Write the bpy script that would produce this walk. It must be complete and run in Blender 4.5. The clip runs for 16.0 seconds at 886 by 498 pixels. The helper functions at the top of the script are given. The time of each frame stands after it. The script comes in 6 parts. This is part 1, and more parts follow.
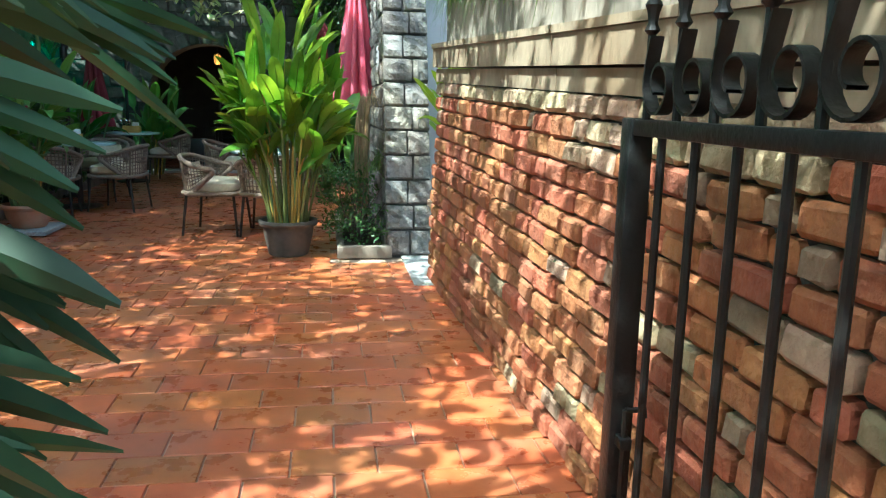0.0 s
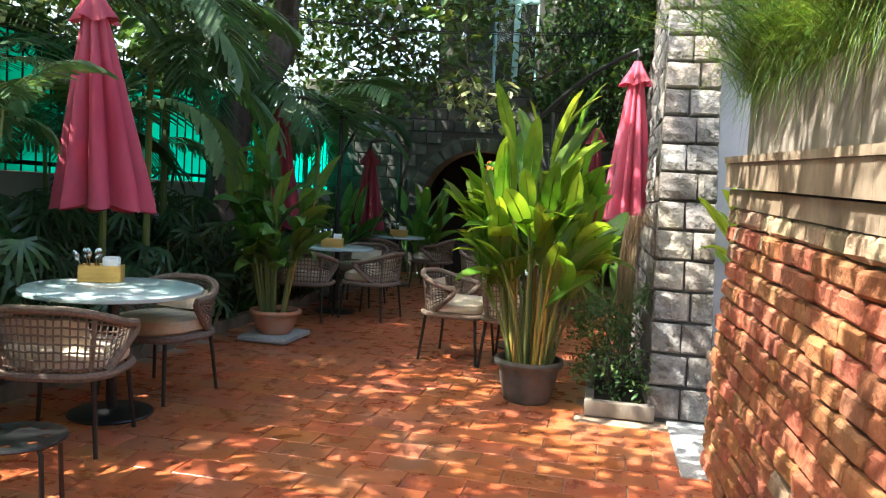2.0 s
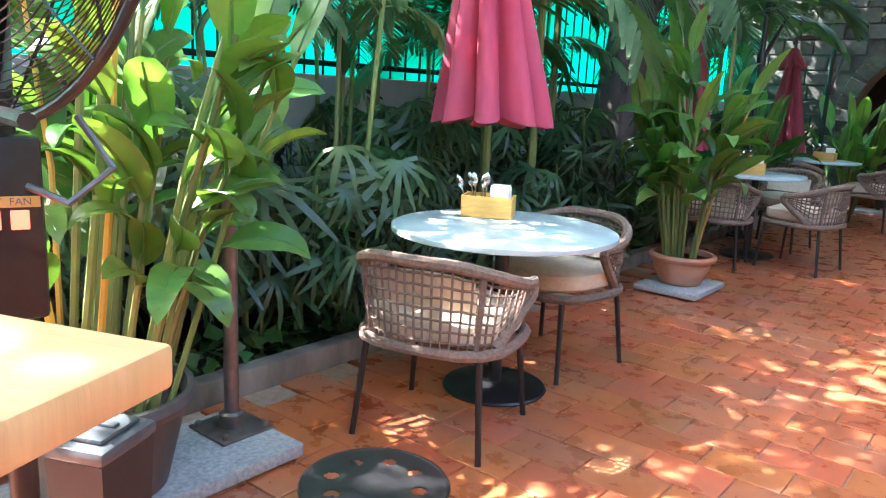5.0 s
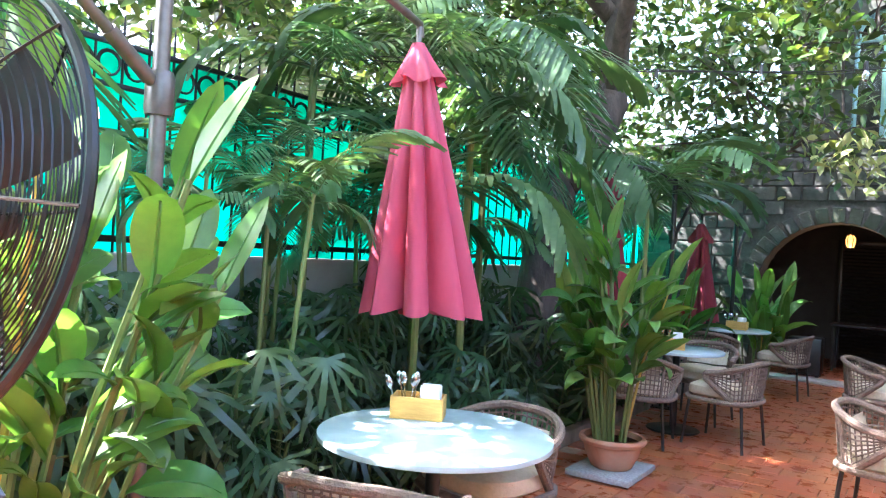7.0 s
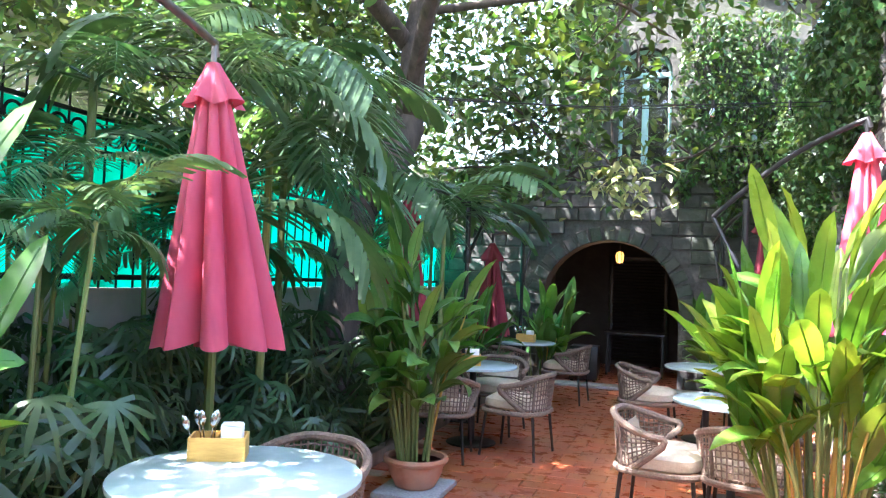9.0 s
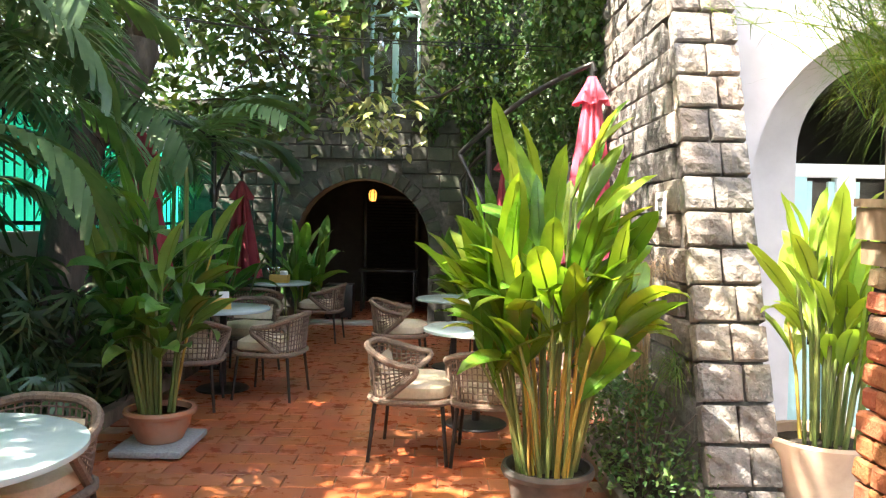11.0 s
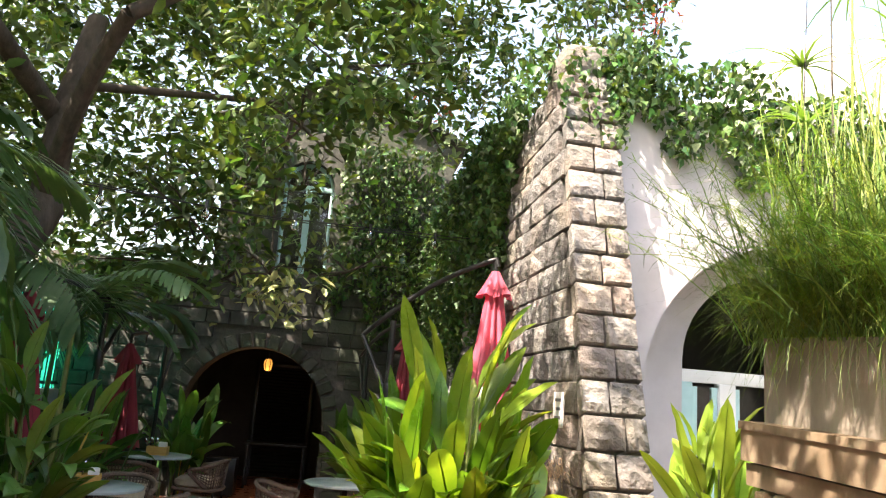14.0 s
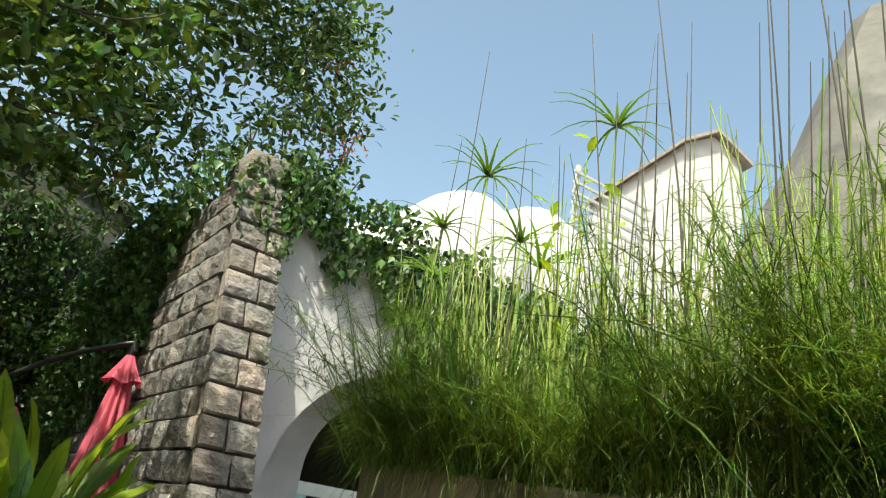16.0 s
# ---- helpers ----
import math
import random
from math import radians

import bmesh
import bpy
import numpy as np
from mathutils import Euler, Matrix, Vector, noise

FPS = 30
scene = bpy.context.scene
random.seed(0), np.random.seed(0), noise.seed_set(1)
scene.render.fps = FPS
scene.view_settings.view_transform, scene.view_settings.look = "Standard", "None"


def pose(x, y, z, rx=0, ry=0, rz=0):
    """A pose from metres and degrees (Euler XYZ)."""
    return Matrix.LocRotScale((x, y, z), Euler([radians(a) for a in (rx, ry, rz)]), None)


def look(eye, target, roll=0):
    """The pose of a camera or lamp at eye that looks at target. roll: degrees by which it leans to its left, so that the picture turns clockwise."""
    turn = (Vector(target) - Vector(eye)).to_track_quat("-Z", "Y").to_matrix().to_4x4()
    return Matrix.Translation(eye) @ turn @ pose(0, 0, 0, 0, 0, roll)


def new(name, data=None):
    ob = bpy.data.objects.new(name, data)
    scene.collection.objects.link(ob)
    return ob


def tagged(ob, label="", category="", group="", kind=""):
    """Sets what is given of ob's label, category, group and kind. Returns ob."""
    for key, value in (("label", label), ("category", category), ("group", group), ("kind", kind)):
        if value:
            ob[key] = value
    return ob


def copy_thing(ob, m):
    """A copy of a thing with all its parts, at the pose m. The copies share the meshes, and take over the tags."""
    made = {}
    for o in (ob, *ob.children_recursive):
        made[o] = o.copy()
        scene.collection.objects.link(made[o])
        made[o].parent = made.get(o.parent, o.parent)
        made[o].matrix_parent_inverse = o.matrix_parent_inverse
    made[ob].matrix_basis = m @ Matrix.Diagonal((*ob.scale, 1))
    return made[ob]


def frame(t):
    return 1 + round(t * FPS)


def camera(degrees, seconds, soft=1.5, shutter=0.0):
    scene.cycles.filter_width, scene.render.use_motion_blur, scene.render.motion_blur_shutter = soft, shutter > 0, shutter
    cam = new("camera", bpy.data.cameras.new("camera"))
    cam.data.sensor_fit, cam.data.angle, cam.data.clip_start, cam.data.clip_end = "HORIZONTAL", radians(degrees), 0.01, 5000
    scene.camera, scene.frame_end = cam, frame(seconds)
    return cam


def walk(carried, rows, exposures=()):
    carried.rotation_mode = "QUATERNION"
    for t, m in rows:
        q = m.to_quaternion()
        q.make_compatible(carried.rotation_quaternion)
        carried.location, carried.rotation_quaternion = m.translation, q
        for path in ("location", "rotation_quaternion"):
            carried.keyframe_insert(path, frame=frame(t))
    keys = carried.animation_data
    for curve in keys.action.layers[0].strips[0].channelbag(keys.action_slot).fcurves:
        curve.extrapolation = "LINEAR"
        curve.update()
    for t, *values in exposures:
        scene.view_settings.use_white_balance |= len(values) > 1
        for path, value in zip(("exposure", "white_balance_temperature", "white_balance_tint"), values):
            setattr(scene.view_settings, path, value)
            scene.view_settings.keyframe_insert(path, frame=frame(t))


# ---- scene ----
cam = camera(61.5, 16.0, soft=1.2)
PATH = [
    (0, (0.203, 3.419, 1.255), (0.506, 5.359, 0.876), 1.2),
    (0.5, (0.264, 3.653, 1.318), (0.504, 5.611, 0.986), 1.9),
    (1, (0.364, 3.935, 1.345), (0.382, 5.915, 1.065), 2.3),
    (1.5, (0.381, 4.229, 1.361), (0.15, 6.206, 1.16), 3.1),
    (2, (0.331, 4.534, 1.375), (-0.092, 6.484, 1.238), 3.2),
    (2.5, (0.295, 4.746, 1.34), (-0.326, 6.636, 1.139), 3.4),
    (3, (0.181, 5.032, 1.319), (-0.689, 6.805, 1.002), 3.1),
    (3.5, (-0.089, 5.26, 1.28), (-1.145, 6.911, 0.884), 3.5),
    (4, (-0.336, 5.449, 1.28), (-1.489, 7.022, 0.837), 3.5),
    (4.2, (-0.429, 5.545, 1.268), (-1.62, 7.086, 0.81), 3.6),
    (6.3, (-0.674, 5.681, 1.442), (-1.892, 7.259, 1.275), 3.5),
    (6.5, (-0.680, 5.682, 1.460), (-1.867, 7.288, 1.356), 3.4),
    (7, (-0.702, 5.703, 1.521), (-1.809, 7.368, 1.525), 3.3),
    (7.5, (-0.711, 5.702, 1.544), (-1.731, 7.421, 1.605), 3.1),
    (8, (-0.737, 5.694, 1.559), (-1.645, 7.474, 1.645), 2.9),
    (8.5, (-0.742, 5.694, 1.581), (-1.519, 7.535, 1.667), 2.7),
    (9, (-0.743, 5.701, 1.577), (-1.366, 7.600, 1.650), 2.2),
    (9.5, (-0.732, 5.710, 1.572), (-1.198, 7.655, 1.607), 1.6),
    (10, (-0.717, 5.723, 1.566), (-1.021, 7.700, 1.548), 1.0),
    (10.2, (-0.704, 5.733, 1.564), (-0.951, 7.717, 1.517), 0.6),
    (12.3, (-0.81, 5.978, 1.508), (-0.507, 7.953, 1.445), 3.5),
    (12.5, (-0.797, 5.968, 1.514), (-0.511, 7.947, 1.504), 3.7),
    (13, (-0.809, 5.922, 1.569), (-0.56, 7.903, 1.698), 3.2),
    (13.5, (-0.81, 5.858, 1.626), (-0.583, 7.827, 1.889), 3.0),
    (14, (-0.796, 5.787, 1.673), (-0.53, 7.73, 2.066), 4.4),
    (14.5, (-0.755, 5.733, 1.693), (-0.331, 7.61, 2.235), 6.4),
    (15, (-0.738, 5.669, 1.693), (-0.094, 7.443, 2.357), 8.2),
    (15.5, (-0.748, 5.611, 1.684), (0.084, 7.276, 2.416), 9.3),
    (16, (-0.732, 5.586, 1.718), (0.263, 7.156, 2.456), 9.2),
]
EXPOSURES = [(0, 2.2, 5300, -13), (1.0, 2.05, 5600, -11), (1.5, 2.1, 5800, -4), (2.0, 2.3, 6300, 6), (2.5, 2.65, 6600, 12), (3.0, 3.0, 6900, 16), (3.5, 3.25, 7400, 19), (4.0, 3.4, 6350, 13), (6.5, 3.85, 5700, 16), (7.5, 3.8, 5700, 18), (8.5, 3.75, 5650, 21), (9.0, 3.7, 5750, 19), (9.5, 3.6, 5900, 18), (10.0, 3.4, 6700, 14), (12.5, 2.75, 7300, 10), (13.0, 2.65, 7400, 11), (14.0, 2.3, 7300, 14), (14.5, 2.1, 7700, 21), (15.0, 1.65, 7900, 24), (15.5, 1.15, 7100, 0), (16.0, 0.95, 6950, -3)]
walk(cam, [(t, look(eye, target, roll)) for t, eye, target, roll in PATH], EXPOSURES)

# ---- world and sun ----
SUN_DIR = Vector((-0.62, -0.38, 1.0)).normalized()
world = bpy.data.worlds.new("sky")
scene.world = world
world.use_nodes = True
wn = world.node_tree.nodes
wn.clear()
sky = wn.new("ShaderNodeTexSky")
sky.sky_type = "NISHITA"
sky.sun_disc = False
sky.sun_elevation = math.asin(SUN_DIR.z)
sky.sun_rotation = math.atan2(SUN_DIR.x, SUN_DIR.y)
sky.air_density, sky.dust_density, sky.ozone_density = 1.2, 4.0, 0.2
bg = wn.new("ShaderNodeBackground")
bg.inputs["Strength"].default_value = 0.15
wout = wn.new("ShaderNodeOutputWorld")
world.node_tree.links.new(sky.outputs[0], bg.inputs[0])
world.node_tree.links.new(bg.outputs[0], wout.inputs[0])
sun = new("sun", bpy.data.lights.new("sun", "SUN"))
sun.data.energy, sun.data.angle, sun.data.color = 4.2, radians(0.5), (1.0, 0.94, 0.84)
sun.matrix_world = look(SUN_DIR * 40, (0, 0, 0))


# ---- materials ----
def surface(name, dark, light, rough=0.6, scale=8.0, grain=0.2, metal=0.0, spec=0.5, vary=0.0, stain=None, stain_scale=1.5, stain_amount=0.5,
            thru=0.0, thru_colour=None, island=False, stretch=(1, 1, 1), coords="Object", detail=6.0):
    """A node material: two tones of noise, stains, relief, and light passing through for leaves."""
    m = bpy.data.materials.new(name)
    m.use_nodes = True
    nt = m.node_tree
    n, link = nt.nodes, nt.links.new
    n.clear()
    out = n.new("ShaderNodeOutputMaterial")
    b = n.new("ShaderNodeBsdfPrincipled")
    tc = n.new("ShaderNodeTexCoord")
    mp = n.new("ShaderNodeMapping")
    mp.inputs["Scale"].default_value = stretch
    if coords == "World":
        geo = n.new("ShaderNodeNewGeometry")
        link(geo.outputs["Position"], mp.inputs["Vector"])
    else:
        link(tc.outputs[coords], mp.inputs["Vector"])
    nz = n.new("ShaderNodeTexNoise")
    nz.inputs["Scale"].default_value, nz.inputs["Detail"].default_value, nz.inputs["Roughness"].default_value = scale, detail, 0.62
    link(mp.outputs[0], nz.inputs["Vector"])
    ramp = n.new("ShaderNodeValToRGB")
    ramp.color_ramp.elements[0].position, ramp.color_ramp.elements[1].position = 0.3, 0.7
    ramp.color_ramp.elements[0].color, ramp.color_ramp.elements[1].color = (*dark, 1), (*light, 1)
    link(nz.outputs["Fac"], ramp.inputs[0])
    colour = ramp.outputs[0]
    if stain:
        nz2 = n.new("ShaderNodeTexNoise")
        nz2.inputs["Scale"].default_value, nz2.inputs["Detail"].default_value = stain_scale, 5.0
        link(mp.outputs[0], nz2.inputs["Vector"])
        r2 = n.new("ShaderNodeMapRange")
        r2.inputs["From Min"].default_value, r2.inputs["From Max"].default_value = 0.45, 0.68
        r2.inputs["To Max"].default_value = stain_amount
        link(nz2.outputs["Fac"], r2.inputs["Value"])
        mx = n.new("ShaderNodeMixRGB")
        link(r2.outputs[0], mx.inputs["Fac"])
        link(colour, mx.inputs["Color1"])
        mx.inputs["Color2"].default_value = (*stain, 1)
        colour = mx.outputs[0]
    if vary:
        if island:
            g2 = n.new("ShaderNodeNewGeometry")
            rnd = g2.outputs["Random Per Island"]
        else:
            oi = n.new("ShaderNodeObjectInfo")
            rnd = oi.outputs["Random"]
        hsv = n.new("ShaderNodeHueSaturation")
        mr = n.new("ShaderNodeMapRange")
        mr.inputs["To Min"].default_value, mr.inputs["To Max"].default_value = 1 - vary, 1 + vary
        link(rnd, mr.inputs["Value"])
        link(mr.outputs[0], hsv.inputs["Value"])
        mr2 = n.new("ShaderNodeMapRange")
        mr2.inputs["To Min"].default_value, mr2.inputs["To Max"].default_value = 0.5 + vary * 0.07, 0.5 - vary * 0.07
        sh = n.new("ShaderNodeMath")
        sh.operation = "FRACT"
        mul = n.new("ShaderNodeMath")
        mul.operation = "MULTIPLY"
        mul.inputs[1].default_value = 7.31
        link(rnd, mul.inputs[0])
        link(mul.outputs[0], sh.inputs[0])
        link(sh.outputs[0], mr2.inputs["Value"])
        link(mr2.outputs[0], hsv.inputs["Hue"])
        link(colour, hsv.inputs["Color"])
        colour = hsv.outputs[0]
    link(colour, b.inputs["Base Color"])
    b.inputs["Metallic"].default_value = metal
    b.inputs["Specular IOR Level"].default_value = spec
    rr = n.new("ShaderNodeMapRange")
    rr.inputs["To Min"].default_value, rr.inputs["To Max"].default_value = max(0.03, rough - 0.12), min(1.0, rough + 0.12)
    link(nz.outputs["Fac"], rr.inputs["Value"])
    link(rr.outputs[0], b.inputs["Roughness"])
    if grain:
        bump = n.new("ShaderNodeBump")
        bump.inputs["Strength"].default_value, bump.inputs["Distance"].default_value = grain, 0.01
        nb = n.new("ShaderNodeTexNoise")
        nb.inputs["Scale"].default_value, nb.inputs["Detail"].default_value = scale * 3, 6.0
        link(mp.outputs[0], nb.inputs["Vector"])
        link(nb.outputs["Fac"], bump.inputs["Height"])
        link(bump.outputs[0], b.inputs["Normal"])
    shader = b.outputs[0]
    if thru:
        tr = n.new("ShaderNodeBsdfTranslucent")
        tint = n.new("ShaderNodeMixRGB")
        tint.blend_type, tint.inputs["Fac"].default_value = "MULTIPLY", 1.0
        link(colour, tint.inputs["Color1"])
        tint.inputs["Color2"].default_value = (*(thru_colour or (2.2, 2.0, 0.8)), 1)
        link(tint.outputs[0], tr.inputs["Color"])
        mixs = n.new("ShaderNodeMixShader")
        mixs.inputs[0].default_value = thru
        link(shader, mixs.inputs[1])
        link(tr.outputs[0], mixs.inputs[2])
        shader = mixs.outputs[0]
    link(shader, out.inputs[0])
    return m


def glow(name, colour, strength):
    m = bpy.data.materials.new(name)
    m.use_nodes = True
    b = m.node_tree.nodes["Principled BSDF"]
    b.inputs["Base Color"].default_value = (*colour, 1)
    b.inputs["Emission Color"].default_value = (*colour, 1)
    b.inputs["Emission Strength"].default_value = strength
    return m


def clear_glass(name, tint=(0.9, 0.95, 0.95)):
    m = bpy.data.materials.new(name)
    m.use_nodes = True
    b = m.node_tree.nodes["Principled BSDF"]
    b.inputs["Base Color"].default_value = (*tint, 1)
    b.inputs["Transmission Weight"].default_value = 1.0
    b.inputs["Roughness"].default_value = 0.03
    return m


TILE = surface("terracotta_tile", (0.34, 0.082, 0.029), (0.50, 0.145, 0.054), rough=0.29, scale=7, grain=0.12, vary=0.11, stain=(0.34, 0.19, 0.13), stain_scale=2.2, stain_amount=0.35, coords="World")
GROUT = surface("grout", (0.30, 0.20, 0.14), (0.46, 0.34, 0.25), rough=0.9, scale=30, grain=0.3, coords="World")
BRICK = surface("red_brick", (0.21, 0.062, 0.026), (0.37, 0.13, 0.055), rough=0.85, scale=14, grain=1.3, vary=0.22, stain=(0.27, 0.145, 0.08), stain_scale=4.5, stain_amount=0.4, coords="World")
BRICK_PALE = surface("lime_washed_brick", (0.22, 0.14, 0.085), (0.38, 0.275, 0.18), rough=0.9, scale=14, grain=1.3, vary=0.3, stain=(0.13, 0.10, 0.06), stain_scale=4.0, stain_amount=0.7, coords="World")
TILE_JOINED = surface("terracotta_tile_far", (0.34, 0.082, 0.029), (0.50, 0.145, 0.054), rough=0.29, scale=7, grain=0.12, vary=0.11, island=True, stain=(0.34, 0.19, 0.13), stain_scale=2.2, stain_amount=0.35, coords="World")
STONE_JOINED = surface("hewn_stone_far", (0.085, 0.083, 0.086), (0.23, 0.218, 0.21), rough=0.9, scale=14, grain=1.8, vary=0.3, island=True, stain=(0.31, 0.24, 0.18), stain_scale=2.0, stain_amount=0.6, coords="World")
BRICK_JOINED = surface("red_brick_far", (0.21, 0.062, 0.026), (0.37, 0.13, 0.055), rough=0.85, scale=14, grain=1.3, vary=0.22, island=True, stain=(0.27, 0.145, 0.08), stain_scale=4.5, stain_amount=0.4, coords="World")
MORTAR = surface("dark_mortar", (0.02, 0.016, 0.014), (0.06, 0.046, 0.036), rough=0.95, scale=25, grain=0.6, coords="World")
RENDERED = surface("stained_plaster", (0.16, 0.115, 0.075), (0.34, 0.265, 0.185), rough=0.88, scale=5, grain=0.9, stain=(0.15, 0.095, 0.05), stain_scale=2.2, stain_amount=0.85, stretch=(1, 1, 0.55), coords="World")
CONCRETE = surface("grey_concrete", (0.17, 0.14, 0.115), (0.34, 0.285, 0.235), rough=0.9, scale=5, grain=0.9, stain=(0.085, 0.065, 0.045), stain_scale=3.5, stain_amount=0.8, stretch=(1, 1, 0.35), coords="World")
GRANITE = surface("speckled_granite", (0.24, 0.24, 0.24), (0.50, 0.50, 0.49), rough=0.75, scale=60, grain=0.25, coords="World", stain=(0.25, 0.24, 0.22), stain_amount=0.5)
STONE = surface("hewn_stone", (0.085, 0.083, 0.086), (0.23, 0.218, 0.21), rough=0.9, scale=14, grain=1.8, vary=0.3, stain=(0.31, 0.24, 0.18), stain_scale=2.0, stain_amount=0.6, coords="World")
# Stone colour lowered to carry the far end's shade; the green stain is moss.
STONE_SHADED = surface("shaded_mossy_stone", (0.038, 0.038, 0.036), (0.10, 0.097, 0.09), rough=0.92, scale=9, grain=1.0, vary=0.3, island=True, stain=(0.07, 0.09, 0.05), stain_scale=1.4, stain_amount=0.6, coords="World")
STONE_JOINT = surface("stone_joint", (0.06, 0.056, 0.052), (0.15, 0.14, 0.13), rough=0.95, scale=20, grain=0.6, coords="World")
WHITEWASH = surface("white_wall", (0.47, 0.455, 0.48), (0.58, 0.565, 0.59), rough=0.8, scale=3, grain=0.3, stain=(0.40, 0.38, 0.35), stain_scale=1.2, stain_amount=0.55, coords="World")
TEAL_PAINT = surface("pale_teal_paint", (0.36, 0.60, 0.62), (0.46, 0.70, 0.71), rough=0.5, scale=5, grain=0.05, coords="World")
WHITE_PAINT = surface("white_paint", (0.74, 0.78, 0.78), (0.82, 0.84, 0.84), rough=0.45, scale=5, grain=0.05, coords="World")
# Near-black wall colour stands in for the gloom of the unlit rooms.
ROOM_SHADE = surface("painted_room_shade", (0.03, 0.028, 0.026), (0.06, 0.055, 0.05), rough=0.8, scale=4, grain=0.1, coords="World")
BLACK_IRON = surface("black_iron", (0.006, 0.006, 0.0065), (0.016, 0.0155, 0.0155), rough=0.42, scale=20, grain=0.25, spec=0.4, coords="World")
BLACK_STEEL = surface("black_coated_steel", (0.008, 0.008, 0.009), (0.017, 0.017, 0.018), rough=0.36, scale=30, grain=0.05)
DARK_PLASTIC = surface("dark_grey_plastic", (0.014, 0.015, 0.017), (0.03, 0.031, 0.034), rough=0.5, scale=10, grain=0.08)
LID_PLASTIC = surface("grey_lid_plastic", (0.06, 0.068, 0.075), (0.11, 0.12, 0.13), rough=0.24, scale=8, grain=0.08)
BRONZE = surface("bronze_pole", (0.12, 0.105, 0.095), (0.21, 0.185, 0.17), rough=0.38, scale=12, grain=0.05, metal=0.6)
GREY_POLE = surface("grey_pole", (0.10, 0.10, 0.11), (0.17, 0.17, 0.18), rough=0.35, scale=12, grain=0.05, metal=0.5)
ROPE = surface("brown_rope", (0.14, 0.098, 0.075), (0.285, 0.205, 0.155), rough=0.85, scale=60, grain=0.8, vary=0.12)
CUSHION = surface("beige_cushion", (0.55, 0.45, 0.32), (0.68, 0.58, 0.44), rough=0.95, scale=40, grain=0.4, stain=(0.48, 0.38, 0.26), stain_scale=3, stain_amount=0.3)
TABLETOP = surface("pale_marble", (0.38, 0.49, 0.50), (0.54, 0.635, 0.63), rough=0.2, scale=3, grain=0.0, stain=(0.33, 0.45, 0.45), stain_scale=5, stain_amount=0.55)
WOODBOX = surface("light_wood", (0.50, 0.28, 0.06), (0.68, 0.42, 0.11), rough=0.55, scale=9, grain=0.15, stretch=(1, 1, 6))
COUNTERWOOD = surface("counter_wood", (0.58, 0.34, 0.14), (0.76, 0.50, 0.24), rough=0.4, scale=5, grain=0.12, stretch=(1, 9, 1))
PAPER = surface("white_paper", (0.80, 0.80, 0.78), (0.86, 0.86, 0.84), rough=0.9, scale=20, grain=0.1)
CUTLERY = surface("steel_cutlery", (0.55, 0.55, 0.56), (0.7, 0.7, 0.7), rough=0.2, scale=10, grain=0.0, metal=1.0)
TERRACOTTA = surface("terracotta_pot", (0.42, 0.16, 0.08), (0.58, 0.26, 0.15), rough=0.75, scale=7, grain=0.25, stain=(0.50, 0.36, 0.27), stain_scale=5, stain_amount=0.5)
DARK_POT = surface("dark_pot", (0.04, 0.038, 0.035), (0.09, 0.085, 0.08), rough=0.6, scale=9, grain=0.2, stain=(0.18, 0.15, 0.11), stain_scale=6, stain_amount=0.4)
WHITE_POT = surface("cream_pot", (0.44, 0.31, 0.23), (0.58, 0.44, 0.34), rough=0.6, scale=7, grain=0.2, stain=(0.5, 0.32, 0.22), stain_scale=4, stain_amount=0.5)
SOIL = surface("dark_soil", (0.018, 0.013, 0.009), (0.06, 0.045, 0.03), rough=1.0, scale=30, grain=1.0, coords="World")
UMBRELLA = surface("crimson_canvas", (0.54, 0.06, 0.12), (0.68, 0.12, 0.195), rough=0.85, scale=4, grain=0.25, stain=(0.62, 0.20, 0.26), stain_scale=3, stain_amount=0.4, thru=0.25, thru_colour=(1.3, 0.7, 0.7), stretch=(1, 1, 0.3))
UMBRELLA_DARK = surface("maroon_canvas", (0.26, 0.03, 0.05), (0.36, 0.055, 0.08), rough=0.85, scale=4, grain=0.25, thru=0.1, thru_colour=(1.2, 0.6, 0.6))
NETTING = surface("green_shade_net", (0.0, 0.34, 0.22), (0.01, 0.50, 0.34), rough=0.7, scale=2.0, grain=0.2, thru=0.55, thru_colour=(0.9, 1.25, 1.25), coords="World", stretch=(1, 1, 0.5))
LOWWALL = surface("pale_grey_wall", (0.35, 0.37, 0.38), (0.47, 0.49, 0.49), rough=0.9, scale=3, grain=0.2, stain=(0.33, 0.35, 0.33), stain_scale=1.6, stain_amount=0.5, coords="World")
BARK = surface("grey_brown_bark", (0.045, 0.035, 0.03), (0.12, 0.095, 0.08), rough=0.95, scale=12, grain=1.0, stretch=(1, 1, 0.35))
CANE = surface("green_cane", (0.09, 0.14, 0.04), (0.23, 0.26, 0.08), rough=0.5, scale=6, grain=0.1, vary=0.3, stretch=(1, 1, 0.4))
CANE_DRY = surface("yellow_cane", (0.36, 0.24, 0.05), (0.55, 0.40, 0.10), rough=0.6, scale=6, grain=0.1, vary=0.35, thru=0.2, stretch=(1, 1, 0.3))
LEAF_BIG = surface("glossy_lance_leaf", (0.07, 0.17, 0.02), (0.19, 0.33, 0.045), rough=0.29, scale=3, grain=0.12, vary=0.40, stain=(0.22, 0.19, 0.03), stain_scale=2.5, stain_amount=0.4, thru=0.42, thru_colour=(2.3, 2.0, 0.7), stretch=(3, 1, 1))
LEAF_DEEP = surface("deep_green_leaf", (0.05, 0.14, 0.03), (0.14, 0.27, 0.06), rough=0.30, scale=3, grain=0.12, vary=0.35, thru=0.30, thru_colour=(2.0, 2.0, 0.7), stretch=(3, 1, 1))
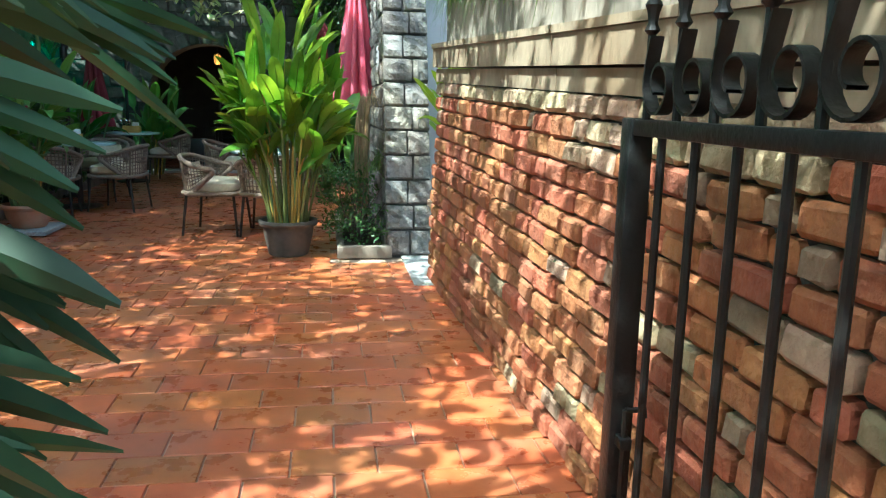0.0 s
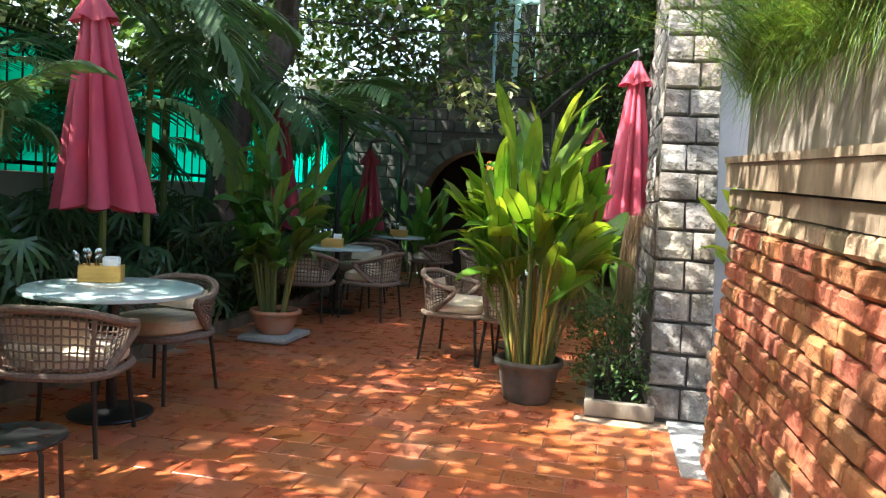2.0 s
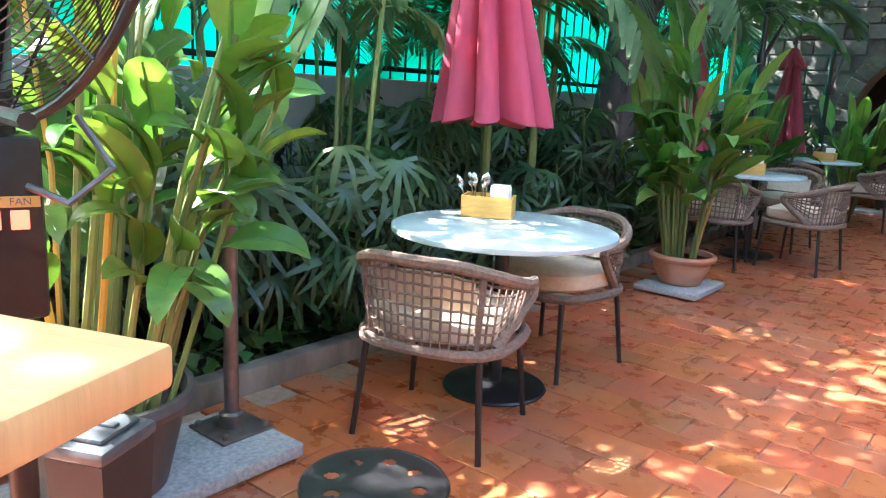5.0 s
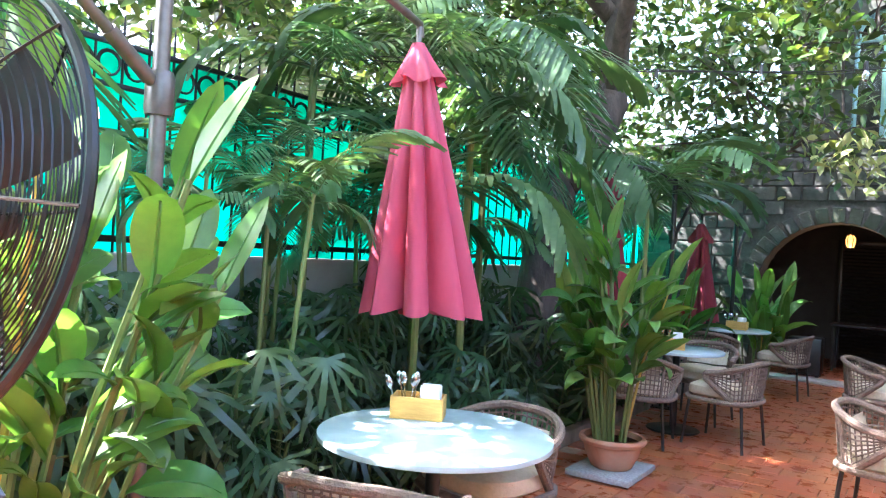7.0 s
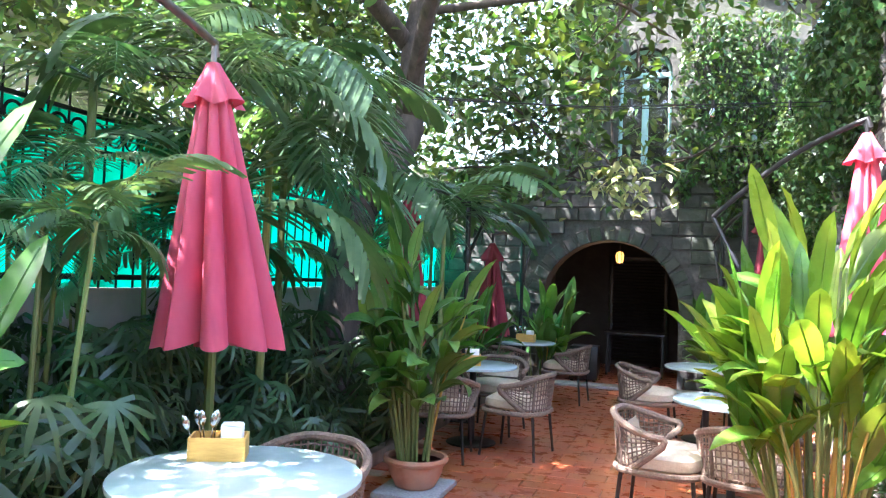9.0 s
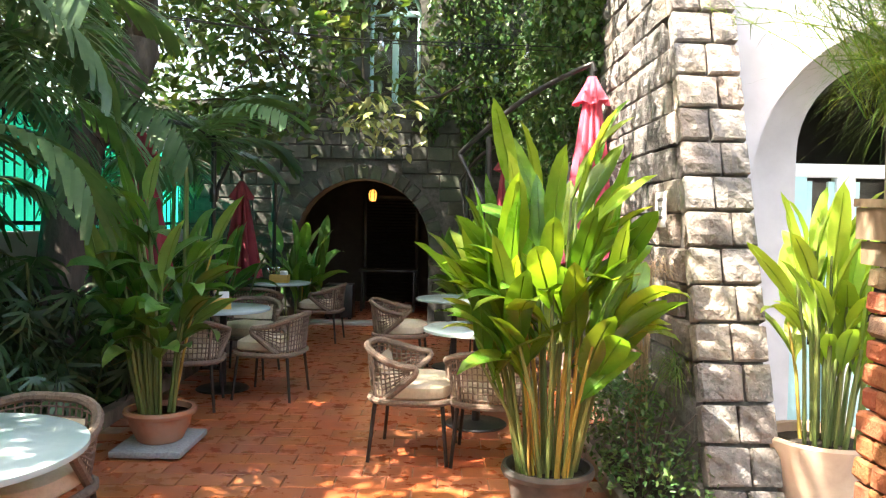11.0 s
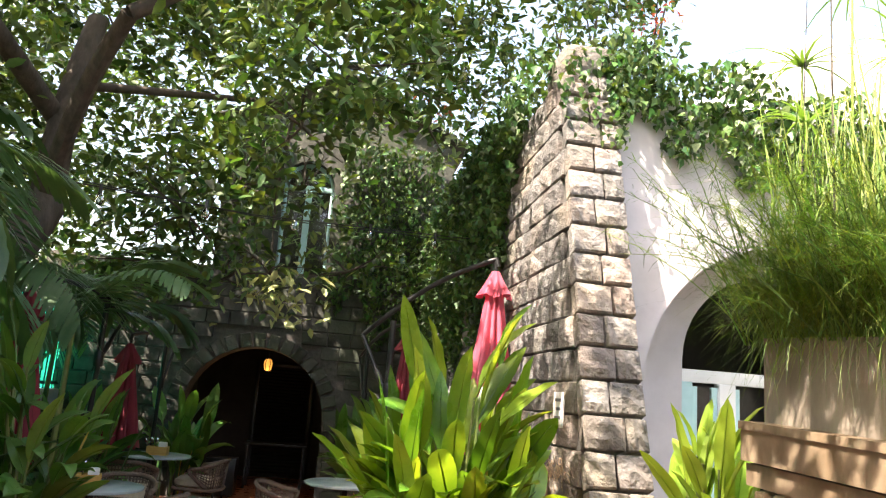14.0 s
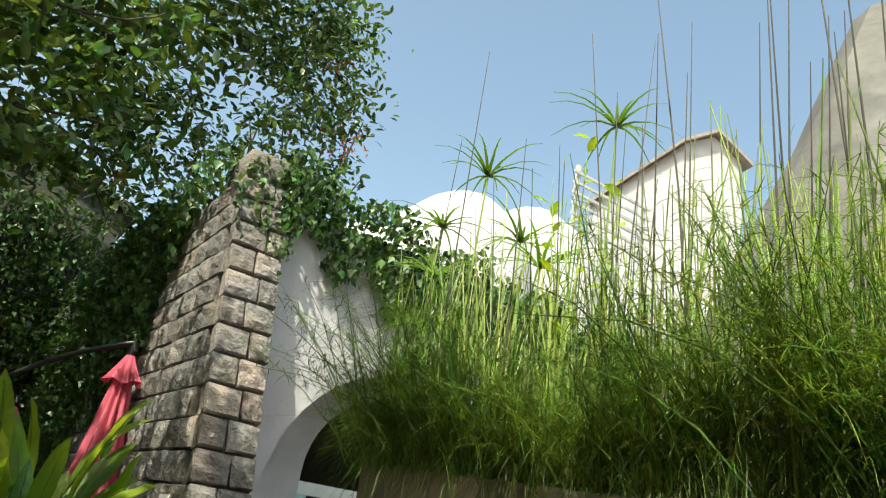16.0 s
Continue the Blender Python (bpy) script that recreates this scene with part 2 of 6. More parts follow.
LEAF_LIME = surface("lime_leaf", (0.18, 0.30, 0.035), (0.32, 0.42, 0.06), rough=0.4, scale=3, grain=0.1, vary=0.3, thru=0.42, thru_colour=(1.7, 1.6, 0.6))
LEAF_PALM = surface("palm_leaf", (0.042, 0.098, 0.042), (0.115, 0.19, 0.09), rough=0.38, scale=4, grain=0.1, vary=0.35, thru=0.25, thru_colour=(1.8, 2.0, 0.8))
# Fan leaf green darkened in its colour, as if the leaves hung in shade.
LEAF_SHADY = surface("shaded_fan_leaf", (0.014, 0.042, 0.016), (0.05, 0.105, 0.046), rough=0.5, spec=0.32, scale=4, grain=0.1, vary=0.5, thru=0.15, thru_colour=(1.8, 2.0, 0.8))
LEAF_FAN = surface("lady_palm_leaf", (0.024, 0.062, 0.024), (0.075, 0.14, 0.06), rough=0.34, scale=4, grain=0.1, vary=0.45, thru=0.2, thru_colour=(1.8, 2.0, 0.8))
LEAF_TREE = surface("tree_leaf", (0.035, 0.08, 0.024), (0.11, 0.175, 0.05), rough=0.40, scale=5, grain=0.05, vary=0.65, island=True, thru=0.22, thru_colour=(2.2, 2.1, 0.7))
# Tree leaf colour raised to pale so the hanging sprig looks sunlit.
LEAF_SUNLIT = surface("painted_sunlit_leaf", (0.34, 0.38, 0.16), (0.50, 0.52, 0.26), rough=0.45, scale=5, grain=0.05, vary=0.3, island=True, thru=0.35, thru_colour=(1.3, 1.3, 0.8))
LEAF_IVY = surface("ivy_leaf", (0.028, 0.07, 0.02), (0.08, 0.155, 0.04), rough=0.45, scale=5, grain=0.05, vary=0.6, island=True, thru=0.2)
LEAF_SHRUB = surface("shrub_leaf", (0.04, 0.10, 0.03), (0.10, 0.19, 0.06), rough=0.45, scale=5, grain=0.05, vary=0.4, island=True, thru=0.22)
GRASS = surface("feathery_grass", (0.045, 0.105, 0.02), (0.175, 0.265, 0.05), rough=0.5, scale=3, grain=0.0, vary=0.6, island=True, thru=0.3, thru_colour=(1.9, 1.8, 0.7), coords="World")
REED = surface("reed_stem", (0.12, 0.19, 0.03), (0.26, 0.34, 0.07), rough=0.5, scale=4, grain=0.0, vary=0.5, island=True, thru=0.15, coords="World")
REED_DRY = surface("dry_reed", (0.018, 0.017, 0.01), (0.05, 0.043, 0.025), rough=0.7, scale=4, grain=0.0, vary=0.5, island=True, coords="World")
FLOWER = surface("orange_flower", (0.60, 0.12, 0.05), (0.75, 0.25, 0.10), rough=0.6, scale=5, grain=0.0, vary=0.4, island=True, thru=0.3, thru_colour=(1.2, 1.0, 0.8))
DRY = surface("dry_straw", (0.28, 0.19, 0.10), (0.46, 0.34, 0.21), rough=0.9, scale=8, grain=0.2, vary=0.3, island=True)
ROCK = surface("weathered_rock", (0.06, 0.058, 0.056), (0.16, 0.155, 0.148), rough=0.9, scale=2.5, grain=1.0, stain=(0.12, 0.115, 0.10), stain_scale=0.9, stain_amount=0.6, coords="World")
ROOF = surface("pale_roof", (0.24, 0.20, 0.18), (0.36, 0.31, 0.28), rough=0.8, scale=3, grain=0.3, coords="World")
LAMP_GLOW = glow("lamp_glow", (1.0, 0.42, 0.08), 0.25)
RED_SWITCH = glow("red_switch", (0.8, 0.08, 0.04), 0.6)
PANE = clear_glass("window_glass")
PLATE = surface("white_plate", (0.72, 0.72, 0.72), (0.8, 0.8, 0.8), rough=0.5, scale=10, grain=0.0)
INK = surface("dark_ink", (0.10, 0.10, 0.11), (0.16, 0.16, 0.17), rough=0.6, scale=10, grain=0.0)
GROUND = surface("bare_earth", (0.10, 0.085, 0.06), (0.20, 0.17, 0.12), rough=1.0, scale=0.6, grain=0.5, coords="World")


# ---- mesh building ----
class Shape:
    """Collects vertices and faces of one mesh."""

    def __init__(self):
        self.v, self.f = [], []

    def add(self, verts, faces):
        k = len(self.v)
        self.v.extend([tuple(p) for p in verts])
        self.f.extend([tuple(i + k for i in q) for q in faces])
        return self

    def box(self, lo, hi, b=0.0, m=None):
        bm = bmesh.new()
        bmesh.ops.create_cube(bm, size=1.0)
        c = [(lo[i] + hi[i]) / 2 for i in range(3)]
        d = [hi[i] - lo[i] for i in range(3)]
        for v in bm.verts:
            v.co = Vector((c[0] + v.co.x * d[0], c[1] + v.co.y * d[1], c[2] + v.co.z * d[2]))
        if b:
            bmesh.ops.bevel(bm, geom=bm.edges[:], offset=min(b, 0.45 * min(d)), segments=2, affect="EDGES", profile=0.5)
        bm.verts.index_update()
        self.add([(m @ v.co if m else v.co) for v in bm.verts], [[v.index for v in f.verts] for f in bm.faces])
        bm.free()
        return self

    def tube(self, pts, r, n=6, closed=False, cap=True):
        pts = [Vector(p) for p in pts]
        rs = r if isinstance(r, (list, tuple)) else [r] * len(pts)
        verts, faces = [], []
        N = len(pts)
        ref = None
        for i, p in enumerate(pts):
            if closed:
                t = pts[(i + 1) % N] - pts[i - 1]
            else:
                t = pts[min(i + 1, N - 1)] - pts[max(i - 1, 0)]
            t.normalize()
            if ref is None:
                ref = Vector((0, 0, 1)) if abs(t.z) < 0.9 else Vector((1, 0, 0))
            a = t.cross(ref)
            if a.length < 1e-5:
                a = t.orthogonal()
            a.normalize()
            c = a.cross(t).normalized()
            ref = c
            for k in range(n):
                q = 2 * math.pi * k / n
                verts.append(p + (a * math.cos(q) + c * math.sin(q)) * rs[i])
        for i in range(N if closed else N - 1):
            j = (i + 1) % N
            for k in range(n):
                faces.append((i * n + k, j * n + k, j * n + (k + 1) % n, i * n + (k + 1) % n))
        if cap and not closed:
            faces.append(tuple(range(n)))
            faces.append(tuple((N - 1) * n + k for k in reversed(range(n))))
        return self.add(verts, faces)

    def lathe(self, prof, n=32, c=(0, 0, 0), wobble=None):
        verts, faces = [], []
        for i, (r, z) in enumerate(prof):
            for k in range(n):
                q = 2 * math.pi * k / n
                rr = r * (wobble(q, z) if wobble else 1)
                verts.append((c[0] + rr * math.cos(q), c[1] + rr * math.sin(q), c[2] + z))
        for i in range(len(prof) - 1):
            for k in range(n):
                faces.append((i * n + k, i * n + (k + 1) % n, (i + 1) * n + (k + 1) % n, (i + 1) * n + k))
        faces.append(tuple(reversed(range(n))))
        faces.append(tuple((len(prof) - 1) * n + k for k in range(n)))
        return self.add(verts, faces)

    def mesh(self, name, material, smooth=False):
        me = bpy.data.meshes.new(name)
        me.from_pydata(self.v, [], self.f)
        me.materials.append(material)
        if smooth:
            me.polygons.foreach_set("use_smooth", [True] * len(me.polygons))
            me.set_sharp_from_angle(angle=radians(40))
        me.update()
        return me


def part(name, shape, material, parent, label="", smooth=True, at=None):
    ob = new(name, shape.mesh(name, material, smooth) if isinstance(shape, Shape) else shape)
    ob.parent = parent
    if at is not None:
        ob.matrix_basis = at
    if label:
        tagged(ob, label)
    return ob


def thing(name, label, category, at=None, group="", kind=""):
    ob = new(name)
    ob.empty_display_size = 0.1
    if at is not None:
        ob.matrix_basis = at
    return tagged(ob, label, category, group, kind)


def solid(name, shape, material, label, category, at=None, group="", kind="", smooth=True):
    """A thing or piece of the setting that is one mesh."""
    ob = new(name, shape.mesh(name, material, smooth))
    if at is not None:
        ob.matrix_basis = at
    return tagged(ob, label, category, group, kind)


def many(name, template, mats, material):
    """One mesh out of a template (verts, faces) laid down at each 4x4 matrix (numpy array n,4,4)."""
    tv, tf = np.array(template[0], float), np.array(template[1], int)
    mats = np.asarray(mats, float)
    n, k = len(mats), len(tv)
    v = np.einsum("nij,kj->nki", mats[:, :3, :3], tv) + mats[:, None, :3, 3]
    f = (tf[None] + (np.arange(n) * k)[:, None, None]).reshape(-1)
    me = bpy.data.meshes.new(name)
    me.vertices.add(n * k)
    me.vertices.foreach_set("co", v.reshape(-1))
    side = tf.shape[1]
    me.loops.add(len(f))
    me.loops.foreach_set("vertex_index", f.astype(np.int32))
    me.polygons.add(len(f) // side)
    me.polygons.foreach_set("loop_start", np.arange(0, len(f), side, dtype=np.int32))
    me.materials.append(material)
    me.update(calc_edges=True)
    return me


def turns(rng, n, tilt=1.0, down=0.0):
    """n random rotations as 3x3 arrays: any heading, tilted up to tilt radians from level, drooping by down."""
    a = rng.uniform(0, 2 * np.pi, n)
    b = rng.normal(-down, tilt * 0.6, n)
    c = rng.normal(0, tilt * 0.7, n)
    ca, sa, cb, sb, cc, sc = np.cos(a), np.sin(a), np.cos(b), np.sin(b), np.cos(c), np.sin(c)
    z = np.zeros(n)
    o = np.ones(n)
    A = np.array([[ca, -sa, z], [sa, ca, z], [z, z, o]]).transpose(2, 0, 1)
    B = np.array([[cb, z, -sb], [z, o, z], [sb, z, cb]]).transpose(2, 0, 1)
    C = np.array([[o, z, z], [z, cc, -sc], [z, sc, cc]]).transpose(2, 0, 1)
    return A @ B @ C


def poses(rot, at, size):
    m = np.zeros((len(at), 4, 4))
    m[:, :3, :3] = rot * np.asarray(size)[:, None, None]
    m[:, :3, 3] = at
    m[:, 3, 3] = 1
    return m


# a small folded leaf lying along +x, one metre long
OVAL = ([(0, 0, 0), (0.33, 0.21, 0.05), (0.72, 0.17, 0.03), (1, 0, -0.08), (0.72, -0.17, 0.03), (0.33, -0.21, 0.05), (0.5, 0, 0)],
        [(0, 6, 1), (1, 6, 2), (2, 6, 3), (3, 6, 4), (4, 6, 5), (5, 6, 0)])
IVYLEAF = ([(0, 0, 0), (0.25, 0.42, 0.04), (0.55, 0.22, 0), (1, 0, -0.1), (0.55, -0.22, 0), (0.25, -0.42, 0.04), (0.4, 0, -0.06)],
           [(0, 6, 1), (1, 6, 2), (2, 6, 3), (3, 6, 4), (4, 6, 5), (5, 6, 0)])
BLADE = ([(0, 0.006, 0), (0, -0.006, 0), (0.5, 0.005, 0.06), (0.5, -0.005, 0.06), (1, 0, 0)], [(0, 1, 3), (0, 3, 2), (2, 3, 4)])


def leaf_mesh(name, length, width, bend, fold, material, tip=0.0, seg=9, stalk=0.1, wave=0.02, seed=0):
    """A long leaf: starts at the origin, rises along +z and bends over towards +x."""
    r = random.Random(seed)
    s = Shape()
    pts, x, z, ang = [], 0.0, 0.0, 0.0
    for i in range(seg + 1):
        pts.append((x, z, ang))
        ang += bend / seg * (0.4 + 1.2 * i / seg)
        x += math.sin(ang) * length / seg
        z += math.cos(ang) * length / seg
    verts = []
    for i, (px, pz, a) in enumerate(pts):
        u = i / seg
        if u < stalk:
            w = width * 0.10
        else:
            q = (u - stalk) / (1 - stalk)
            w = width * max(0.03, math.sin(math.pi * min(1.0, q) ** 0.85) ** 0.6) if q > 0 else width * 0.1
        w *= 0.5
        rise = fold * w
        nx, nz = -math.cos(a), math.sin(a)
        for side in (-1, 1):
            rp = rise + wave * length * r.uniform(-0.5, 0.5) * (1 if 0.15 < u < 0.95 else 0)
            verts.append((px + nx * rp, side * w, pz + nz * rp))
            if side == -1:
                verts.append((px, 0, pz))
    faces = []
    for i in range(seg):
        a, b = i * 3, (i + 1) * 3
        faces += [(a, a + 1, b + 1, b), (a + 1, a + 2, b + 2, b + 1)]
    s.add(verts, faces)
    s.tube([(p[0], 0, p[1]) for p in pts[:: 2]], [0.006 * (1 - 0.8 * i / (len(pts[::2]))) + 0.001 for i in range(len(pts[::2]))], 4)
    return s.mesh(name, material, True)


# ---- large structure ----
ground = solid("ground", Shape().add([(-400, -400, -0.12), (400, -400, -0.12), (400, 400, -0.12), (-400, 400, -0.12)], [(0, 1, 2, 3)]), GROUND,
               "bare brown earth under and round the courtyard", "ground", kind="structure", smooth=False)
floor = solid("floor", Shape().box((-3.15, 1.0, -0.11), (1.2, 17.3, -0.012)), GROUT, "pale grout bed under terracotta floor tiles", "floor", kind="structure", smooth=False)
strip = solid("pavement", Shape().box((0.80, 8.5, -0.01), (2.6, 10.7, 0.006), 0.003), GRANITE, "pale grey stone strip between brick wall and buttress", "pavement", kind="structure")
threshold = solid("trim", Shape().box((-2.9, 17.0, -0.01), (0.7, 17.34, 0.04), 0.01), GRANITE, "grey stone threshold before the dark arch", "threshold", kind="structure")
bed_kerb = solid("trim", Shape().box((-3.25, 2.0, -0.05), (-3.15, 17.0, 0.10), 0.012), CONCRETE, "low grey concrete kerb along the planting bed", "kerb", kind="structure")
bed_soil = solid("ground", Shape().box((-4.62, 1.0, -0.10), (-3.251, 17.4, 0.03)), SOIL, "dark leaf-strewn soil of the planting bed", "soil", kind="structure", smooth=False)

# low wall, iron fence and green netting along the bed
FX = -4.6
low_wall = solid("wall_west", Shape().box((FX - 0.2, 1.0, -0.1), (FX, 18.0, 1.40), 0.02), LOWWALL, "pale grey rendered low wall behind the palms", "wall", kind="structure")
fence = thing("fence", "black wrought iron fence with scroll tops on a low wall", "fence", pose(FX - 0.06, 0, 1.40))
rail = Shape().box((-0.015, 2.0, 0.06), (0.015, 17.5, 0.10), 0.004)
part("bottom_rail", rail, BLACK_IRON, fence)
part("middle_rail", Shape().box((-0.015, 2.0, 0.94), (0.015, 17.5, 0.97), 0.004), BLACK_IRON, fence)
part("top_rail", Shape().box((-0.015, 2.0, 1.18), (0.015, 17.5, 1.21), 0.004), BLACK_IRON, fence)
bar_mesh = Shape().tube([(0, 0, 0), (0, 0, 1.3), (0, 0, 1.38)], [0.009, 0.009, 0.002], 6).mesh("bar", BLACK_IRON, True)
ring_pts = [(0, 0.075 * math.cos(a) * (1 - 0.10 * a / 6.28), 0.075 * math.sin(a) * (1 - 0.10 * a / 6.28)) for a in [i * 0.45 for i in range(24)]]
scroll_mesh = Shape().tube(ring_pts, 0.008, 5).mesh("scroll", BLACK_IRON, True)
y = 2.1
while y < 17.4:
    part("bar", bar_mesh, None, fence, at=pose(0, y, 0))
    part("scroll", scroll_mesh, None, fence, at=pose(0, y + 0.085, 1.075))
    y += 0.17
shade_net = thing("shade_net", "bright green shade netting stretched behind the fence", "netting", pose(FX - 0.10, 0, 1.403))
for p0 in range(6):
    ny, nz, y0 = 16, 8, 1.5 + p0 * 2.67
    net = Shape().add([(0.02 * math.sin(j * 1.7 + (i + p0 * 16) * 0.35) + 0.012 * math.sin(i * 1.1 + p0) - 0.006 * (p0 % 2), y0 + i * 2.69 / ny, j * 1.19 / nz) for j in range(nz + 1) for i in range(ny + 1)],
                      [(j * (ny + 1) + i, j * (ny + 1) + i + 1, (j + 1) * (ny + 1) + i + 1, (j + 1) * (ny + 1) + i) for j in range(nz) for i in range(ny)])
    part("net_panel", net, NETTING, shade_net)
    part("seam", Shape().tube([(0.03, y0, 0.0), (0.03, y0, 1.19)], 0.008, 5), NETTING, shade_net)

# brick wall with plaster cap, and the concrete planter on it
WALL_END = 8.75


def wall_point(u, z, out=0.0):
    """u metres back along the brick wall from its end; courses run slightly down towards the gate."""
    return Vector((0.975 - 0.06 * max(0.0, 1 - z / 1.4) + 0.04 * u - out, WALL_END - u, z * (1 - 0.027 * u)))


def wall_block(shape, u0, u1, z0, z1, o0, o1):
    c = [wall_point(u, z, o) for u in (u0, u1) for z in (z0, z1) for o in (o0, o1)]
    shape.add(c, [(0, 1, 3, 2), (4, 6, 7, 5), (0, 4, 5, 1), (2, 3, 7, 6), (0, 2, 6, 4), (1, 5, 7, 3)])
    return shape


wall_core = Shape()
wall_block(wall_core, 0.02, 6.5, -0.05, 1.42, -0.40, -0.034)
wall_east = solid("wall_east", wall_core, MORTAR, "old red brick wall with recessed dark mortar joints", "wall", kind="structure", smooth=False)
cap = Shape()
for z0, z1, o in ((1.415, 1.505, 0.005), (1.515, 1.64, 0.03), (1.642, 1.675, 0.042)):
    n = 13
    for i in range(n):
        wall_block(cap, 6.5 * i / n - (0.05 if i == 0 else 0), 6.5 * (i + 1) / n, z0, z1, -0.42, o + 0.003 * math.sin(i * 2.3))
trim_cap = solid("trim", cap, RENDERED, "weathered stepped plaster coping with dark streaks", "coping", kind="structure", smooth=False)
planter_ob = thing("planter_trough", "long stained grey concrete planter trough standing on the coping", "planter")
for u0, u1 in ((-0.02, 1.60), (1.606, 3.20), (3.206, 4.80), (4.806, 6.5)):
    part("panel", wall_block(Shape(), u0, u1, 1.676, 2.03, -0.10, -0.06), CONCRETE, planter_ob, smooth=False)
    part("back_panel", wall_block(Shape(), u0, u1, 1.676, 2.03, -0.52, -0.48), CONCRETE, planter_ob, smooth=False)
part("soil", wall_block(Shape(), 0.02, 6.46, 1.678, 1.99, -0.479, -0.101), SOIL, planter_ob, smooth=False)
part("end_panel", wall_block(Shape(), -0.02, 0.019, 1.677, 2.029, -0.479, -0.101), CONCRETE, planter_ob, smooth=False)

# stone side wall with its battered end
BX0, BX1 = 0.70, 1.07


def front_y(z):
    return 9.52 + 0.35 * z - 0.012 * z * z


core = Shape()
zs = [-0.05, 1.0, 2.0, 3.0, 4.05]
v = []
for z in zs:
    v += [(BX0 + 0.02, front_y(z) + 0.03, z), (BX1 - 0.02, front_y(z) + 0.03, z), (BX1 - 0.02, 18.0, z), (BX0 + 0.02, 18.0, z)]
f = [(0, 3, 2, 1), tuple(len(v) - 4 + k for k in range(4))]
for i in range(len(zs) - 1):
    for k in range(4):
        f.append((i * 4 + k, i * 4 + (k + 1) % 4, i * 4 + 4 + (k + 1) % 4, i * 4 + 4 + k))
core.add(v, f)
wall_stone = solid("wall_stone", core, STONE_JOINT, "tall grey hewn stone wall with battered end", "wall", kind="structure", smooth=False)

# white wall with the arched doorway
WY = 10.78
AX, AR, AZ = 2.46, 1.10, 1.85


def arch_wall(x0, x1, z1, cx, r, spring, y0, y1, n=20):
    s = Shape()
    arc = [(cx - r * math.cos(math.pi * i / n), spring + r * math.sin(math.pi * i / n)) for i in range(n + 1)]
    outline = [(cx - r, 0.0)] + arc + [(cx + r, 0.0)]
    up = [(p[0], z1) for p in outline]
    for yy in (y0, y1):
        s.add([(x0, yy, 0), (cx - r, yy, 0), (cx - r, yy, z1), (x0, yy, z1)], [(0, 1, 2, 3)])
        s.add([(cx + r, yy, 0), (x1, yy, 0), (x1, yy, z1), (cx + r, yy, z1)], [(0, 1, 2, 3)])
        for i in range(1, len(outline) - 2):
            a, b = outline[i], outline[i + 1]
            s.add([(a[0], yy, a[1]), (b[0], yy, b[1]), (b[0], yy, z1), (a[0], yy, z1)], [(0, 1, 2, 3)])
    for i in range(len(outline) - 1):
        a, b = outline[i], outline[i + 1]
        s.add([(a[0], y0, a[1]), (b[0], y0, b[1]), (b[0], y1, b[1]), (a[0], y1, a[1])], [(0, 1, 2, 3)])
    s.add([(x0, y0, z1), (x1, y0, z1), (x1, y1, z1), (x0, y1, z1)], [(0, 1, 2, 3)])
    s.add([(x0, y0, 0), (x0, y1, 0), (x0, y1, z1), (x0, y0, z1)], [(0, 1, 2, 3)])
    s.add([(x1, y0, 0), (x1, y1, 0), (x1, y1, z1), (x1, y0, z1)], [(0, 1, 2, 3)])
    return s


white_wall = solid("wall_white", arch_wall(1.10, 7.0, 4.0, AX, AR, AZ, WY, WY + 0.60), WHITEWASH, "sunlit white plastered wall with an arched opening", "wall", kind="structure", smooth=False)
IX, IR = 2.64, 0.70
solid("wall_inner_arch", arch_wall(1.10, 4.0, 3.2, IX, IR, 2.12, WY + 0.602, WY + 0.70), WHITEWASH, "pale plastered inner arch set back round the doorway", "wall", kind="structure", smooth=False)
room = Shape()
room.box((1.2, 13.2, 0), (3.9, 13.3, 3.2)).box((1.14, WY + 0.71, 0), (1.2, 13.3, 3.2)).box((3.9, WY + 0.71, 0), (4.0, 13.3, 3.2)).box((1.1, WY + 0.71, 3.2), (4.0, 13.3, 3.3))
solid("wall_inner", room, ROOM_SHADE, "inner walls behind the arched doorway, painted dark as shade", "wall", kind="structure", smooth=False)
solid("floor_inner", Shape().box((1.1, 10.7, -0.1), (4.0, 13.3, 0.01)), GRANITE, "dim stone floor inside the doorway", "floor", kind="structure", smooth=False)

door = thing("door_1", "pale teal and white glazed door frame under the arch", "door", kind="structure")
DY = WY + 0.66
part("transom", Shape().box((IX - 0.695, DY - 0.04, 1.95), (IX + 0.695, DY + 0.05, 2.05), 0.006), WHITE_PAINT, door)
for x in (1.99, 3.29):
    part("jamb", Shape().box((x - 0.05, DY - 0.04, 0), (x + 0.05, DY + 0.05, 1.95), 0.006), TEAL_PAINT, door)
part("mullion", Shape().box((2.26, DY - 0.05, 0), (2.40, DY + 0.04, 1.95), 0.006), WHITE_PAINT, door, "white painted post")
for x0, x1 in ((2.04, 2.26), (2.40, 3.24)):
    part("stile", Shape().box((x0, DY - 0.02, 0), (x0 + 0.05, DY + 0.02, 1.92), 0.004).box((x1 - 0.05, DY - 0.02, 0), (x1, DY + 0.02, 1.92), 0.004).box((x0 + 0.05, DY - 0.02, 0.6), (x1 - 0.05, DY + 0.02, 0.68), 0.004), TEAL_PAINT, door)
    p = part("pane", Shape().box((x0 + 0.05, DY - 0.004, 0.68), (x1 - 0.05, DY + 0.004, 1.92)), PANE, door, smooth=False)
    p.visible_shadow = False
    part("panel", Shape().box((x0 + 0.05, DY - 0.01, 0), (x1 - 0.05, DY + 0.012, 0.6), 0.004), TEAL_PAINT, door)

